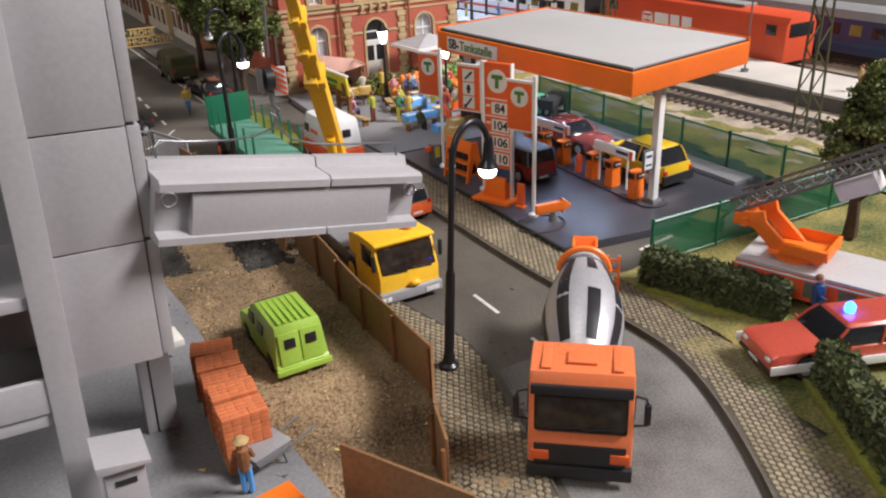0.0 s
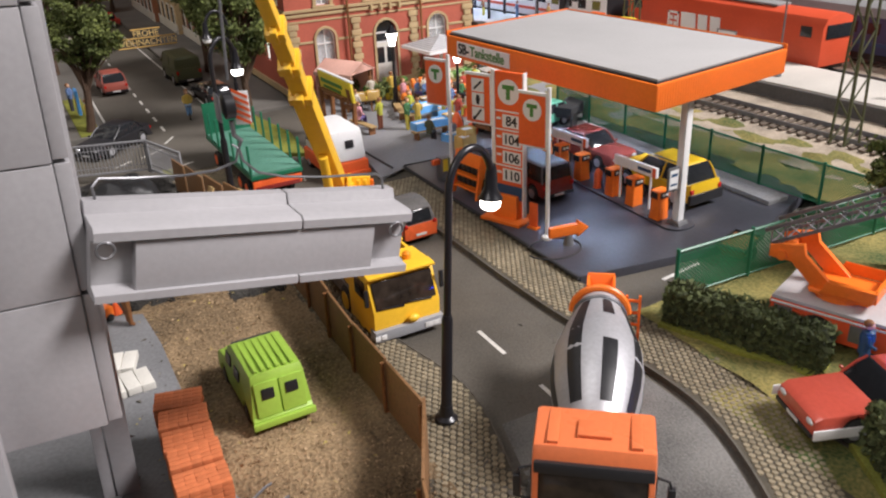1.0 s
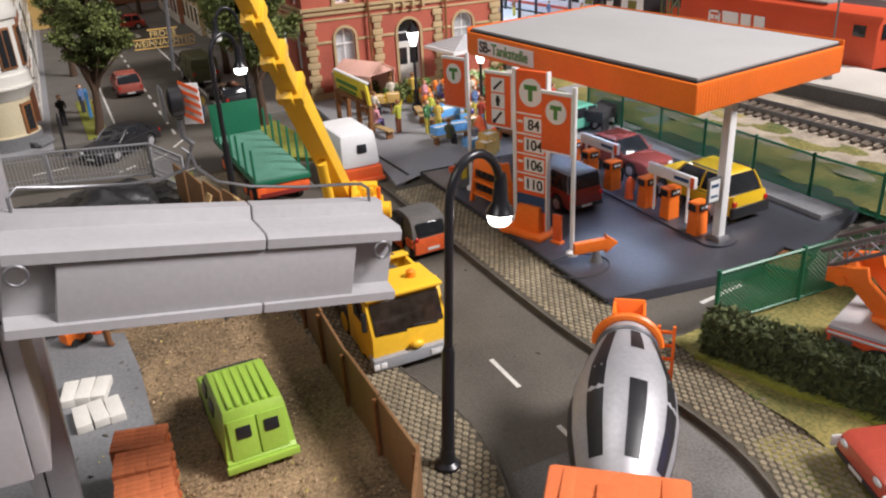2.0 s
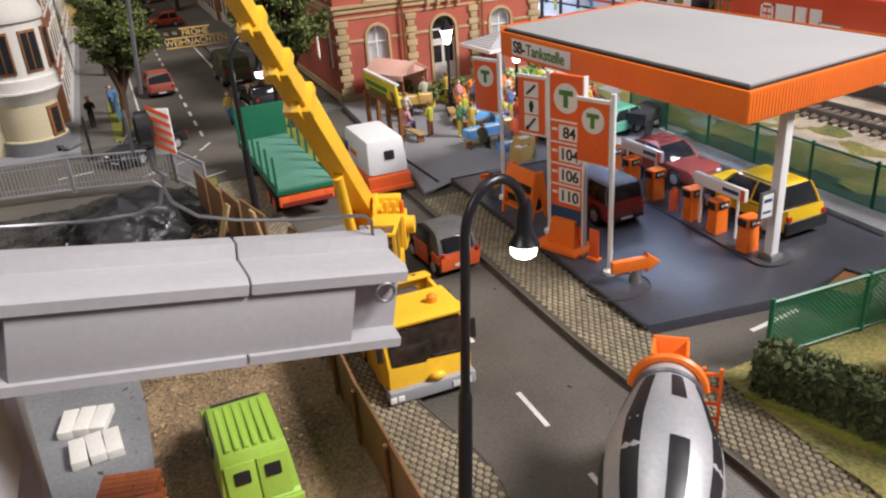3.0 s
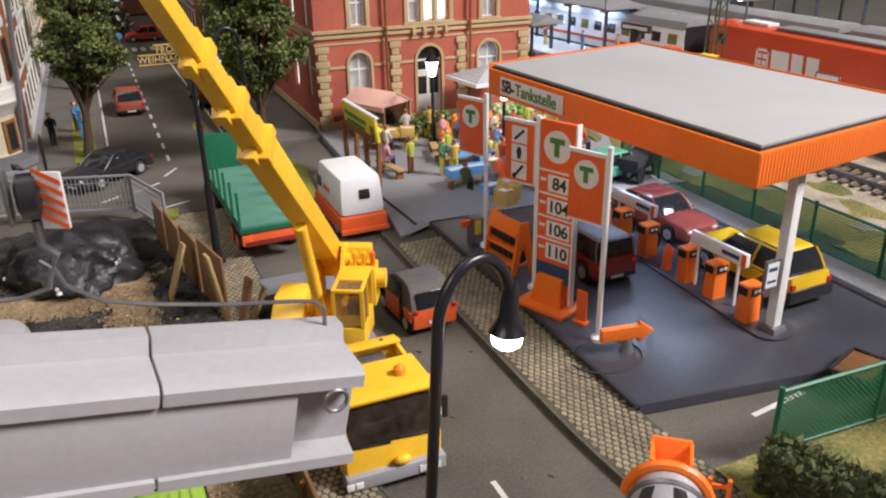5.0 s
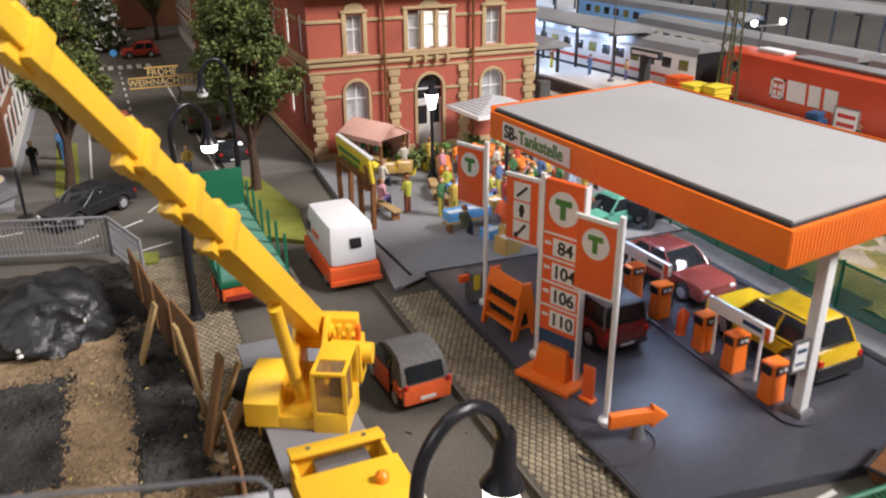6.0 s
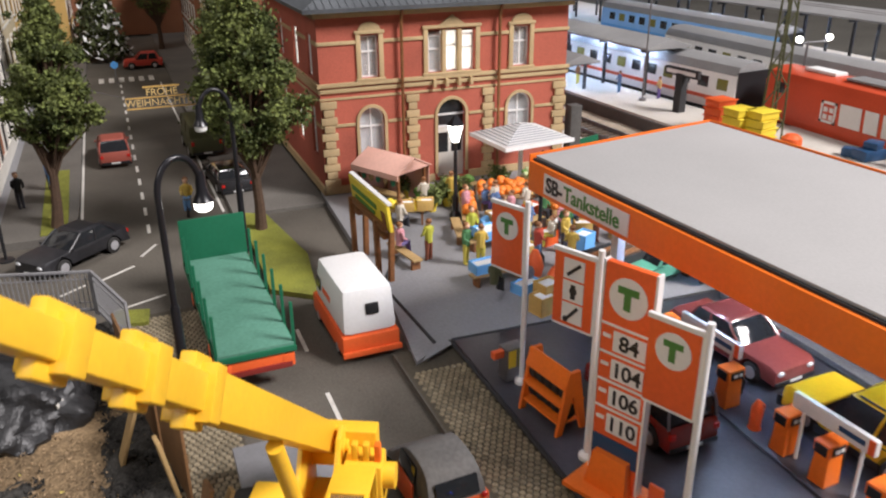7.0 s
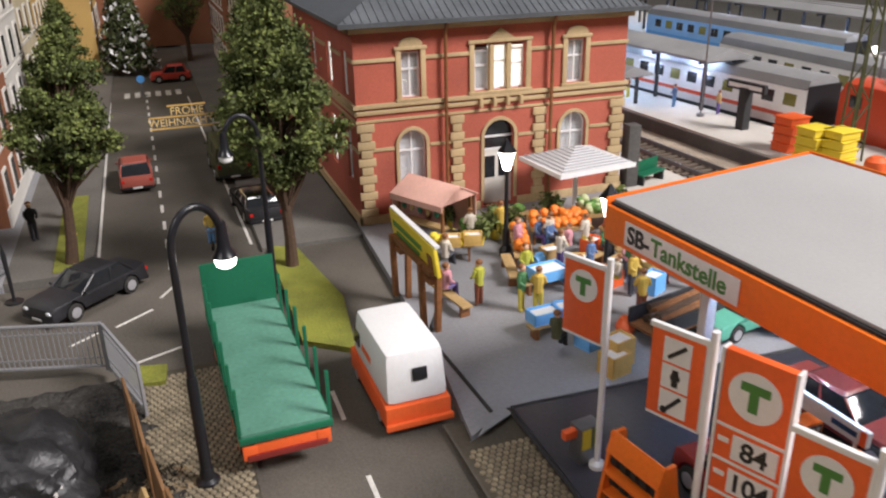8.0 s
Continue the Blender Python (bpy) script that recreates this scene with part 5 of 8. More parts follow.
part("bumper", box(B(), -1.1, 1.1, -4.05, -3.9, 0.72, 0.92, 0.03), M_REDDK, t)
for s in (-1, 1):
    part("mudguard", box(B(), s * 1.0 - 0.2, s * 1.0 + 0.2, -4.02, -3.8, 0.75, 1.2, 0.04), M_SIGNO, t)

M_SCREEN = mat("brown_screen_glass", (0.035, 0.026, 0.02), 0.1, 0.5, 0.9, 4)
# concrete mixer truck
t = thing("mixer_truck", 20.06, 22.34, -0.3, 140.6, "orange concrete mixer truck with a silver striped drum", "truck")
part("chassis", box(B(), -0.8, 0.8, -4.0, 4.0, 0.55, 0.95, 0.04), M_BLACK, t, "dark chassis")
cab = part("cab", prism(B(), [(2.35, 0.5), (4.15, 0.5), (4.2, 1.5), (4.1, 1.7), (3.92, 3.0), (3.72, 3.34), (2.45, 3.42), (2.35, 3.3)], -1.25, 1.25, "x", 0.12), M_CABOR, t, "orange cab")
part("windscreen", obox(B(), 0, 4.04, 2.3, 2.2, 0.06, 1.1, rx=9, bev=0.1), M_SCREEN, cab, "dark windscreen")
part("visor", obox(B(), 0, 4.02, 2.98, 2.4, 0.16, 0.28, rx=14, bev=0.05), M_BLACK, cab, "dark sun visor")
part("grille", box(B(), -1.1, 1.1, 4.15, 4.24, 0.72, 1.36, 0.02), M_BLACK, cab, "black grille")
part("bumper", box(B(), -1.27, 1.27, 4.05, 4.3, 0.28, 0.68, 0.06), M_BLACK, cab, "black bumper")
part("roof_hatch", box(B(), -0.35, 0.35, 2.85, 3.4, 3.37, 3.45, 0.02), M_CABOR, cab)
for k in range(2):
    s = 1 - 2 * k
    part("roof_ridge", box(B(), s * 0.85 - 0.12, s * 0.85 + 0.12, 2.5, 3.66, 3.33, 3.43, 0.03), M_CABOR, cab)
    part("headlight", box(B(), s * 0.95 - 0.22, s * 0.95 + 0.22, 4.18, 4.28, 0.86, 1.16, 0.03), M_SIGNO, cab, "orange headlight block")
    mi = part("mirror", box(B(), s * 1.55 - 0.08, s * 1.55 + 0.08, 3.85, 4.0, 2.0, 2.62, 0.03), M_BLACK, cab, "black mirror")
    part("mirror_arm", tube(B(), [(s * 1.25, 3.8, 2.78), (s * 1.5, 3.9, 2.78), (s * 1.55, 3.92, 2.6), (s * 1.55, 3.92, 1.95), (s * 1.25, 3.85, 1.85)], 0.035, 6), M_BLACK, mi)
    part("wiper", obox(B(), s * 0.4, 4.15, 1.86, 0.7, 0.03, 0.04, ry=8), M_BLACK, cab)
    part("side_window", obox(B(), s * 1.26, 3.4, 2.35, 0.03, 0.8, 0.7), M_CARGLASS, cab)
    for yc in (3.2, -1.6, -2.7):
        wheel(t, s * 1.02, yc, 0.5, 0.36, M_ORANGE)
ax0, ax1 = Vector((0, 2.0, 1.85)), Vector((0, -3.55, 2.75))
drum = [(0.0, 0.35), (0.03, 0.75), (0.1, 0.98), (0.3, 1.22), (0.45, 1.3), (0.6, 1.26), (0.8, 0.98), (0.93, 0.74), (0.96, 0.72), (1.0, 0.7), (1.0, 0.55)]
dr = part("drum", tube(B(), [tuple(ax0.lerp(ax1, u)) for u, _ in drum], [q for _, q in drum], 40), M_SILVER, t, "silver drum")
ring = [(0.925, 0.79), (0.935, 0.83), (0.945, 0.79)]
part("drum_ring", tube(B(), [tuple(ax0.lerp(ax1, u)) for u, _ in ring], [q for _, q in ring], 40), M_STEEL, dr)
axd = (ax1 - ax0).normalized()
sx = Vector((1, 0, 0))
up = axd.cross(sx)
def drum_r(u):
    for (a, p), (b, q) in zip(drum, drum[1:]):
        if a <= u <= b and b > a:
            return p + (q - p) * (u - a) / (b - a)
    return drum[-1][1]
for k in range(8):
    a0 = k * math.pi / 4 + 0.25
    for u0, u1, w in ((0.12, 0.5, 0.16), (0.74, 0.91, 0.16)) if k % 2 == 0 else ((0.12, 0.91, 0.17),):
        bm = B()
        rows = []
        for j in range(9):
            u = u0 + (u1 - u0) * j / 8
            c, q = ax0.lerp(ax1, u), drum_r(u) + 0.012
            rows.append([bm.verts.new(c + (sx * math.cos(a0 + d) + up * math.sin(a0 + d)) * q) for d in (-w, -w / 2, 0, w / 2, w)])
        for p, q in zip(rows, rows[1:]):
            for i in range(4):
                bm.faces.new((p[i], p[i + 1], q[i + 1], q[i]))
        part("drum_stripe", bm, M_BLACK, dr, "black stripe")
ho = part("hopper", frustum(B(), -0.28, 0.28, -4.0, -3.92, 2.75, -0.42, 0.42, -4.34, -4.26, 3.6, 0.02), M_ORANGE, t, "open orange filling hopper")
part("hopper_wall", frustum(B(), -0.28, 0.28, -3.6, -3.52, 2.75, -0.42, 0.42, -3.6, -3.52, 3.5, 0.02), M_ORANGE, ho)
for s in (-1, 1):
    part("hopper_wall", frustum(B(), s * 0.28 - 0.04, s * 0.28 + 0.04, -4.0, -3.55, 2.75, s * 0.4 - 0.04, s * 0.4 + 0.04, -4.3, -3.55, 3.55, 0.02), M_ORANGE, ho)
for s in (-1, 1):
    part("support", obox(B(), s * 0.72, -3.55, 1.9, 0.14, 0.3, 2.0, bev=0.03), M_ORANGE, t, "orange drum support")
part("rear_yoke", tube(B(), [(0.85 * math.cos(a), -3.5, 2.65 + 0.85 * math.sin(a)) for a in [math.pi * k / 12 for k in range(13)]], 0.12, 8), M_ORANGE, t)
ld = part("ladder", box(B(), -1.25, -1.17, -3.9, -3.8, 1.0, 3.1), M_ORANGE, t, "orange ladder")
part("ladder_side", box(B(), -0.85, -0.77, -3.9, -3.8, 1.0, 3.1), M_ORANGE, ld)
for k in range(5):
    part("rung", box(B(), -1.17, -0.85, -3.88, -3.82, 1.2 + 0.42 * k, 1.28 + 0.42 * k), M_ORANGE, ld)
part("discharge_chute", prism(B(), [(-3.6, 1.9), (-4.4, 1.1), (-4.5, 1.25), (-3.7, 2.1)], -0.25, 0.25, "x", 0.02), M_ORANGE, t)

cab.matrix_basis = Matrix.Diagonal((1.12, 1.06, 1.0, 1))
t.scale = (0.92, 0.92, 0.92)

# mobile crane
t = thing("mobile_crane", 18.45, 30.05, -0.3, 0, "yellow mobile crane with a raised telescopic boom", "crane truck")
part("chassis", box(B(), -1.1, 1.1, 0.5, 10.2, 0.62, 1.15, 0.05), M_STEEL, t, "grey chassis")
part("deck", box(B(), -1.2, 1.2, 3.2, 10.2, 1.15, 1.32, 0.04), mat("deck_grey", (0.2, 0.2, 0.21), 0.6, 0.12), t, "grey deck")
cab = part("cab", prism(B(), [(0.1, 0.3), (2.2, 0.3), (2.2, 1.35), (1.95, 2.36), (0.66, 2.42), (0.5, 2.28), (0.05, 1.2)], -1.2, 1.2, "x", 0.06), M_YELLOW, t, "yellow driver's cab")
part("windscreen", obox(B(), 0, 0.26, 1.74, 2.16, 0.06, 0.94, rx=-21, bev=0.05), M_SCREEN, cab, "wide dark windscreen")
for s in (-1, 1):
    part("side_window", obox(B(), s * 1.2, 1.1, 1.78, 0.04, 0.9, 0.7, bev=0.02), M_CARGLASS, cab, "dark side window")
    part("wiper", obox(B(), s * 0.5, 0.06, 1.32, 0.8, 0.03, 0.05, ry=6), M_BLACK, cab)
    part("mirror", box(B(), s * 1.35 - 0.07, s * 1.35 + 0.07, 0.15, 0.25, 1.5, 2.1, 0.02), M_BLACK, cab)
    for k in range(2):
        part("headlight", box(B(), s * 0.95 - 0.1 - 0.22 * k, s * 0.95 + 0.08 - 0.22 * k, -0.13, -0.09, 0.34, 0.5, 0.01), M_WHITE, cab)
    for yc in (1.2, 2.7, 6.9, 8.6):
        wheel(t, s * 1.0, yc, 0.55, 0.36, M_YELLOW)
part("bumper", box(B(), -1.25, 1.25, -0.1, 0.35, 0.25, 0.62, 0.04), mat("bumper_grey", (0.32, 0.33, 0.35), 0.5, 0.08), cab, "grey bumper")
part("roof_brow", obox(B(), 0, 0.55, 2.37, 2.42, 0.5, 0.1, rx=4, bev=0.04), M_YELLOW, cab)
part("coupling", ball(B(), 0.15, -0.05, 0.78, 0.22, 0.12, 0.14), M_YELLOW, cab)
part("number_plate", box(B(), 0.55, 1.1, -0.125, -0.1, 0.32, 0.5), M_PLATE, cab, "blank pale plate")
bc = part("beacon", tube(B(), [(0.55, 1.1, 2.38), (0.55, 1.1, 2.58), (0.55, 1.1, 2.65)], [0.16, 0.15, 0.06], 12), mat("amber_beacon", (0.9, 0.28, 0.02), 0.3, 0.05), cab, "amber beacon")
tr = part("boom_rest", box(B(), -1.1, 1.1, 2.78, 2.92, 1.3, 2.36, 0.03), M_YELLOW, t, "yellow boom rest frame")
part("rest_side", box(B(), -1.12, -1.0, 2.05, 2.78, 1.3, 2.22, 0.03), M_YELLOW, tr)
part("rest_side", box(B(), 1.0, 1.12, 2.05, 2.78, 1.3, 2.3, 0.03), M_YELLOW, tr)
part("rest_top", obox(B(), 0, 2.82, 2.36, 2.24, 0.52, 0.1, rx=-12, bev=0.03), M_YELLOW, tr)
for x in (-0.66, 0.66):
    part("rest_bolt", tube(B(), [(x, 2.8, 2.4), (x, 2.8, 2.44)], 0.06, 10), M_STEEL, tr)
part("engine", box(B(), -0.6, 0.7, 2.3, 2.9, 1.35, 2.1, 0.1), M_STEEL, t, "grey engine block")
wheel(t, -1.15, 8.4, 0.62, 0.4, M_STEEL)
part("spare_tyre", tube(B(), [(-1.2, 7.35, 1.4), (-1.2, 7.35, 1.48), (-1.22, 7.3, 1.72), (-1.22, 7.3, 1.8), (-1.22, 7.3, 1.72)], [0.5, 0.6, 0.6, 0.5, 0.25], 22), M_RUBBER, t, "black spare tyre lying flat")
up = part("turntable", tube(B(), [(0, 6.3, 1.3), (0, 6.3, 1.6)], 1.0, 24), M_STEEL, t)
# the slewing platform stands turned towards the site, like the boom
SLEW = pose(-0.08 * CM, 4.85 * CM, 0, 0, 0, -27)
sup = part("superstructure", box(B(), -0.95, 0.1, 0.1, 2.9, 1.32, 1.7, 0.05), M_YELLOW, t, "yellow slewing platform")
sup.matrix_basis = SLEW
part("counterweight", prism(B(), [(0.1, 1.36), (1.65, 1.36), (1.65, 2.5), (0.75, 2.5), (0.1, 2.05)], -1.85, -0.9, "x", 0.07), M_YELLOW, sup, "yellow engine cover")
for u in (-0.86, -0.02):
    part("pivot_plate", prism(B(), [(0.5, 1.6), (2.9, 1.6), (2.95, 3.1), (2.5, 3.5), (2.1, 3.4), (1.2, 2.2)], u - 0.06, u + 0.06, "x", 0.02), M_YELLOW, sup, "yellow side plate")
part("pivot_pin", tube(B(), [(-1.0, 2.5, 2.95), (0.12, 2.5, 2.95)], 0.16, 14), M_YELLOW, sup)
part("cross_box", box(B(), -0.9, 0.75, 2.55, 3.0, 2.3, 3.3, 0.05), M_YELLOW, sup)
oc = part("operator_cab", box(B(), 0.0, 0.9, 0.0, 1.65, 1.15, 1.9, 0.04), M_YELLOW, t, "yellow operator cab with brown glass")
oc.matrix_basis = SLEW
for u in (0.05, 0.85):
    for v in (0.05, 0.8, 1.6):
        part("cab_post", box(B(), u - 0.05, u + 0.05, v - 0.05, v + 0.05, 1.9, 3.0), M_YELLOW, oc)
part("cab_back", box(B(), 0.1, 0.8, 1.58, 1.64, 1.9, 3.0), M_YELLOW, oc)
for a in ((0.0, 0.9, 0.0, 0.1), (0.0, 0.9, 0.72, 1.65), (0.0, 0.1, 0.1, 0.72), (0.8, 0.9, 0.1, 0.72)):
    part("cab_roof", box(B(), *a, 3.0, 3.09, 0.015), M_YELLOW, oc)
M_AMBER = glass("amber_glass", (0.35, 0.22, 0.1), 0.12, 0.45)
part("roof_window", box(B(), 0.1, 0.8, 0.1, 0.72, 3.03, 3.05), M_AMBER, oc, "brown roof glass")
part("front_window", box(B(), 0.1, 0.8, 0.04, 0.06, 1.9, 3.0), M_AMBER, oc, "brown front glass")
part("side_glass", box(B(), 0.85, 0.87, 0.1, 0.75, 1.9, 3.0), M_AMBER, oc, "brown side glass")
part("seat", box(B(), 0.25, 0.68, 0.75, 1.2, 1.9, 2.3, 0.08), M_BLACK, oc, "dark seat")
part("seat_back", box(B(), 0.25, 0.68, 1.15, 1.3, 2.3, 2.8, 0.06), M_BLACK, oc)
wn = part("winch", box(B(), 0.12, 0.98, 1.75, 2.5, 1.7, 2.95, 0.06), M_YELLOW, sup, "yellow winch housing")
for k in range(3):
    part("winch_knob", box(B(), 0.28 + 0.26 * k, 0.42 + 0.26 * k, 1.95, 2.15, 2.9, 3.38, 0.03), M_YELLOW if k < 2 else M_ORANGE, wn)
part("winch_drum", tube(B(), [(0.95, 2.1, 2.5), (1.25, 2.1, 2.5)], 0.3, 16), M_YELLOW, wn)


def along(a, b, w, h, ext=0.0):
    """A box beam between two points, w wide and h deep."""
    a, b = Vector(a), Vector(b)
    d = (b - a).normalized()
    side = d.cross(Vector((0, 0, 1))).normalized()
    u = side.cross(d)
    bm = B()
    for p in (a, b):
        for q in ((-w, -h), (w, -h), (w, h), (-w, h)):
            bm.verts.new(p + side * q[0] / 2 + u * q[1] / 2)
    v = list(bm.verts)
    for f in ((0, 1, 2, 3), (7, 6, 5, 4), (0, 4, 5, 1), (1, 5, 6, 2), (2, 6, 7, 3), (3, 7, 4, 0)):
        bm.faces.new([v[i] for i in f])
    bmesh.ops.recalc_face_normals(bm, faces=bm.faces)
    bmesh.ops.bevel(bm, geom=list(bm.edges), offset=0.04, segments=2, affect="EDGES", profile=0.6)
    return bm


# the boom in the crane's own frame: foot behind the cab, tip high over the site
OX, OY, OZ = 18.45, 30.05, -0.3
def boom_at(s):
    foot, far = Vector((19.19, 37.6, 2.61)), Vector((15.1, 29.6, 10.31))
    p = foot.lerp(far, s)
    return (p.x - OX, p.y - OY, p.z - OZ)
bo = part("boom", along(boom_at(-0.03), boom_at(0.704), 0.58, 0.68), M_YELLOW, t, "yellow telescopic boom")
for s0, s1, w in ((0.69, 0.855, 0.47), (0.84, 1.0, 0.4), (0.98, 1.24, 0.34), (1.22, 1.5, 0.29)):
    part("boom_section", along(boom_at(s0), boom_at(s1), w, w * 1.1), M_YELLOW, bo)
for s0, w in ((0.704, 0.7), (0.851, 0.6), (1.0, 0.52), (1.235, 0.44)):
    part("boom_collar", along(boom_at(s0 - 0.02), boom_at(s0 + 0.012), w, w * 1.15), M_YELLOW, bo)
    part("collar_lug", along(boom_at(s0 - 0.02), boom_at(s0 + 0.03), w * 0.34, w * 1.45), M_YELLOW, bo)
part("luffing_cylinder", tube(B(), [(-0.1, 5.9, 1.6), tuple(Vector(boom_at(0.36)) + Vector((-0.1, -0.2, -0.4)))], 0.17, 12), M_YELLOW, t, "yellow luffing cylinder")
part("boom_head", along(boom_at(1.48), boom_at(1.54), 0.6, 0.8), M_YELLOW, bo)
tip = boom_at(1.51)
hx, hy, hz = 12.66 - OX, 24.95 - OY, 9.72 - OZ
part("hoist_rope", tube(B(), [tip, (hx, hy, hz + 0.5)], 0.03, 6), M_STEEL, t, "thin grey hoist rope")
hk = part("hook_block", tube(B(), [(hx - 0.2, hy, hz), (hx - 0.16, hy, hz), (hx + 0.02, hy, hz), (hx + 0.06, hy, hz)], [0.15, 0.26, 0.26, 0.15], 20), M_BLACK, t, "dark hook block")
part("plate_face", obox(B(), hx + 0.16, hy - 0.12, hz - 0.05, 0.32, 0.04, 0.68, rz=-25, bev=0.02), M_WHITE, hk, "white face plate")
for k in range(5):
    zz = hz - 0.3 + 0.13 * k
    sp = part("warning_stripe", prism(B(), [(-0.155, zz + 0.07), (-0.155, zz + 0.135), (0.155, zz - 0.03), (0.155, zz - 0.095)], -0.034, -0.028, "y"), M_SIGNO, hk, "red slanted stripe")
    sp.matrix_basis = pose((hx + 0.16) * CM, (hy - 0.12) * CM, 0, 0, 0, -25)
part("sheave_cover", obox(B(), hx - 0.28, hy, hz, 0.05, 0.38, 0.56, bev=0.03), M_STEEL, hk)
part("hook", tube(B(), [(hx - 0.05, hy, hz - 0.3), (hx - 0.05, hy, hz - 0.6), (hx + 0.08, hy, hz - 0.74), (hx + 0.0, hy, hz - 0.9), (hx - 0.12, hy, hz - 0.78)], [0.06, 0.05, 0.05, 0.04, 0.02], 8), M_STEEL, hk, "grey hook")

# ladder fire engine
t = thing("fire_engine", 30.9, 20.55, -0.12, 200.5, "red fire engine with an orange turret and a raised ladder", "fire engine")
M_FIRE = mat("fire_red", (0.78, 0.1, 0.035), 0.35, 0.08, 0.3, 8)
part("body", box(B(), -1.28, 1.28, -4.2, 2.4, 0.4, 1.3, 0.06), M_FIRE, t, "red body")
part("deck", box(B(), -1.26, 1.26, -4.15, 2.4, 1.3, 1.42, 0.03), mat("deck_pale_grey", (0.46, 0.45, 0.45), 0.5, 0.08), t, "pale grey deck")
part("cab", box(B(), -1.28, 1.28, 2.5, 4.6, 0.3, 2.5, 0.12), M_FIRE, t)
for s in (-1, 1):
    for yc in (-2.7, 2.9):
        part("wheel_arch", tube(B(), [(s * 1.24, yc, 0.52), (s * 1.3, yc, 0.52)], 0.62, 20), M_BLACK, t, "dark wheel arch")
        wheel(t, s * 1.14, yc, 0.5, 0.36)
    for yc in (-3.75, -1.5, -0.4, 0.7):
        part("locker", box(B(), s * 1.3 - 0.02, s * 1.3 + 0.02, yc - 0.28, yc + 0.28, 0.6, 1.15, 0.01), M_STEEL, t, "grey locker shutter")
    part("trim_line", box(B(), s * 1.29 - 0.02, s * 1.29 + 0.02, -4.15, 2.35, 1.2, 1.26), M_WHITE, t, "thin white line")
tu = part("turret", tube(B(), [(0, -2.5, 1.42), (0, -2.5, 1.62)], 0.8, 20), M_ORANGE, t, "orange turret")
part("turret_tray", frustum(B(), -0.85, 0.85, -3.2, -1.5, 1.62, -0.8, 0.8, -3.3, -1.4, 1.76, 0.04), M_ORANGE, tu)
for s in (-1, 1):
    part("turret_arm", prism(B(), [(-3.2, 1.75), (-2.4, 1.75), (-3.5, 2.7), (-3.6, 3.05), (-4.6, 2.8), (-4.6, 2.4), (-3.9, 2.4)], s * 0.62 - 0.1, s * 0.62 + 0.1, "x", 0.03), M_ORANGE, tu, "orange lifting arm")
    part("tray_side", prism(B(), [(-2.9, 1.75), (-1.4, 1.75), (-1.3, 2.15), (-2.7, 2.15)], s * 0.78 - 0.06, s * 0.88 + 0.06, "x", 0.02), M_ORANGE, tu)
part("tray_end", box(B(), -0.84, 0.84, -1.42, -1.3, 1.75, 2.15, 0.02), M_ORANGE, tu)
part("arm_pin", tube(B(), [(-0.8, -4.2, 2.55), (0.8, -4.2, 2.55)], 0.16, 12), M_ORANGE, tu)
LDR = part("ladder", box(B(), -0.62, -0.54, 0, 11.5, 0, 0.1), M_STEEL, t, "grey lattice ladder")
LDR.matrix_basis = pose(0, -4.6 * CM, 2.75 * CM, 30, 0, 0)
for x, z in ((0.58, 0.05), (-0.58, 0.5), (0.58, 0.5)):
    part("ladder_rail", box(B(), x - 0.04, x + 0.04, 0, 11.5, z - 0.05, z + 0.05), M_STEEL, LDR)
bm = B()
for k in range(23):
    y0 = 0.5 * k
    for x in (-0.58, 0.58):
        tube(bm, [(x, y0, 0.05), (x, y0 + 0.25, 0.5), (x, y0 + 0.5, 0.05)], 0.03, 5)
    tube(bm, [(-0.58, y0, 0.05), (0.58, y0, 0.05)], 0.03, 5)
tagged(part("ladder_lattice", bm, M_STEEL, LDR), kind="stuff")
part("basket_box", box(B(), -0.55, 0.3, 3.3, 4.6, -0.75, -0.1, 0.06), M_PLATE, LDR, "pale equipment box")

# red and white estate car with blue beacon
CH, _ = car("estate_car", "vintage red and white fire brigade estate with a blue beacon", 27.4, 19.3, 0.0, 69, 5.2, 2.0, 1.5, M_RED, 0.6, 0.58, 0.6, (-0.44, 0.16, -0.38, 0.04), 0.36, 0.56)
for s in (-1, 1):
    part("side_panel", box(B(), s * 1.03 - 0.02, s * 1.03 + 0.02, -2.6, 2.65, 0.3, 0.6, 0.02), M_WHITE, CH, "white wing panel")
part("beacon", tube(B(), [(0, -0.3, 1.55), (0, -0.3, 1.75), (0, -0.3, 1.85)], [0.15, 0.15, 0.06], 14), M_BLUE, CH, "glowing blue beacon")


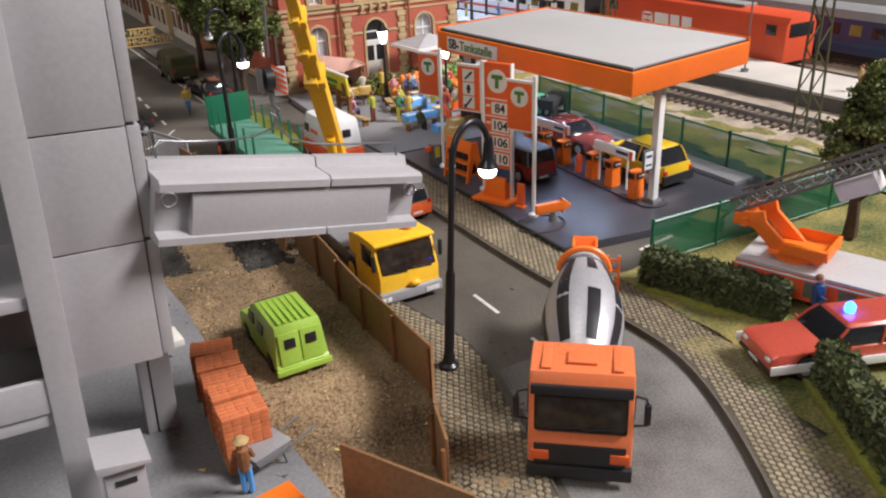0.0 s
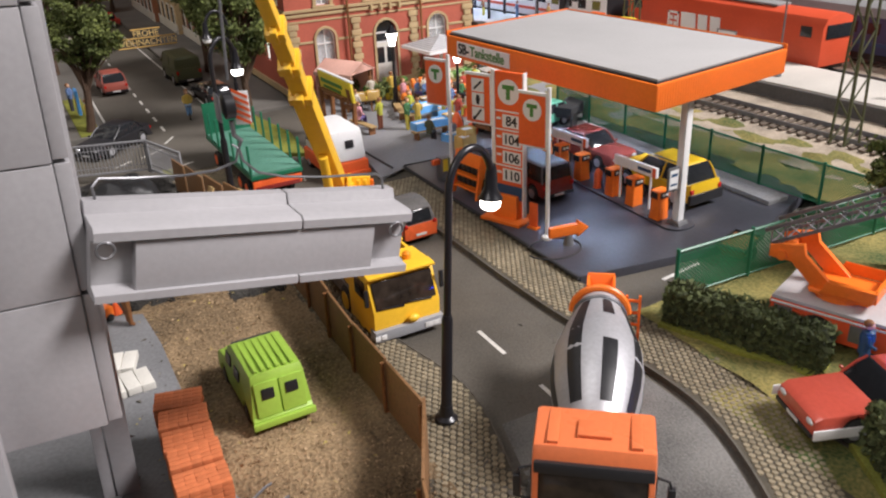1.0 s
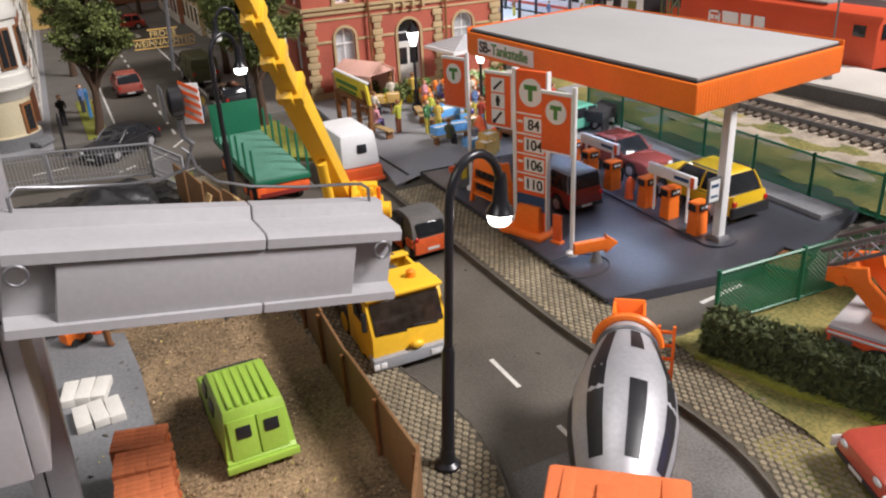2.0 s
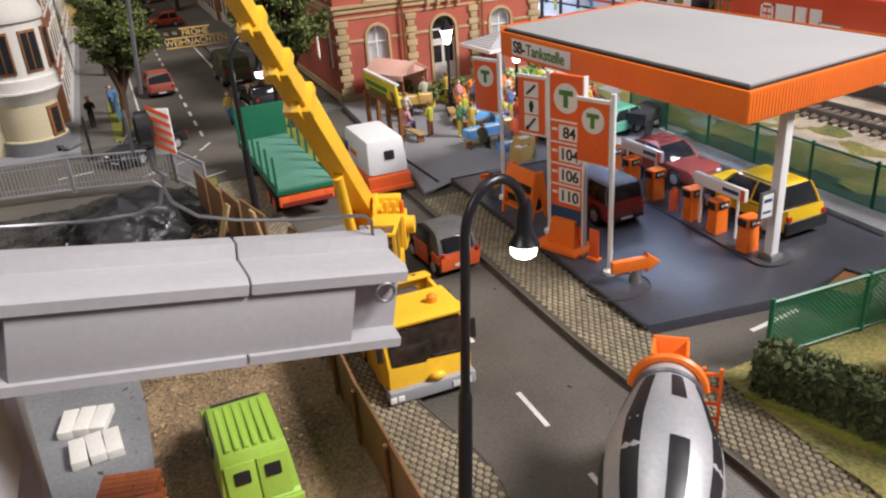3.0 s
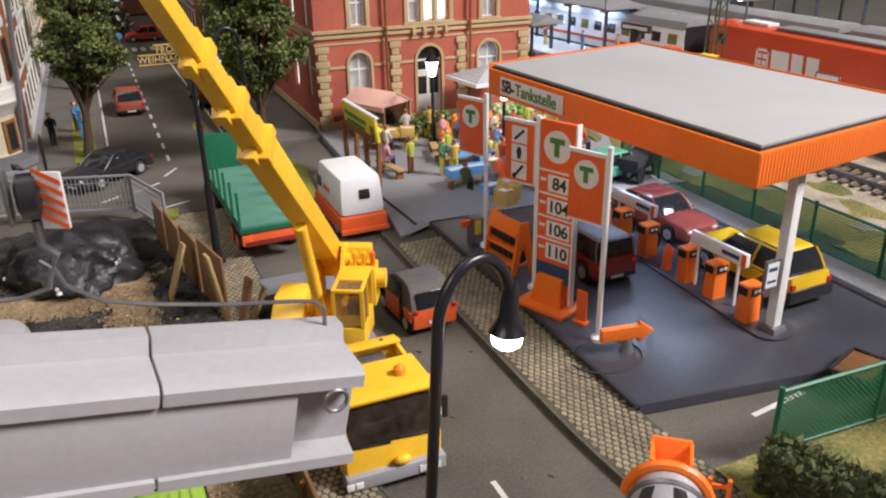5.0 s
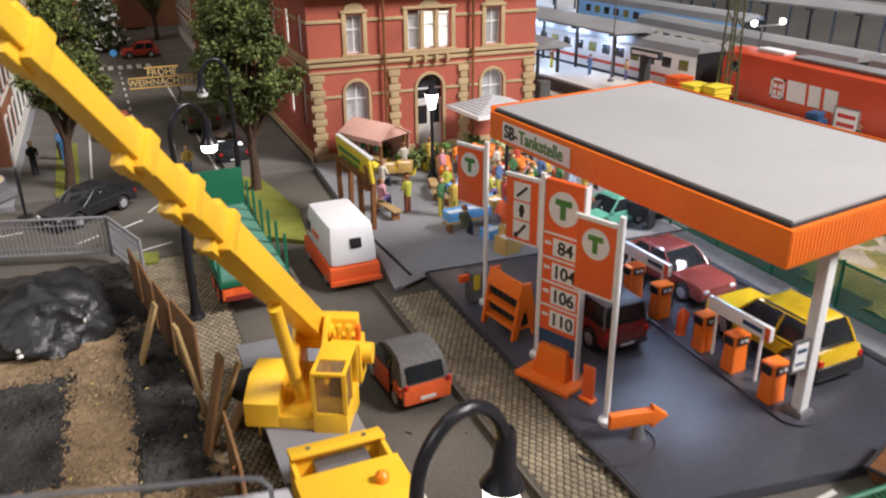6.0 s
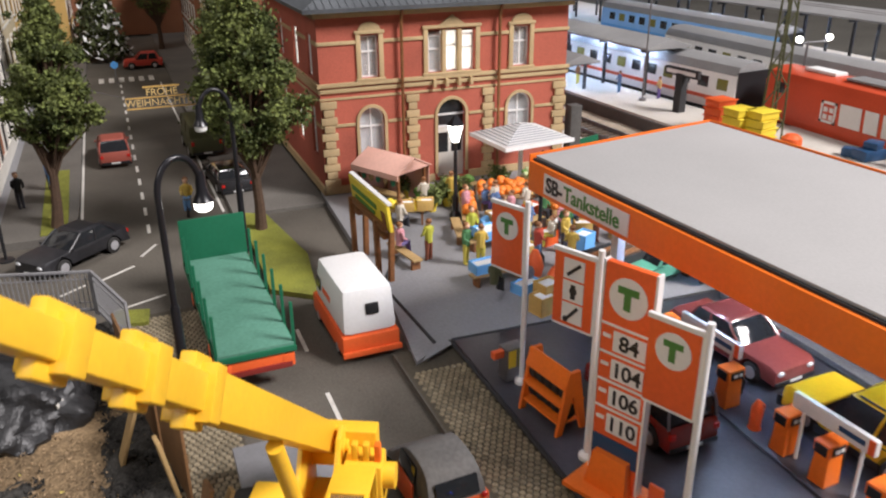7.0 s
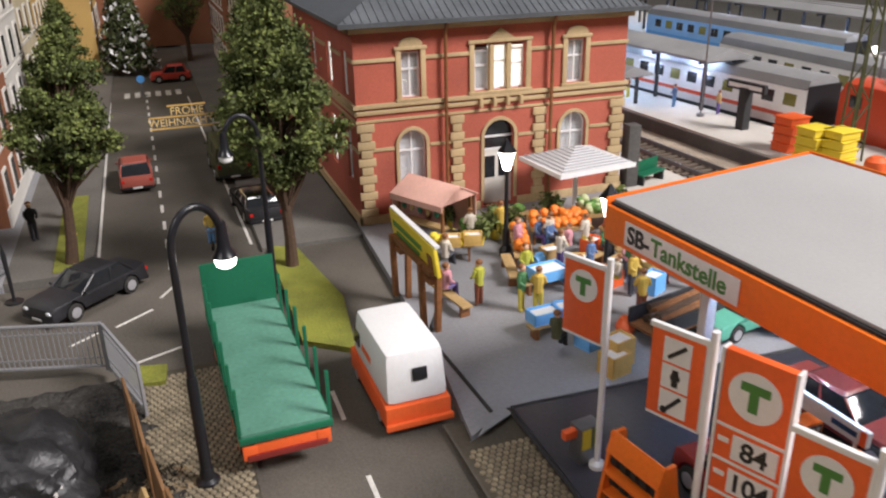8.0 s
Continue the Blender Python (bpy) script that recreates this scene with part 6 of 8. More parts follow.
# ---- building site clutter ----
BRK = mesh_of("brick", box(B(), -0.12, 0.12, -0.075, 0.075, 0.0, 0.13, 0.012), M_TILE)
for s, (x, y, rz, layers) in enumerate(((10.72, 27.9, -14, 11), (10.68, 27.05, -10, 11), (10.62, 26.15, -6, 11), (10.6, 25.25, -4, 12), (10.55, 24.3, -2, 12))):
    t = thing("brick_stack", x, y, 0.0, rz, "neat stack of orange-red bricks on the concrete", "bricks", "brick stacks")
    part("pallet", box(B(), -0.62, 0.62, -0.4, 0.4, 0.0, 0.08), M_WOODL, t, "thin wooden pallet")
    part("core", box(B(), -0.56, 0.56, -0.36, 0.36, 0.08, 0.08 + 0.135 * layers - 0.16), M_TILE, t)
    for k in range(layers):
        top = k == layers - 1
        for i in range(5):
            for j in range(5) if top else (0, 4):
                if not top and k % 2 and j == 4:
                    continue
                o = new("brick", BRK)
                o.parent = t
                o.matrix_basis = pose((-0.48 + 0.24 * i + random.uniform(-0.008, 0.008)) * CM, (-0.32 + 0.16 * j) * CM, (0.08 + 0.135 * k) * CM, 0, 0, random.uniform(-2, 2))


def figurine(x, y, z, rz, shirt, legs, seated=False, hat=None, lean=0, scale=1.0):
    """A painted model figure: one plain mesh."""
    bm = B()
    k = scale

    def mark(i, n0):
        bm.faces.ensure_lookup_table()
        for f in bm.faces[n0:]:
            f.material_index = i
    n = 0
    if seated:
        for s in (-0.09, 0.09):
            tube(bm, [(s, 0, 0.75), (s, -0.38, 0.78), (s, -0.42, 0.3), (s, -0.5, 0.26)], [0.11, 0.1, 0.08, 0.06], 7)
        b0 = 0.7
    else:
        for s in (-0.1, 0.1):
            tube(bm, [(s, -0.1, 0.03), (s, 0.0, 0.1), (s, 0.0, 0.5), (s * 0.8, 0, 0.95)], [0.06, 0.08, 0.09, 0.12], 7)
        b0 = 0.88
    mark(1, n)
    n = len(bm.faces)
    tube(bm, [(0, 0, b0), (0, 0, b0 + 0.2), (0, -0.02, b0 + 0.5), (0, -0.02, b0 + 0.68), (0, 0, b0 + 0.74)], [0.18, 0.17, 0.22, 0.18, 0.07], 9)
    for s in (-1, 1):
        tube(bm, [(s * 0.2, 0, b0 + 0.62), (s * 0.27, -0.05, b0 + 0.38), (s * 0.2, -0.24, b0 + 0.25)], [0.075, 0.065, 0.05], 6)
    mark(0, n)
    n = len(bm.faces)
    ball(bm, 0, -0.02, b0 + 0.88, 0.125, 0.135, 0.15, 2)
    mark(2, n)
    n = len(bm.faces)
    ball(bm, 0, 0.02, b0 + 0.94, 0.135, 0.14, 0.12, 2)
    if hat:
        tube(bm, [(0, 0, b0 + 0.96), (0, 0, b0 + 0.98), (0, 0, b0 + 1.1)], [0.24, 0.24, 0.1], 12)
    mark(3, n)
    bmesh.ops.scale(bm, vec=(k, k, k), verts=bm.verts)
    ob = solid("figurine", bm, [shirt, legs, M_SKIN, hat or M_WOOD], "small painted plastic figurine, " + ("seated" if seated else "standing"), "figurine", "model figurines", x=x, y=y, z=z, rz=rz)
    ob.rotation_euler[0] += radians(lean)
    return ob


figurine(10.15, 23.05, 0.0, 160, M_WOOD, M_BLUEP, hat=M_WOODL, scale=0.88)
figurine(10.4, 35.6, 0.0, 100, M_WOOD, M_WOOD, scale=1.1)
t = thing("wheelbarrow", 10.85, 23.75, 0.0, -70, "small grey metal wheelbarrow beside a figurine", "wheelbarrow")
part("tray", frustum(B(), -0.28, 0.28, -0.4, 0.4, 0.35, -0.42, 0.42, -0.6, 0.6, 0.75, 0.03), M_GALV, t, "grey tray")
for s in (-1, 1):
    part("handle", tube(B(), [(s * 0.1, -0.6, 0.25), (s * 0.28, 0.3, 0.4), (s * 0.34, 1.25, 0.62), (s * 0.34, 1.45, 0.62)], 0.035, 6), M_STEEL, t, "thin grey handle")
    part("leg", tube(B(), [(s * 0.28, 0.35, 0.42), (s * 0.26, 0.45, 0.0)], 0.03, 6), M_STEEL, t)
part("front_wheel", tube(B(), [(-0.05, -0.65, 0.2), (0.05, -0.65, 0.2)], 0.2, 14), M_RUBBER, t)
for x, y, rz in ((9.7, 32.95, -12), (9.95, 31.65, 4)):
    t = thing("paving_stack", x, y, 0.0, rz, "small stack of whitish stone slabs on the concrete", "slabs", "stone slab stacks")
    for k in range(3):
        part("slab", obox(B(), -0.55 + 0.42 * k, 0, 0.12 + 0.02 * (k % 2), 0.4, 1.05, 0.24, rz=random.uniform(-4, 4), bev=0.02), M_PALE, t)
bm = frustum(B(), -0.9, 0.9, -0.9, 0.9, 0.0, -1.2, 1.2, -1.1, 1.1, 0.95, 0.05)
solid("site_skip", bm, M_ORANGE, "orange plastic rubble skip", "skip", x=9.9, y=20.6, z=0.0, rz=10)
t = thing("compactor", 9.55, 36.4, 0.0, 30, "small orange site machine with a red cap", "machine")
part("body", box(B(), -0.5, 0.4, -0.25, 0.25, 0.12, 0.5, 0.06), M_ORANGE, t)
part("cap", tube(B(), [(0.65, 0, 0.0), (0.65, 0, 0.5)], [0.2, 0.03], 10), M_SIGNO, t)
for s in (-0.25, 0.2):
    part("roller", tube(B(), [(s, -0.3, 0.13), (s, 0.3, 0.13)], 0.13, 12), M_RUBBER, t)
bm = tube(B(), [(0, 0, 0), (0, 0, 1.1), (0, 0, 1.3), (0, 0, 1.4)], [1.0, 1.0, 0.9, 0.4], 28)
solid("storage_drum", bm, M_GREY, "grey round plastic drum on the site", "drum", x=9.3, y=39.3, z=0.0)
solid("cream_crate", box(B(), -0.6, 0.6, -0.45, 0.45, 0.0, 1.3, 0.04), M_CREAM, "cream plastic crate behind the drum", "crate", x=8.3, y=41.5, z=0.0, rz=12)

# rock heap under a grey cover
bm = B()
bmesh.ops.create_icosphere(bm, subdivisions=5, radius=1.0)
for v in bm.verts:
    n = v.co.copy()
    f = 1 + 0.22 * noise.noise(n * 1.6) + 0.1 * noise.noise(n * 4.1) + 0.05 * noise.noise(n * 9.0)
    v.co = Vector((n.x * 2.4 * f, n.y * 2.7 * f, max(-0.2, n.z * 1.75 * f)))
solid("black_rock", bm, M_COAL, "one large shiny black rock with pale flecks", "rock", x=11.5, y=46.6, z=-0.1, rz=20)
bm = B()
rng = np.random.default_rng(4)
for k in range(26):
    a, r = rng.uniform(0, 6.28), rng.uniform(0.5, 2.6)
    obox(bm, 11.6 + r * math.cos(a), 45.6 + r * math.sin(a) * 0.9, 0.35 + 0.5 * max(0, 2.0 - r), 0.16, 0.12, 0.1, *(rng.uniform(0, 90, 3)))
tagged(solid("rock_rubble", bm, M_PALE, "scattered pale rubble flecks", "rubble"), kind="stuff")


def barrier(x0, y0, x1, y1, h=1.75):
    l = math.hypot(x1 - x0, y1 - y0)
    t = thing("site_barrier", (x0 + x1) / 2, (y0 + y1) / 2, 0.0, math.degrees(math.atan2(y1 - y0, x1 - x0)), "grey steel mesh barrier panel around the pit", "barrier", "mesh barriers")
    for x in (-l / 2, l / 2):
        part("post", box(B(), x - 0.06, x + 0.06, -0.05, 0.05, 0.0, h + 0.06, 0.02), M_GALV, t)
    for z in (0.2, h):
        part("rail", box(B(), -l / 2, l / 2, -0.05, 0.05, z - 0.05, z + 0.05, 0.02), M_GALV, t)
    for z in (0.5, h - 0.3):
        part("wire", box(B(), -l / 2, l / 2, -0.02, 0.02, z - 0.018, z + 0.018), M_GALV, t)
    n = int(l / 0.17)
    me = mesh_of("bar", box(B(), -0.018, 0.018, -0.015, 0.015, 0.25, h - 0.05), M_GALV)
    for k in range(1, n):
        o = new("bar", me)
        o.parent = t
        o.matrix_basis = pose((-l / 2 + l * k / n) * CM, 0, 0)
    return t


barrier(4.6, 53.9, 9.2, 53.2)
barrier(9.3, 53.15, 13.85, 51.85)
barrier(13.95, 51.7, 15.0, 48.6)


# ---- green mesh fences ----
def mesh_fence(pts, h, z=0.0, pitch=0.15):
    t = thing("mesh_fence", 0, 0, z, 0, "dark green wire mesh fence with thin posts", "fence", "green mesh fences")
    verts, faces = [], []

    def bar(a, b, w, nrm):
        d = (b - a).normalized()
        s = d.cross(nrm) * w
        for q in (nrm * 0.012, nrm * -0.012):
            k = len(verts)
            verts.extend([tuple(a - s + q), tuple(a + s + q), tuple(b + s + q), tuple(b - s + q)])
            faces.append((k, k + 1, k + 2, k + 3))
    for (xa, ya), (xb, yb) in zip(pts, pts[1:]):
        l = math.hypot(xb - xa, yb - ya)
        d, nrm = Vector(((xb - xa) / l, (yb - ya) / l, 0)), Vector((-(yb - ya) / l, (xb - xa) / l, 0))
        n = max(1, round(l / 3.4))
        for k in range(n + 1):
            p = Vector((xa, ya, 0)) + d * (l * k / n)
            part("post", tube(B(), [tuple(p), tuple(p + Vector((0, 0, h + 0.12)))], 0.07, 8), M_GREEN, t, "green post")
        part("top_rail", tube(B(), [(xa, ya, h), (xb, yb, h)], 0.06, 6), M_GREEN, t)
        part("bottom_rail", tube(B(), [(xa, ya, 0.08), (xb, yb, 0.08)], 0.04, 6), M_GREEN, t)
        m = int((l + h) / pitch)
        for k in range(m):
            s0 = k * pitch - h
            for sg in (1, -1):
                a0, a1 = s0, s0 + h
                z0, z1 = (0.08, h) if sg > 0 else (h, 0.08)
                u0, u1 = 0.0, 1.0
                if a0 < 0:
                    u0 = -a0 / h
                if a1 > l:
                    u1 = (l - a0) / h
                if u1 <= u0:
                    continue
                p0 = Vector((xa, ya, z0 + (z1 - z0) * u0)) + d * (a0 + h * u0)
                p1 = Vector((xa, ya, z0 + (z1 - z0) * u1)) + d * (a0 + h * u1)
                bar(p0, p1, 0.014, nrm)
    ob = raw("wire_mesh", verts, faces, M_MESHG)
    ob.parent = t
    tagged(ob, "fine green diagonal wire mesh", kind="stuff")
    return t


mesh_fence([(27.2, 27.05), (34.0, 26.9), (44.0, 26.7)], 1.8)
mesh_fence([(37.6, 48.5), (37.8, 33.0), (38.3, 26.9)], 1.8, 0.05)
solid("edge_kerb", box(B(), 36.2, 37.4, 31.0, 44.0, 0.0, 0.26, 0.03), M_CONC, "grey raised edge behind the pumps", "kerb", kind="structure")
t = thing("handcart", 31.9, 28.6, -0.3, 20, "small brown handcart with a dark rim", "handcart")
part("tray", frustum(B(), -0.6, 0.6, -0.4, 0.4, 0.25, -0.8, 0.8, -0.55, 0.55, 0.7, 0.04), M_WOOD, t)
part("rim", tube(B(), [(-0.8, -0.55, 0.72), (0.8, -0.55, 0.72), (0.8, 0.55, 0.72), (-0.8, 0.55, 0.72), (-0.8, -0.55, 0.72)], 0.07, 6), M_BLACK, t)
for s in (-0.5, 0.5):
    part("wheel", tube(B(), [(0.2, s - 0.05, 0.25), (0.2, s + 0.05, 0.25)], 0.25, 14), M_RUBBER, t)


# ---- market ----
GATE = thing("market_gate", 24.7, 52.0, 0.0, 3, "brown wooden market gate with a yellow sign", "gate")
for y in (-1.5, 1.5):
    for u in (-0.3, 0.3):
        part("leg", obox(B(), -u * 0.6, y + u, 1.25, 0.2, 0.26, 2.55, rx=-u * 14, bev=0.02), M_WOOD, GATE, "brown wooden leg")
    part("cross_tie", box(B(), -0.14, 0.14, y - 0.32, y + 0.32, 1.9, 2.12, 0.02), M_WOOD, GATE)
part("beam", box(B(), -0.2, 0.2, -1.95, 1.95, 2.3, 2.52, 0.03), M_WOOD, GATE)
sg = part("sign", obox(B(), 0.0, 0, 2.9, 0.14, 4.5, 1.15, ry=-8, bev=0.03), M_YSIGN, GATE, "yellow sign board with printed bars")
part("print_bar", obox(B(), -0.085, 0.45, 3.0, 0.06, 2.9, 0.22, ry=-8), M_TXTG, sg, "green print bar")
part("print_bar", obox(B(), -0.055, 0.45, 2.66, 0.06, 2.3, 0.14, ry=-8), M_TXTG, sg, "green print bar")
part("print_dot", obox(B(), -0.06, -1.75, 2.8, 0.06, 0.42, 0.5, ry=-8), M_WOOD, sg)
part("sign_edge", obox(B(), 0.0, 0, 3.5, 0.18, 4.56, 0.08, ry=-8), M_WHITE, sg, "white top edge")

t = thing("market_stall", 27.9, 58.9, 0.02, -62, "market stall with a pale pink gabled awning", "market stall")
for x in (-1.35, 1.35):
    for y in (-0.95, 0.95):
        part("post", box(B(), x - 0.06, x + 0.06, y - 0.06, y + 0.06, 0, 2.1), M_WOOD, t)
for s in (-1, 1):
    part("awning", obox(B(), 0, s * 0.62, 2.42, 3.2, 1.4, 0.06, rx=-s * 27, bev=0.015), M_PINK, t, "pale pink cloth awning")
part("valance", box(B(), -1.6, 1.6, -1.27, -1.21, 1.85, 2.12), M_PINK, t)
part("end_cloth", prism(B(), [(-1.2, 2.1), (1.2, 2.1), (0, 2.72)], 1.5, 1.54, "x"), M_PINK, t)
part("end_cloth", box(B(), -1.58, -1.54, -1.15, 1.15, 0.2, 2.1), M_PINK, t)
part("back_cloth", box(B(), -1.56, 1.5, 1.14, 1.18, 0.1, 2.1), M_PINK, t, "pale pink back cloth")
part("counter", box(B(), -1.3, 1.3, -0.9, -0.4, 0.8, 0.92, 0.02), M_WOODL, t)
for k in range(5):
    part("hanging_ware", ball(B(), -1.1 + 0.5 * k, -0.85, 1.55, 0.14, 0.12, 0.22, 1), M_WOODL if k % 2 else M_GREEN, t)

t = thing("market_umbrella", 35.2, 59.0, 0.02, 6, "square white market umbrella with grey stripes", "umbrella")
part("pole", tube(B(), [(0, 0, 0), (0, 0, 3.4)], 0.12, 10), M_WHITE, t)
bm = B()
ap = bm.verts.new((0, 0, 3.5))
cs = [bm.verts.new((a * 2.1, b * 1.8, 2.8)) for a, b in ((-1, -1), (1, -1), (1, 1), (-1, 1))]
for k in range(4):
    bm.faces.new((cs[k], cs[(k + 1) % 4], ap))
bmesh.ops.solidify(bm, geom=bm.faces[:], thickness=0.04)
cn = part("canopy", bm, M_CLOTH, t, "white cloth canopy")
part("canopy_rim", box(B(), -2.12, 2.12, -1.82, -1.78, 2.62, 2.83), M_CLOTH, cn)
part("canopy_rim", box(B(), -2.12, -2.08, -1.82, 1.82, 2.62, 2.83), M_CLOTH, cn)
for k in range(9):
    u = 0.1 + 0.1 * k
    for a, b in (((-2.1, -1.8), (2.1, -1.8)), ((-2.1, 1.8), (-2.1, -1.8))):
        p, q = [Vector((a[0] * u, a[1] * u, 3.5 - 0.7 * u + 0.03)), Vector((b[0] * u, b[1] * u, 3.5 - 0.7 * u + 0.03))]
        part("stripe", tube(B(), [tuple(p), tuple(q)], 0.028, 5), M_STRIPE, cn, "grey stripe")

M_ORNG = mat("pumpkin_orange", (0.75, 0.2, 0.02), 0.5, 0.15, rnd=0.15)
M_VEG = mat("cabbage_green", (0.12, 0.26, 0.05), 0.7, 0.3, 1.5, 9, rnd=0.3)
M_PALEG = mat("pale_green", (0.5, 0.55, 0.3), 0.7, 0.2)
M_CARD = mat("box_card", (0.62, 0.4, 0.12), 0.8, 0.1)
BALL = {m: mesh_of("ware", ball(B(), 0, 0, 0, 0.23, 0.23, 0.19, 2), m) for m in (M_ORNG, M_VEG, M_PALEG, M_BLUEP, M_YSIGN)}


def stand(x, y, rz, w, d, h, ware, n, seed, label, extra=None):
    rng = np.random.default_rng(seed)
    t = thing("market_table", x, y, 0.02, rz, label, "market table", "market tables")
    part("tabletop", box(B(), -w, w, -d, d, h - 0.08, h, 0.015), M_WOODL, t)
    part("front_lip", box(B(), -w, w, -d - 0.03, -d, h - 0.08, h + 0.1), M_WOODL, t)
    for a in (-1, 1):
        for b in (-1, 1):
            part("leg", box(B(), a * w * 0.85 - 0.05, a * w * 0.85 + 0.05, b * d * 0.8 - 0.05, b * d * 0.8 + 0.05, 0, h - 0.08), M_WOOD, t)
    for k in range(n):
        o = new("ware", BALL[ware if (extra is None or k % 3) else extra])
        o.parent = t
        s = rng.uniform(0.75, 1.15)
        o.matrix_basis = pose(rng.uniform(-w + 0.15, w - 0.15) * CM, rng.uniform(-d + 0.12, d - 0.12) * CM, (h + 0.12 + rng.uniform(0, 0.16)) * CM, *rng.uniform(0, 60, 3)) @ Matrix.Diagonal((s, s, s, 1))
    return t


stand(33.1, 56.6, -20, 1.4, 1.05, 0.8, M_ORNG, 40, 1, "wooden market table heaped with orange pumpkins")
stand(35.9, 57.2, -12, 1.25, 0.95, 0.85, M_VEG, 44, 2, "wooden market table heaped with green cabbages", M_PALEG)
stand(30.6, 55.4, 70, 1.6, 0.38, 0.6, M_ORNG, 22, 3, "low wooden trough with orange fruit")
stand(29.3, 58.0, 60, 0.9, 0.4, 0.6, M_VEG, 16, 4, "low wooden table with green vegetables")
stand(31.6, 58.6, 20, 0.8, 0.4, 0.7, M_VEG, 12, 5, "wooden table with leafy potted greens")
stand(27.7, 56.2, -20, 0.9, 0.4, 0.75, M_YSIGN, 10, 6, "wooden table with yellow goods")
stand(34.6, 54.0, 75, 1.5, 0.45, 0.7, M_ORNG, 16, 7, "wooden bench table with orange goods")
stand(36.9, 53.0, 80, 1.4, 0.45, 0.7, M_YSIGN, 16, 8, "wooden bench table with yellow goods")
t0 = thing("bench", 26.1, 51.9, 0.02, 100, "narrow brown wooden bench in the market", "bench", "market benches")
part("seat", box(B(), -1.2, 1.2, -0.22, 0.22, 0.42, 0.5, 0.015), M_WOODL, t0)
for s in (-0.95, 0.95):
    part("leg_frame", box(B(), s - 0.06, s + 0.06, -0.2, 0.2, 0, 0.42), M_WOOD, t0)
for x, y, rz in ((29.3, 53.6, 75), (28.9, 48.6, 5), (30.2, 51.9, 5), (32.4, 53.0, 20)):
    at(t0, x, y, 0.02, rz)


def crate(x, y, z, rz, m, w=0.55, d=0.35, h=0.42, label="blue plastic market crate"):
    t = thing("crate", x, y, z, rz, label, "crate", "market crates")
    part("base", box(B(), -w, w, -d, d, 0, 0.05), m, t)
    for a in ((-w, w, -d, -d + 0.05), (-w, w, d - 0.05, d), (-w, -w + 0.05, -d, d), (w - 0.05, w, -d, d)):
        part("side", box(B(), *a, 0.05, h, 0.01), m, t)
    part("filling", box(B(), -w + 0.06, w - 0.06, -d + 0.06, d - 0.06, h - 0.15, h - 0.08, 0.02), M_WHITE, t, "pale contents")
    return t


M_TRAY = mat("sky_blue_tray", (0.16, 0.45, 0.85), 0.4, 0.1)
crate(28.4, 48.75, 0.53, 5, M_TRAY)
crate(29.5, 48.85, 0.53, -5, M_TRAY)
crate(30.2, 52.0, 0.53, 8, M_TRAY, 0.7, 0.5)
crate(29.6, 47.4, 0.02, 20, M_TRAY)
figurine(28.1, 47.2, 0.0, 120, M_OLIVE, M_DARK, True)
for x, y, h in ((29.35, 45.55, 0.75), (29.75, 46.0, 1.0)):
    crate(x, y, 0.02, 15, M_CARD if h > 0.7 else M_WOODL, 0.42, 0.36, h, "pale wooden market box")
crate(27.6, 55.9, 0.78, -20, M_CARD, 0.4, 0.3, 0.45, "pale wooden market box")
crate(28.5, 55.7, 0.78, -20, M_CARD, 0.4, 0.3, 0.5, "pale wooden market box")
t = thing("log_wagon", 33.0, 47.1, 0.02, 12, "dark wooden farm wagon loaded with logs", "wagon")
part("floor", box(B(), -1.9, 1.9, -0.7, 0.7, 0.5, 0.6), M_WOOD, t)
for s in (-0.7, 0.7):
    part("side_board", box(B(), -1.9, 1.9, s - 0.05, s + 0.05, 0.6, 1.15, 0.02), M_DARK, t, "dark side board")
for k in range(9):
    part("log", tube(B(), [(-1.5 + random.uniform(-0.3, 0.3), -0.45 + 0.11 * k, 0.85 + 0.12 * (k % 3)), (1.4, -0.5 + 0.12 * k, 0.9 + 0.12 * ((k + 1) % 3))], 0.12, 8), M_WOOD if k % 2 else M_BARK, t, "brown log")
for x in (-1.2, 1.2):
    for s in (-0.75, 0.75):
        part("wheel", tube(B(), [(x, s - 0.06, 0.4), (x, s + 0.06, 0.4)], 0.4, 16), M_BLACK, t)
t = thing("timber_cart", 36.9, 46.2, 0.02, 30, "dark grey wooden cart by the green fence", "cart")
part("bed", box(B(), -1.3, 1.3, -0.6, 0.6, 0.6, 1.2, 0.04), M_DARK, t)
for x in (-0.9, 0.9):
    for s in (-0.6, 0.6):
        part("wheel", tube(B(), [(x, s - 0.06, 0.42), (x, s + 0.06, 0.42)], 0.42, 16), M_BLACK, t)
car("small_car", "small mint green car behind the market", 35.1, 46.6, 0.02, 100, 3.6, 1.7, 1.4, mat("mint", (0.12, 0.4, 0.28), 0.4, 0.1), 0.6, 0.56, 0.62)
t = thing("kettle_barrel", 29.9, 47.9, 0.02, 0, "grey round barrel beside the trays", "barrel")
part("body", tube(B(), [(0, 0, 0), (0, 0, 0.2), (0, 0, 0.6), (0, 0, 0.75)], [0.22, 0.27, 0.27, 0.2], 16), M_STEEL, t)

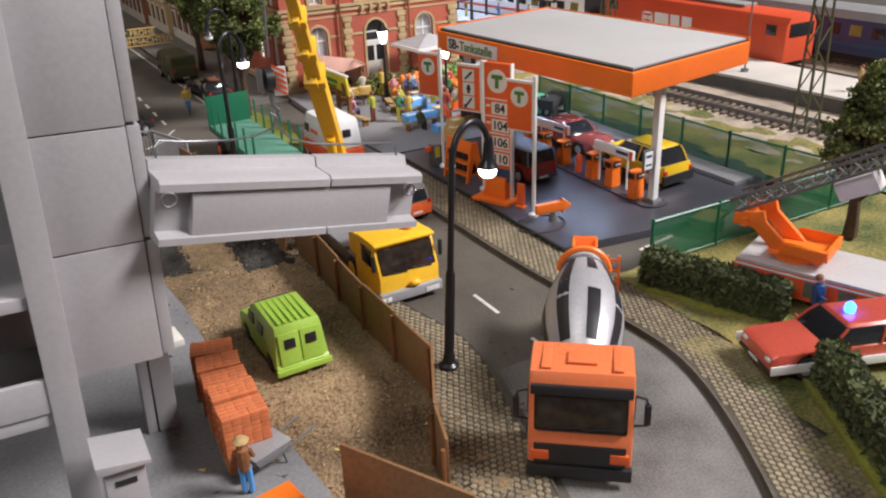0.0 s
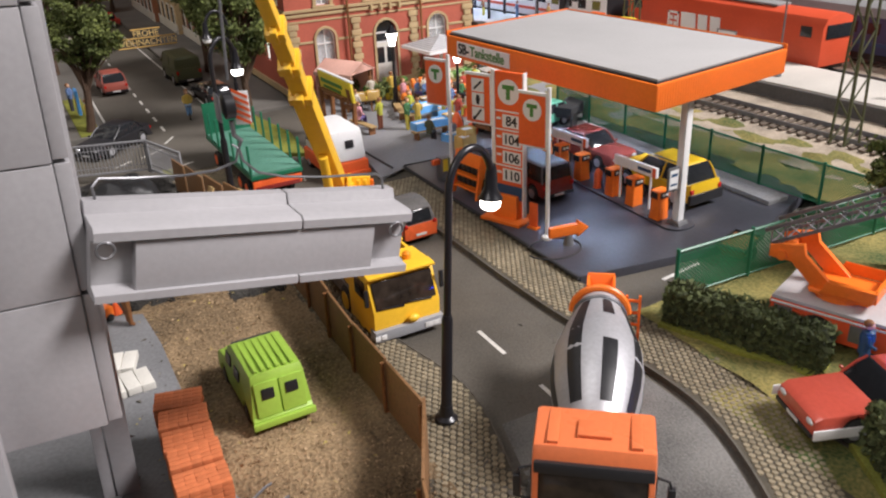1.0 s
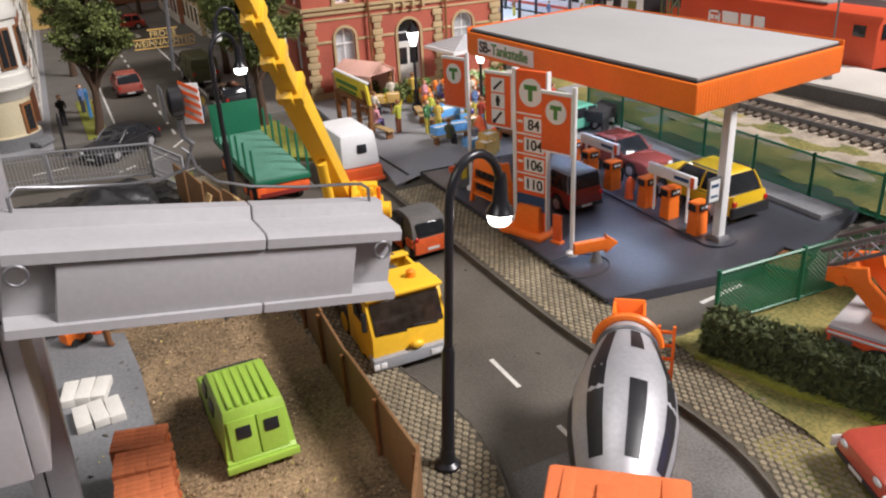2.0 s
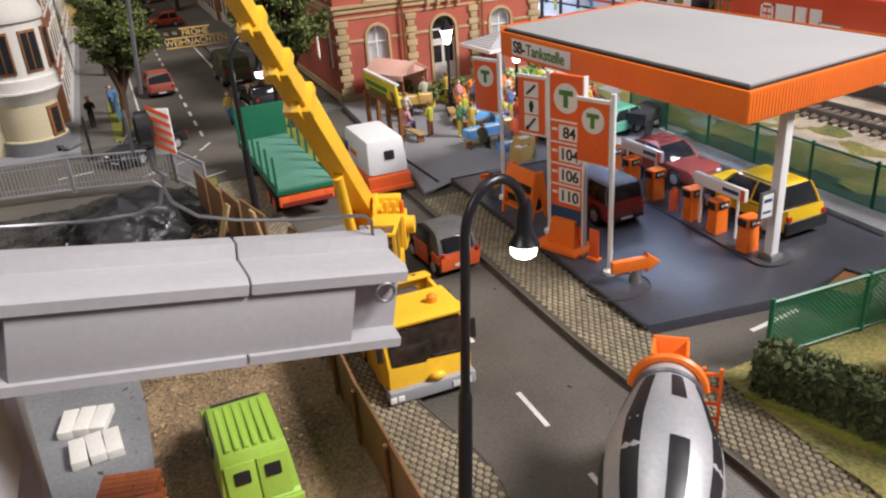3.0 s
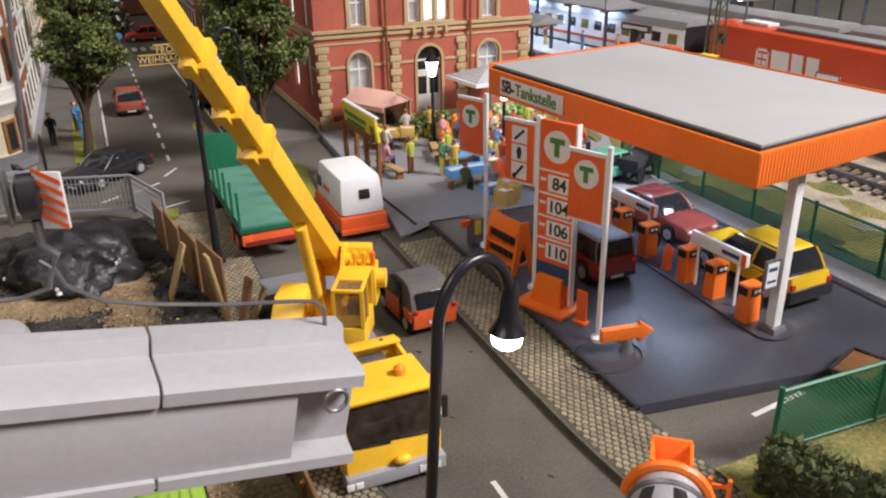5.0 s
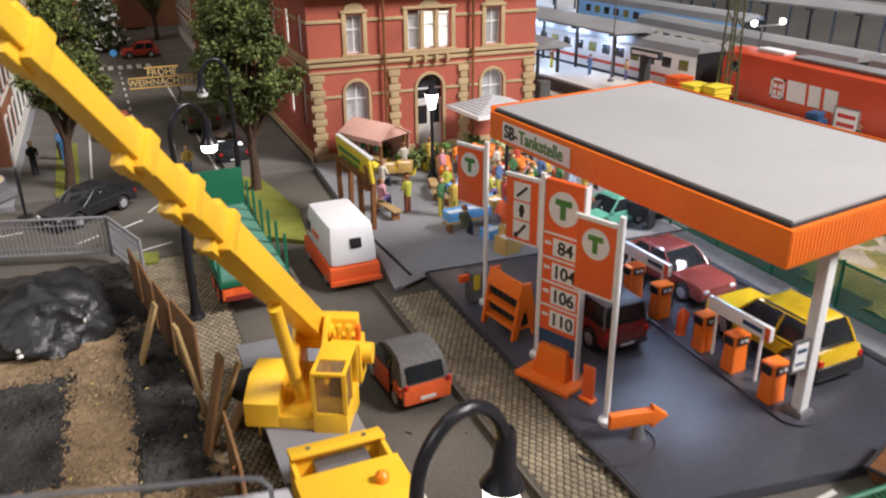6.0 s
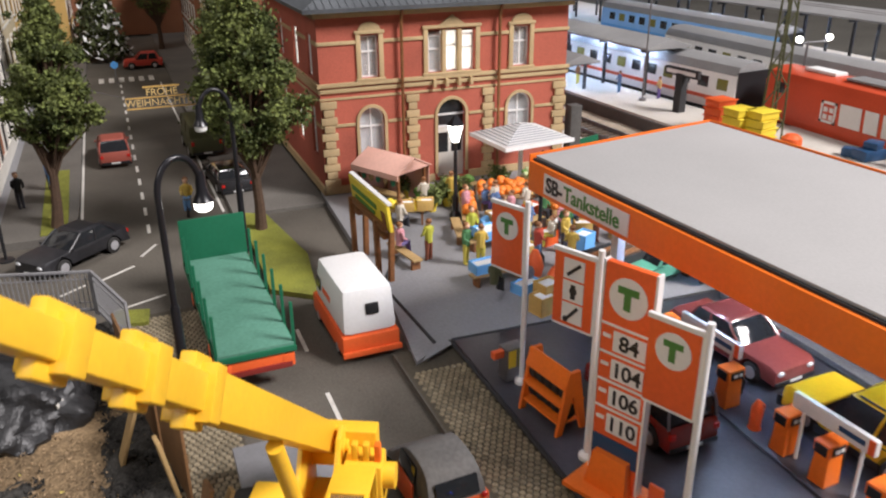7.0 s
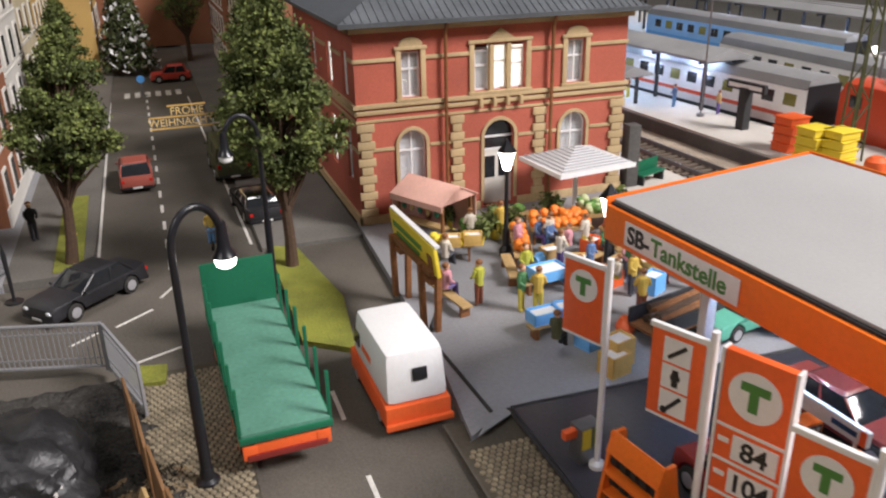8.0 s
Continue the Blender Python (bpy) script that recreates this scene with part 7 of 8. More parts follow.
SH = [mat("shirt_" + n, c, 0.6, 0.1) for n, c in (("pink", (0.62, 0.3, 0.34)), ("lime", (0.45, 0.46, 0.06)), ("green", (0.07, 0.2, 0.08)), ("white", (0.66, 0.6, 0.5)), ("yellow", (0.6, 0.42, 0.08)), ("blue", (0.12, 0.2, 0.38)), ("red", (0.5, 0.08, 0.05)))]
LG = [mat("trousers_" + n, c, 0.6, 0.1) for n, c in (("purple", (0.12, 0.08, 0.25)), ("brown", (0.2, 0.06, 0.03)), ("yellow", (0.6, 0.5, 0.08)), ("blue", (0.12, 0.25, 0.45)), ("dark", (0.04, 0.04, 0.05)))]
for x, y, rz, a, b, seat in ((26.0, 52.2, 100, 0, 0, True), (27.1, 51.6, 200, 1, 1, False), (28.4, 50.6, 40, 2, 2, False), (28.9, 50.2, 150, 4, 2, False), (28.9, 57.0, 180, 3, 4, False), (31.9, 55.2, 200, 3, 3, False), (30.5, 57.3, 150, 4, 2, False), (30.3, 55.1, 60, 0, 0, False), (27.0, 55.0, 120, 3, 4, True), (31.9, 55.2, 30, 5, 4, True), (33.2, 54.4, 210, 3, 2, False), (33.4, 51.0, 150, 2, 3, False), (32.9, 50.2, 30, 4, 4, False), (31.2, 49.5, 90, 6, 3, False), (34.5, 52.0, 100, 5, 4, False), (32.3, 48.6, 160, 4, 1, False), (29.6, 52.8, 10, 1, 3, True), (35.8, 55.4, 220, 1, 4, False), (36.4, 50.4, 90, 6, 4, True), (35.6, 49.6, 40, 4, 3, False)):
    figurine(x, y, 0.45 - 0.43 if not seat else 0.0, rz, SH[a], LG[b], seat)
for k in range(26):
    x, y = 31.4 + 1.1 * (k % 5) + random.uniform(-0.3, 0.3), 50.4 + 1.0 * (k // 5) + random.uniform(-0.3, 0.3)
    if k % 2:
        figurine(x, y, 0.02, random.uniform(0, 360), SH[(k * 3) % 7], LG[(k * 2) % 5], k % 4 == 1, scale=0.95)
    else:
        crate(x, y, 0.02, random.uniform(-30, 30), (M_CARD, M_TRAY, M_WOODL, M_SIGNO)[(k // 2) % 4], 0.42, 0.34, random.uniform(0.4, 0.8), "small bright market box")
PL = thing("potted_plant", 30.7, 58.3, 0.02, 0, "leafy green potted plant at the market", "plant", "potted plants")
part("pot", tube(B(), [(0, 0, 0), (0, 0, 0.5)], [0.2, 0.3], 12), M_YSIGN, PL, "yellow pot")
rng = np.random.default_rng(33)
c_ = rng.normal(0, 1, (260, 3)) * np.array([0.28, 0.28, 0.24]) + np.array([0, 0, 0.8])
d1, d2 = rng.normal(0, 0.1, (260, 3)), rng.normal(0, 0.06, (260, 3))
ob = raw("foliage", np.stack([c_ + d1, c_ + d2, c_ - d1, c_ - d2], 1).reshape(-1, 3).tolist(), [(4 * i, 4 * i + 1, 4 * i + 2, 4 * i + 3) for i in range(260)], M_LEAF)
ob.parent = PL
tagged(ob, kind="stuff")
for x, y in ((31.2, 58.0), (29.4, 57.2), (30.4, 57.6), (33.9, 58.9), (37.2, 58.2), (29.0, 59.6)):
    at(PL, x, y, 0.02, random.uniform(0, 360))
solid("orange_kettle", tube(B(), [(0, 0, 0), (0, 0, 0.4), (0, 0, 0.7), (0, 0, 1.1)], [0.3, 0.38, 0.3, 0.12], 14), M_SIGNO, "red-orange watering kettle on the plaza", "kettle", x=30.6, y=48.6, z=0.02)
solid("orange_kettle", tube(B(), [(0, 0, 0), (0, 0, 0.3), (0, 0, 0.6)], [0.32, 0.36, 0.2], 14), M_SIGNO, "red-orange watering kettle on the plaza", "kettle", x=31.1, y=47.7, z=0.02)
bm = tube(B(), [(0, 0, 0.25), (0.4, 0, 0.3), (1.1, 0, 0.28), (1.5, 0, 0.12)], [0.25, 0.3, 0.28, 0.15], 12)
solid("blue_barrow", bm, M_TRAY, "sky blue plastic tub barrow in the market", "barrow", x=30.6, y=54.0, z=0.02, rz=20)
t = thing("moped", 18.2, 62.4, -0.3, 170, "small dark moped ridden by a figurine", "moped")
for y in (-0.5, 0.5):
    part("wheel", tube(B(), [(-0.04, y, 0.24), (0.04, y, 0.24)], 0.24, 14), M_RUBBER, t)
part("frame", box(B(), -0.08, 0.08, -0.5, 0.4, 0.3, 0.6, 0.04), M_BLACK, t)
part("handlebar", tube(B(), [(-0.25, 0.4, 0.95), (0, 0.48, 0.9), (0.25, 0.4, 0.95)], 0.03, 6), M_STEEL, t)
figurine(18.2, 62.45, -0.2, 350, SH[4], LG[3], True, scale=1.05)
figurine(12.2, 63.0, -0.1, 100, SH[4], LG[2])
figurine(11.6, 68.5, -0.1, 60, SH[5], LG[4])
# firefighter by the estate: navy paint stands in for the beacon's blue light
figurine(28.35, 20.75, 0.0, 40, M_NAVY, M_NAVY, scale=1.0)
figurine(10.3, 66.0, -0.1, 20, M_DARK, LG[4])


# ---- railway ----
def side_frame(bm, x, y0, y1, z0, z1, w):
    box(bm, x - 0.02, x + 0.02, y0, y1, z0, z0 + w)
    box(bm, x - 0.02, x + 0.02, y0, y1, z1 - w, z1)
    box(bm, x - 0.02, x + 0.02, y0, y0 + w, z0, z1)
    box(bm, x - 0.02, x + 0.02, y1 - w, y1, z0, z1)
    return bm


LO = thing("locomotive", 57.1, 53.9, 0.42, 0, "red diesel locomotive with white print at the platform", "locomotive")
prof = [(-1.55, 0.45), (1.55, 0.45), (1.55, 3.0), (1.2, 3.55), (0.5, 3.8), (-0.5, 3.8), (-1.2, 3.55), (-1.55, 3.0)]
part("body", prism(B(), prof, -9.6, 9.6, "y", 0.12), M_LOCO, LO, "red body")
part("frame", box(B(), -1.4, 1.4, -9.2, 9.2, 0.1, 0.5), M_BLACK, LO, "dark frame")
for y in (-6.5, 6.5):
    b_ = part("bogie", box(B(), -1.35, 1.35, y - 2.2, y + 2.2, 0.0, 0.42, 0.05), M_BLACK, LO, "dark bogie")
    for k in (-1.5, 0, 1.5):
        part("wheelset", tube(B(), [(-1.2, y + k, 0.4), (1.2, y + k, 0.4)], 0.42, 16), M_STEEL, b_)
for y, w in ((-8.3, 0.9), (8.3, 0.9)):
    part("cab_window", box(B(), -1.58, -1.54, y - w / 2, y + w / 2, 2.3, 3.0, 0.01), M_CARGLASS, LO, "dark cab window")
part("front_window", obox(B(), 0, -9.62, 2.7, 2.4, 0.08, 0.9, rx=0, bev=0.02), M_CARGLASS, LO, "dark front window")
bm = side_frame(B(), -1.58, 3.5, 4.7, 1.25, 2.55, 0.16)
for dy, dz in ((0.22, 0.22), (0.66, 0.66), (0.66, 0.22), (0.22, 0.66)):
    box(bm, -1.6, -1.56, 3.5 + dy, 3.8 + dy, 1.25 + dz, 1.55 + dz)
part("white_emblem", bm, M_WHITE, LO, "white block emblem")
for y0, y1 in ((1.65, 3.2), (0.45, 1.4), (-0.85, 0.15)):
    part("print_block", prism(B(), [(y0, 1.3), (y1, 1.3), (y1 + 0.08, 2.6), (y0 + 0.08, 2.6)], -1.6, -1.56, "x"), M_WHITE, LO, "plain white print block")
part("roof_vent", box(B(), -0.7, 0.7, -5, 4, 3.8, 3.95, 0.04), M_COACHR, LO)
part("roof_vent", box(B(), -0.5, 0.5, 5, 7.5, 3.8, 4.0, 0.04), M_WHITE, LO)


def coach(x, y, rz, n, stripe, body, label):
    t = thing("railway_coach", x, y, 0.42, rz, label, "railway coach", "railway coaches")
    L = n
    part("body", prism(B(), [(-1.5, 0.5), (1.5, 0.5), (1.55, 1.6), (1.45, 3.0), (-1.45, 3.0), (-1.55, 1.6)], -L, L, "y", 0.05), body, t)
    part("roof", prism(B(), [(-1.5, 2.95), (1.5, 2.95), (1.2, 3.5), (0.5, 3.75), (-0.5, 3.75), (-1.2, 3.5)], -L + 0.05, L - 0.05, "y", 0.05), M_COACHR, t, "grey rounded roof")
    part("stripe", box(B(), -1.575, -1.53, -L + 0.1, L - 0.1, 1.05, 1.3), stripe, t, "coloured stripe")
    part("end_wall", box(B(), -1.45, 1.45, -L - 0.06, -L, 0.5, 3.2), M_BLACK, t, "dark gangway end")
    k = int(2 * L / 1.75)
    for i in range(k):
        yy = -L + 1.2 + i * 1.75
        w = part("window", obox(B(), -1.52, yy, 2.2, 0.06, 0.95, 0.75, ry=4, bev=0.02), M_CARGLASS if i % 3 else M_YWIN, t, "coach window")
    part("underframe", box(B(), -1.2, 1.2, -L + 0.5, L - 0.5, 0.0, 0.5), M_BLACK, t)
    return t


M_YWIN = mat("olive_coach_window", (0.2, 0.19, 0.05), 0.2, 0.1)
coach(54.3, 77.4, 6.5, 12.6, M_LOCO, M_COACH, "white express coach with a red stripe and grey roof")
coach(50.9, 104.6, 8, 12.6, M_LOCO, M_COACH, "white express coach with a red stripe and grey roof")
coach(63.0, 44.0, 0, 12.6, M_NAVY, mat("navy_coach", (0.03, 0.05, 0.12), 0.4, 0.1), "dark blue coach with a white roof")
coach(63.0, 70.0, 0, 12.6, M_STEEL, M_COACH, "silver and white regional coach")
# the blue light falling on this coach is painted into its body colour
coach(70.0, 90.0, 3, 13.0, M_BLUEP, mat("coach_with_blue_light", (0.25, 0.5, 0.85), 0.4, 0.1), "regional coach at the far platform, blue light put into its body colour")


def platform_roof(x, y0, y1, z, w, label):
    t = thing("platform_roof", x, (y0 + y1) / 2, 1.0, 4, label, "platform roof", "platform roofs")
    h = (y1 - y0) / 2
    part("roof", prism(B(), [(-w, z), (-w, z + 0.15), (0, z + 0.75), (w, z + 0.15), (w, z)], -h, h, "y", 0.03), M_COACHR, t, "grey gabled roof")
    for k in range(int(2 * h / 5) + 1):
        y = -h + 1.0 + 5 * k
        for s in (-0.6, 0.6):
            part("column", box(B(), s * w - 0.1, s * w + 0.1, y - 0.1, y + 0.1, 0, z), M_DARK, t, "dark steel column")
        part("cross_beam", box(B(), -w * 0.9, w * 0.9, y - 0.08, y + 0.08, z - 0.25, z), M_DARK, t)
        part("roof_lamp", box(B(), -0.08, 0.08, y + 1.2, y + 3.6, z - 0.1, z - 0.02), M_LED, t, "lit white lamp strip")
    return t


platform_roof(51.3, 70.5, 120, 3.4, 2.0, "grey gabled platform roof on dark columns")
platform_roof(47.6, 74, 84, 2.1, 1.6, "low flat shelter roof on the platform")
platform_roof(73.0, 62, 135, 4.2, 2.6, "long grey roof of the far platform")
solid("platform_far", box(B(), 66.0, 80.0, 8, 140, -0.4, 1.0, 0.04), M_PLAT, "pale paved far platform", "platform", kind="structure")


def mast(x, y, h):
    t = thing("catenary_mast", x, y, 0.9, 0, "green lattice catenary mast beside the tracks", "mast", "catenary masts")
    for a in (-1, 1):
        for b in (-1, 1):
            part("leg", tube(B(), [(a * 0.55, b * 0.4, 0), (a * 0.2, b * 0.18, h)], 0.07, 6), M_OLIVE, t, "green mast leg")
    n = 12
    for k in range(n):
        u, v = k / n, (k + 1) / n
        wu, wv = 0.55 - 0.35 * u, 0.55 - 0.35 * v
        s = 1 if k % 2 else -1
        for b in (-1, 1):
            part("brace", tube(B(), [(s * wu, b * (0.4 - 0.22 * u), h * u), (-s * wv, b * (0.4 - 0.22 * v), h * v)], 0.045, 5), M_OLIVE, t)
    return t


mast(51.6, 58.4, 13)
mast(43.7, 33.2, 13)
for y in (44.0, 70.0, 96.0):
    t = thing("signal_pole", 51.4 - 0.03 * (y - 44), y, 1.0, 0, "thin grey pole on the platform", "pole", "platform poles")
    part("pole", tube(B(), [(0, 0, 0), (0, 0, 9)], 0.06, 6), M_STEEL, t)
    part("pole_foot", tube(B(), [(0, 0, 0), (0, 0, 0.2)], 0.25, 10), M_STEEL, t)
bm = B()
for x in (56.3, 57.1, 62.4, 63.4):
    for z in (8.2, 9.4):
        tube(bm, [(x, 10, z), (x, 140, z)], 0.02, 4)
tagged(solid("catenary_wire", bm, M_STEEL, "thin catenary wires above the tracks", "wire"), kind="stuff")
t = thing("platform_board", 50.9, 66.2, 1.0, 8, "dark grey destination board on a thick post", "sign")
part("post", box(B(), -0.3, 0.3, -0.3, 0.3, 0, 2.6, 0.03), M_DARK, t)
part("board", box(B(), -0.15, 0.15, -1.5, 1.5, 2.4, 2.95, 0.03), M_DARK, t)
part("board_print", box(B(), -0.17, -0.15, -1.3, 1.3, 2.55, 2.8), M_WHITE, t)
for m, x, y in ((M_SIGNO, 50.1, 61.3), (M_YSIGN, 49.5, 58.9), (M_YSIGN, 50.3, 57.9)):
    t = thing("stacked_crates", x, y, 1.0, 10, "stack of bright plastic crates on the platform", "crates", "platform crates")
    for k in range(4):
        part("crate", obox(B(), 0.05 * (k % 2), 0, 0.5 * k + 0.25, 1.4, 1.2, 0.44, rz=5 * (k % 3) - 5, bev=0.04), m, t)
        part("crate_rim", obox(B(), 0.05 * (k % 2), 0, 0.5 * k + 0.45, 1.54, 1.34, 0.07, rz=5 * (k % 3) - 5, bev=0.02), m, t)
solid("red_barrel", tube(B(), [(0, 0, 0), (0, 0, 0.3), (0, 0, 1.0), (0, 0, 1.2)], [0.5, 0.6, 0.55, 0.3], 16), M_SIGNO, "red plastic barrel on the platform", "barrel", x=50.2, y=55.3, z=1.0)
t = thing("notice_stand", 54.0, 50.9, 1.0, 4, "white framed notice board with red print on the platform", "sign")
part("board", box(B(), -0.06, 0.06, -0.8, 0.8, 0.3, 1.6, 0.02), M_WHITE, t)
part("board_frame", side_frame(B(), -0.07, -0.86, 0.86, 0.24, 1.66, 0.08), M_STEEL, t, "grey frame")
for z in (0.65, 1.15):
    part("print_bar", box(B(), -0.075, -0.06, -0.6, 0.6, z - 0.12, z + 0.12), M_TAIL, t, "red print bar")
for y in (-0.7, 0.7):
    part("stand_leg", box(B(), -0.05, 0.05, y - 0.05, y + 0.05, 0, 0.3), M_STEEL, t)
t = thing("luggage_pile", 53.6, 53.0, 1.0, 0, "dark suitcases piled on the platform", "luggage")
for q, rz in (((0, 0, 0.3, 1.6, 1.0, 0.6), 0), ((0.2, 0, 0.8, 1.0, 0.8, 0.4), 20), ((-0.5, 0.9, 0.25, 0.7, 0.7, 0.5), 30)):
    part("suitcase", obox(B(), *q, rz=rz, bev=0.08), M_NAVY, t)
for x, y in ((50.6, 73), (49.4, 77), (52.0, 70), (51.4, 47.8), (52.4, 36.2), (42.4, 65.4)):
    figurine(x, y, 1.0 if x > 48 else 0.17, 200, (M_WOODL, M_WOOD, SH[5], M_DARK)[int(x) % 4], LG[int(y) % 5], scale=0.85)
solid("stone_pier", box(B(), 39.5, 40.2, 61.2, 61.9, 0.02, 3.5, 0.04), M_PLATW, "dark grey stone pier beside the station corner", "pier")
t = thing("park_bench", 41.2, 61.6, 0.17, 20, "dark green park bench by the tracks", "bench")
part("seat", box(B(), -1.0, 1.0, -0.3, 0.3, 0.5, 0.6, 0.03), M_GREEN, t)
part("backrest", box(B(), -1.0, 1.0, 0.25, 0.35, 0.6, 1.2, 0.03), M_GREEN, t)
for s in (-0.85, 0.85):
    part("leg", box(B(), s - 0.06, s + 0.06, -0.28, 0.3, 0, 0.5), M_DARK, t)
# two floodlights on a pole between the tracks
t = thing("floodlight_pole", 60.2, 65.0, 0.1, 0, "thin pole with two bright floodlights between the tracks", "floodlight")
part("pole", tube(B(), [(0, 0, 0), (0, 0, 5.2)], 0.08, 8), M_STEEL, t)
for x in (-0.8, 1.9):
    part("flood_head", ball(B(), x, 0, 5.35, 0.24), M_BULB, t, "glowing floodlight")
part("cross_arm", tube(B(), [(-0.8, 0, 5.1), (1.9, 0, 5.1)], 0.06, 6), M_STEEL, t)


# ---- street houses ----
def house(x0, x1, y0, y1, h, wall, label, face, floors, roofm, win=1.0):
    """A plain town house; face is the side (+x or -x) with windows."""
    t = thing("town_house", 0, 0, -0.1, 0, label, "house", "town houses")
    part("wall", box(B(), x0, x1, y0, y1, 0, h), wall, t)
    part("plinth", box(B(), x0 - 0.1, x1 + 0.1, y0 + 0.02, y1 - 0.02, 0, 0.9), M_PALE, t, "pale plinth")
    part("cornice", box(B(), x0 - 0.25, x1 + 0.25, y0 + 0.02, y1 - 0.02, h - 0.35, h, 0.05), M_PALE, t, "moulded cornice")
    part("roof", prism(B(), [(x0 - 0.3, h), (x1 + 0.3, h), ((x0 + x1) / 2, h + (x1 - x0) * 0.38)], y0, y1, "y"), roofm, t, "dark pitched roof")
    xf = x1 if face > 0 else x0
    n = max(1, int((y1 - y0) / 2.3))
    for f in range(floors):
        z = 0.8 + f * (h - 0.9) / floors
        part("string_course", box(B(), xf - 0.08, xf + 0.08, y0 + 0.02, y1 - 0.02, z - 0.35, z - 0.2), M_PALE, t) if f else None
        for k in range(n):
            y = y0 + (k + 0.5) * (y1 - y0) / n
            w = part("window", box(B(), xf - 0.09, xf + 0.09, y - 0.55, y + 0.55, z, z + 1.9, 0.02), M_PALE, t, "framed window")
            for s in (-0.24, 0.24):
                part("pane", box(B(), xf - 0.11, xf + 0.11, y + s - 0.18, y + s + 0.18, z + 0.15, z + 1.75), M_CARGLASS, w, "dark pane")
    return t


M_OCHRE = mat("ochre_plaster", (0.55, 0.36, 0.12), 0.8, 0.1, 0.4, 9, 0.006)
M_BROWNB = mat("brown_brick", (0.3, 0.12, 0.06), 0.8, 0.14, 0.4, 9, 0.006)
house(2.0, 9.0, 68.2, 76.0, 13, M_BROWNB, "tall brown brick town house on the side street", 1, 4, M_SLATE)
house(2.0, 9.0, 76.1, 85.0, 12, M_PALE, "pale plastered town house on the side street", 1, 4, M_SLATE)
house(2.0, 9.0, 85.1, 94.0, 13, M_CREAM, "cream plastered town house on the side street", 1, 4, M_SLATE)
house(2.0, 9.0, 94.1, 106.0, 12, M_OCHRE, "yellow plastered town house on the side street", 1, 4, M_SLATE)
house(2.0, 12.0, 112.0, 124.0, 13, M_OCHRE, "yellow corner town house at the street's end", 1, 4, M_SLATE)
house(24.5, 34.0, 84.0, 94.0, 11, M_BROWNB, "brown brick town house beyond the station", -1, 4, M_SLATE)
house(24.0, 34.0, 94.2, 104.0, 12, M_STONE, "buff town house beyond the station", -1, 4, M_SLATE)
house(23.5, 34.0, 104.2, 120.0, 12, M_BROWNB, "brown brick town house at the street's end", -1, 4, M_SLATE)
house(9.0, 26.0, 128.0, 138.0, 16, M_BROWNB, "brown brick town house closing the street", -1, 4, M_SLATE)

# corner house with a round bay
t = thing("corner_house", 0, 0, -0.1, 0, "cream and white corner house with a round bay tower", "house")
part("wall", box(B(), -2.0, 7.6, 62.4, 68.0, 0, 12), M_CREAM, t)
part("roof", prism(B(), [(62.2, 12), (68.2, 12), (65.2, 14.5)], -2.0, 7.6, "x"), M_SLATE, t)
by = [(7.3, 63.1)]
bx, byy = by[0]
part("bay_base", tube(B(), [(bx, byy, 0), (bx, byy, 0.8), (bx, byy, 0.85), (bx, byy, 2.8)], [1.75, 1.75, 1.6, 1.6], 20), M_CREAM, t, "cream round ground floor")
part("plinth_ring", tube(B(), [(bx, byy, 0), (bx, byy, 0.75)], 1.8, 20), M_CONC, t, "grey stone plinth")
part("bay_corbel", tube(B(), [(bx, byy, 2.8), (bx, byy, 3.2), (bx, byy, 3.5), (bx, byy, 3.6)], [1.62, 1.85, 2.1, 2.1], 28), M_PALE, t, "pale moulded corbel")
part("bay", tube(B(), [(bx, byy, 3.6), (bx, byy, 4.2), (bx, byy, 4.3), (bx, byy, 7.1), (bx, byy, 7.2), (bx, byy, 7.5), (bx, byy, 8.1), (bx, byy, 12)], [1.98, 1.98, 1.85, 1.85, 2.0, 2.05, 1.85, 1.85], 28), M_PALE, t, "white round bay")
for a in (-100, -55, -10, 35):
    for z in (4.6, 8.5):
        r = 1.84
        w = part("window", obox(B(), bx + r * math.cos(radians(a)), byy + r * math.sin(radians(a)), z + 1.05, 0.16, 0.95, 2.2, rz=a, bev=0.02), M_WOOD, t, "brown framed window")
        for s in (-0.22, 0.22):
            part("pane", obox(B(), bx + (r + 0.06) * math.cos(radians(a)) - s * math.sin(radians(a)), byy + (r + 0.06) * math.sin(radians(a)) + s * math.cos(radians(a)), z + 1.05, 0.08, 0.36, 1.95, rz=a), M_CARGLASS, w, "dark pane")
d_ = part("door", obox(B(), bx + 1.58 * math.cos(radians(-35)), byy + 1.58 * math.sin(radians(-35)), 1.5, 0.16, 0.9, 2.1, rz=-35, bev=0.02), M_WOOD, t, "brown wooden door")
part("door_glass", obox(B(), bx + 1.65 * math.cos(radians(-35)), byy + 1.65 * math.sin(radians(-35)), 1.7, 0.08, 0.55, 1.4, rz=-35), M_CARGLASS, d_)
for k in range(2):
    part("door_step", obox(B(), bx + (1.95 + 0.2 * k) * math.cos(radians(-35)), byy + (1.95 + 0.2 * k) * math.sin(radians(-35)), 0.3 - 0.13 * k, 0.5, 1.3, 0.16, rz=-35, bev=0.02), M_CONC, t)
for y in (65.2, 67.0):
    for z in (0.8, 4.4, 8.2):
        w = part("window", box(B(), 7.55, 7.7, y - 0.5, y + 0.5, z, z + 2.0, 0.02), M_PALE, t, "framed window")
        part("pane", box(B(), 7.6, 7.73, y - 0.4, y + 0.4, z + 0.12, z + 1.88), M_CARGLASS, w, "dark pane")
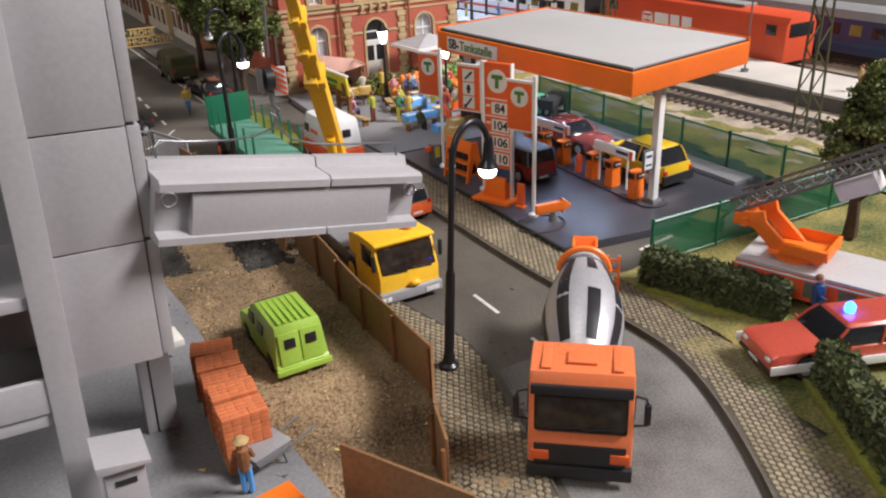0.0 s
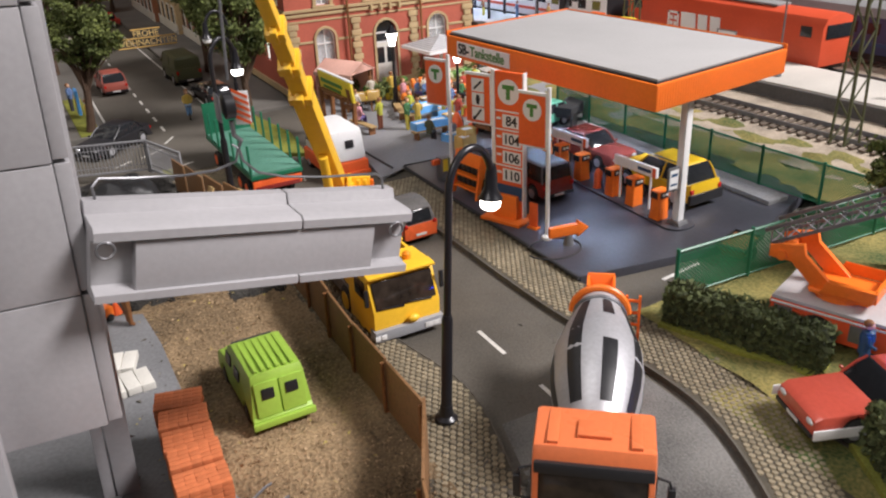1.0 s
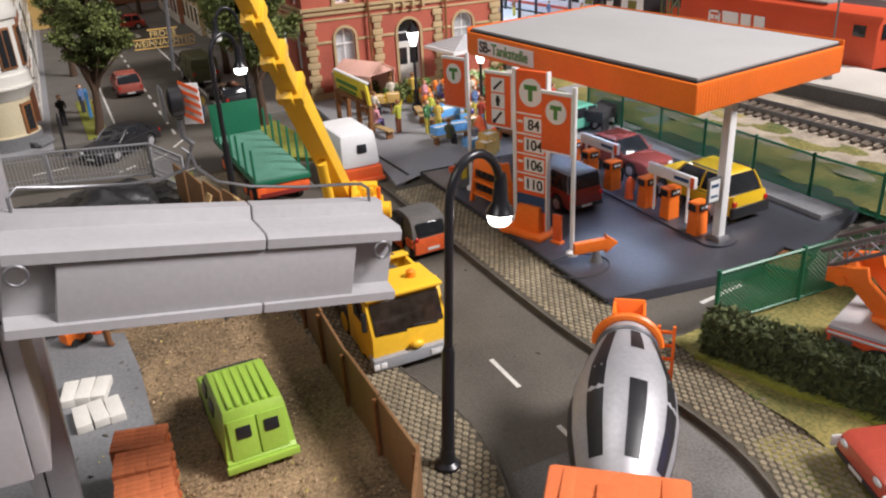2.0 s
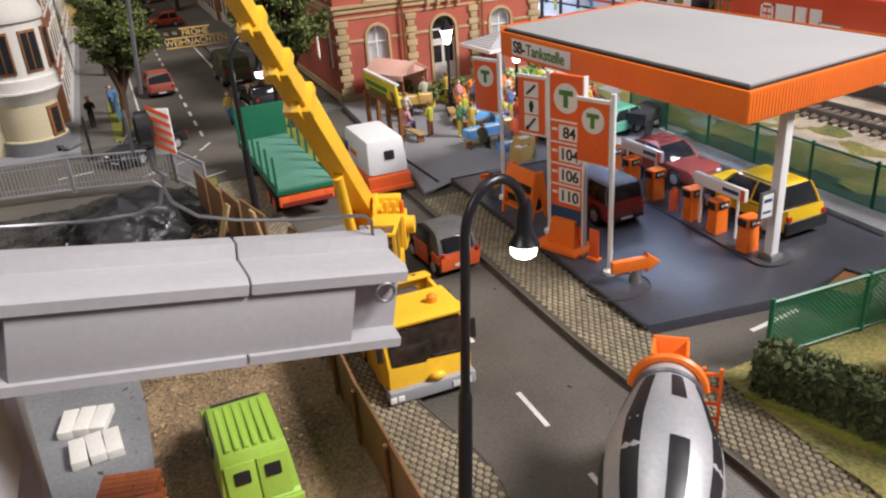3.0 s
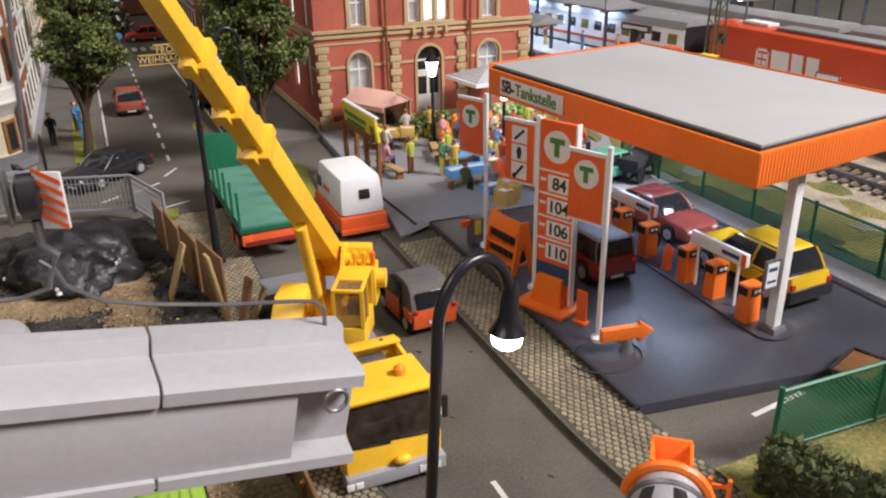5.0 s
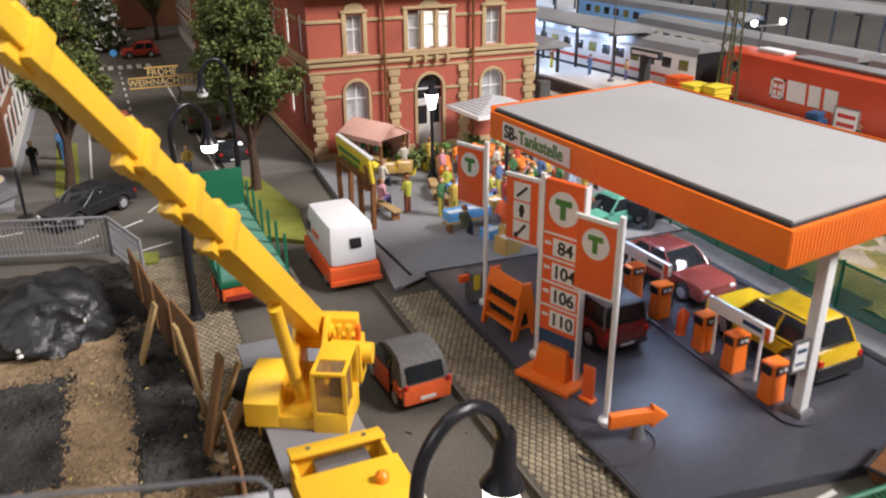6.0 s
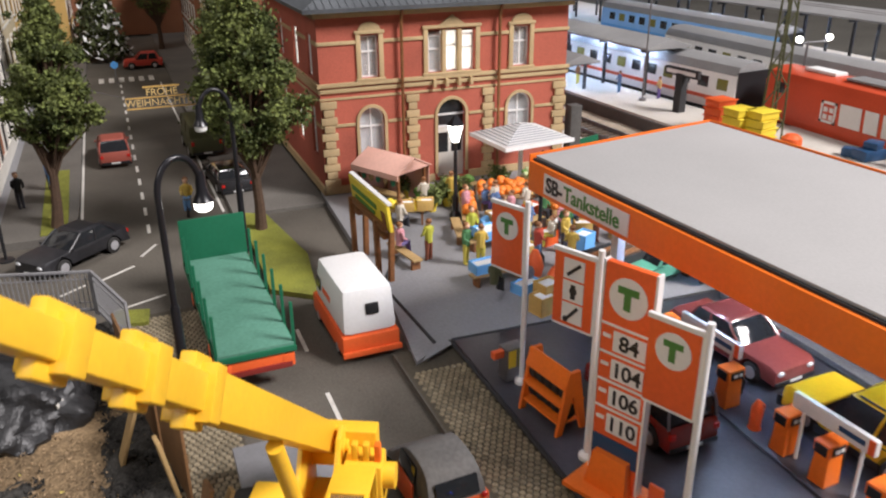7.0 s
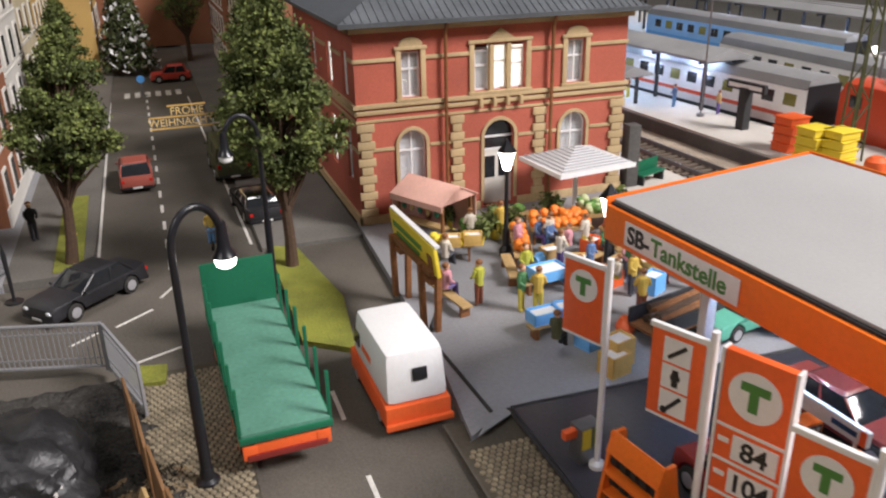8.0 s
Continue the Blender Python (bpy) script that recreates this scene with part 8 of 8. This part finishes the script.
solid("pavement_corner", box(B(), -20.0, 9.5, 60.7, 140, -0.5, -0.1), M_PLAZA, "grey flagstone pavement of the corner house", "pavement", kind="structure")

tree("broadleaf_tree", 20.6, 116.0, -0.1, 10.0, (6.8, 2.4, 2.2, 3.2), 5000, 13, "dark model tree at the far end of the street")
# festive banner, bollard pole, far things
t = thing("festive_banner", 18.25, 75.5, 0.4, 0, "golden festive letter banner hung across the street", "banner")
for body, z, s in (("FROHE", 2.95, 0.62), ("WEIHNACHTEN", 2.3, 0.62)):
    letters("banner_letters", body, s, mat("banner_gold", (0.75, 0.55, 0.22), 0.5, 0.1), t, pose(0, 0, z * CM, 90, 0, 0), 0.03)
for z, w in ((3.3, 1.1), (2.65, 2.2), (1.98, 2.2)):
    part("banner_bar", box(B(), -w, w, -0.03, 0.03, z - 0.05, z + 0.05), M_CARD, t)
part("banner_wire", tube(B(), [(-9.0, 0, 5.0), (-2.2, 0, 2.7), (2.2, 0, 2.7), (6.2, 0, 4.5)], 0.02, 4), M_STEEL, t)
t = thing("sign_post", 10.1, 59.4, -0.3, 0, "slim black street post with a disc foot", "post")
part("pole", tube(B(), [(0, 0, 0), (0, 0, 2.1), (0, 0, 2.5)], [0.06, 0.1, 0.02], 8), M_BLACK, t)
part("pole_foot", tube(B(), [(0, 0, 0), (0, 0, 0.08)], 0.35, 14), M_BLACK, t)
t = thing("information_column", 11.9, 66.3, -0.1, 0, "blue and yellow information board on the verge", "sign")
part("board", box(B(), -0.1, 0.1, -0.6, 0.6, 0.3, 1.9, 0.02), M_BLUEP, t)
part("board_stripe", box(B(), -0.13, 0.13, -0.5, 0.5, 0.9, 1.4), M_YSIGN, t)
t = thing("road_sign", 15.6, 99.0, -0.3, 0, "round blue direction sign at the crossing", "sign")
part("pole", tube(B(), [(0, 0, 0), (0, 0, 1.6)], 0.06, 6), M_STEEL, t)
part("disc", tube(B(), [(0, -0.08, 1.6), (0, -0.04, 1.6)], 0.32, 16), M_BLUEP, t)
car("tow_truck", "red truck crossing the far end of the street", 18.2, 106.0, -0.3, 88, 3.6, 1.8, 1.5, mat("far_red", (0.5, 0.05, 0.03), 0.5, 0.1), 0.6, 0.56, 0.5, category="truck")
t = thing("snowy_fir", 14.6, 112.0, -0.2, 0, "tall dark fir tree dusted with snow and ornaments", "tree")
part("trunk", tube(B(), [(0, 0, 0), (0, 0, 10.5)], [0.4, 0.05], 8), M_BARK, t)
rng = np.random.default_rng(21)
for nm, m, n in (("foliage", M_HEDGE, 3500), ("snow", M_WHITE, 600)):
    z = rng.uniform(1.0, 11.0, n)
    r, a = (11.3 - z) * 0.3 * rng.uniform(0.3, 1.0, n), rng.uniform(0, 6.28, n)
    c = np.stack([r * np.cos(a), r * np.sin(a), z - 0.25 * r], 1)
    d1, d2 = rng.normal(0, 0.2, (n, 3)), rng.normal(0, 0.14, (n, 3))
    v = np.stack([c + d1, c + d2, c - d1, c - d2], 1).reshape(-1, 3)
    ob = raw(nm, v.tolist(), [(4 * i, 4 * i + 1, 4 * i + 2, 4 * i + 3) for i in range(n)], m)
    ob.parent = t
    tagged(ob, kind="stuff")

# gravel grains and debris
rng = np.random.default_rng(8)
verts, faces = [], []
for k in range(7000):
    x, y = rng.uniform(11.2, 16.0), rng.uniform(19, 45.5)
    s = rng.uniform(0.012, 0.034)
    o = rng.normal(0, s, (4, 3)) + np.array([x, y, -0.08 + s * 0.5])
    b_ = len(verts)
    verts.extend(o.tolist())
    faces.extend([(b_, b_ + 1, b_ + 2), (b_, b_ + 2, b_ + 3), (b_, b_ + 3, b_ + 1), (b_ + 1, b_ + 3, b_ + 2)])
ob = raw("sand_grains", verts, faces, M_GRAVEL)
tagged(ob, "loose coarse grains on the sand", "gravel", kind="stuff")
verts, faces = [], []
for k in range(5200):
    if k % 2:
        x, y = rng.normal(15.0, 0.6), rng.uniform(36.0, 46.0)
    else:
        x, y = rng.uniform(6.5, 13.5), rng.normal(43.5, 2.6)
    if x > 16.0 or y > 50 or y < 36 or (x < 13.7 and not (y > 44.7 or (x < 12.5 and y < 42.7))):
        continue
    s = rng.uniform(0.015, 0.05)
    o = rng.normal(0, s, (4, 3)) + np.array([x, y, -0.05 + s * 0.4])
    b_ = len(verts)
    verts.extend(o.tolist())
    faces.extend([(b_, b_ + 1, b_ + 2), (b_, b_ + 2, b_ + 3), (b_, b_ + 3, b_ + 1), (b_ + 1, b_ + 3, b_ + 2)])
tagged(raw("soil_grains", verts, faces, M_SOIL), "loose black lumps on the site's soil", "gravel", kind="stuff")
verts, faces = [], []
for k in range(260):
    if k < 150:
        x, y, z = rng.normal(17.3, 0.9), rng.normal(22.6, 1.3), -0.085
    elif k < 200:
        x, y, z = rng.uniform(8.8, 11.2), rng.uniform(23, 36), 0.02
    else:
        x, y, z = rng.uniform(18.6, 23.0), rng.uniform(22, 44), -0.285
    s = rng.uniform(0.015, 0.06)
    o = rng.normal(0, s, (4, 3)) * np.array([1.4, 1.4, 0.5]) + np.array([x, y, z])
    b_ = len(verts)
    verts.extend(o.tolist())
    faces.extend([(b_, b_ + 1, b_ + 2), (b_, b_ + 2, b_ + 3), (b_, b_ + 3, b_ + 1), (b_ + 1, b_ + 3, b_ + 2)])
tagged(raw("litter", verts, faces, M_KERB), "dark crumbs lying on the pavement", "debris", kind="stuff")

verts, faces = [], []
for k in range(170):
    x, y = (rng.uniform(10.2, 15.8), rng.uniform(21, 45)) if k % 3 else (rng.uniform(9.0, 11.4), rng.uniform(21, 30))
    w = rng.uniform(0.03, 0.07)
    o = rng.normal(0, w, (3, 3)) * np.array([1, 1, 0.3]) + np.array([x, y, 0.04])
    b_ = len(verts)
    verts.extend(o.tolist())
    faces.append((b_, b_ + 1, b_ + 2))
tagged(raw("leaf_flakes", verts, faces, mat("dry_leaf", (0.5, 0.4, 0.1), 0.8, 0.2, island=0.4)), "dry yellow leaf flakes strewn over the site", "leaves", kind="stuff")

# ---- cobbles, last ----
HEXM = []
for v_ in range(3):
    bm = B()
    pts = [(0.098 * math.cos(math.pi / 3 * k + 0.5 + 0.1 * v_) * random.uniform(0.9, 1.05), 0.098 * math.sin(math.pi / 3 * k + 0.5 + 0.1 * v_) * random.uniform(0.9, 1.05)) for k in range(6)]
    lo = [bm.verts.new((*p, 0)) for p in pts]
    hi = [bm.verts.new((p[0] * 0.82, p[1] * 0.82, 0.035)) for p in pts]
    bm.faces.new(hi)
    for k in range(6):
        bm.faces.new((lo[k], lo[(k + 1) % 6], hi[(k + 1) % 6], hi[k]))
    HEXM.append(mesh_of("cobble", bm, M_COB))
PW, PE = bpy.data.objects["pavement_west"], bpy.data.objects["pavement_east"]
singles, joined = [], []
row = 0
y = 15.0
while y < 51.0:
    x = 11.0 + (0.105 if row % 2 else 0)
    while x < 26.0:
        if fence_x(y) + 0.1 < x < west_x(y) - 0.08:
            (singles if 21.4 < y < 27.4 and x > 16.6 else joined).append((x, y, PW))
        elif kerb_x(y) + 0.1 < x < (25.3 if y > 30 else max(kerb_x(y) + 2.0, 25.3 - 0.1 * max(0, 26 - y) ** 1.2)) and y < 43.6:
            (singles if 19.0 < y < 24.4 else joined).append((x, y, PE))
        x += 0.21
    y += 0.185
    row += 1
count = {PW: 0, PE: 0}
rest = []
for x, y, p in singles:
    if count[p] >= 290:
        rest.append((x, y, p))
        continue
    count[p] += 1
    o = new("cobble", HEXM[random.randrange(3)])
    o.parent = p
    o.matrix_basis = pose((x + random.uniform(-0.01, 0.01)) * CM, (y + random.uniform(-0.01, 0.01)) * CM, -0.131 * CM, 0, 0, random.uniform(-12, 12))
for p in (PW, PE):
    verts, faces = [], []
    for x, y, q in joined + rest:
        if q != p:
            continue
        k = len(verts)
        a0 = random.uniform(0, 1.0)
        pts = [(0.098 * math.cos(math.pi / 3 * i + a0), 0.098 * math.sin(math.pi / 3 * i + a0)) for i in range(6)]
        verts += [(x + a, y + b, -0.131) for a, b in pts] + [(x + a * 0.82, y + b * 0.82, -0.096) for a, b in pts]
        faces += [tuple(range(k + 6, k + 12))] + [(k + i, k + (i + 1) % 6, k + 6 + (i + 1) % 6, k + 6 + i) for i in range(6)]
    ob = raw("cobbles", verts, faces, M_COBS)
    ob.parent = p
    tagged(ob, "small worn buff cobbles", kind="stuff")
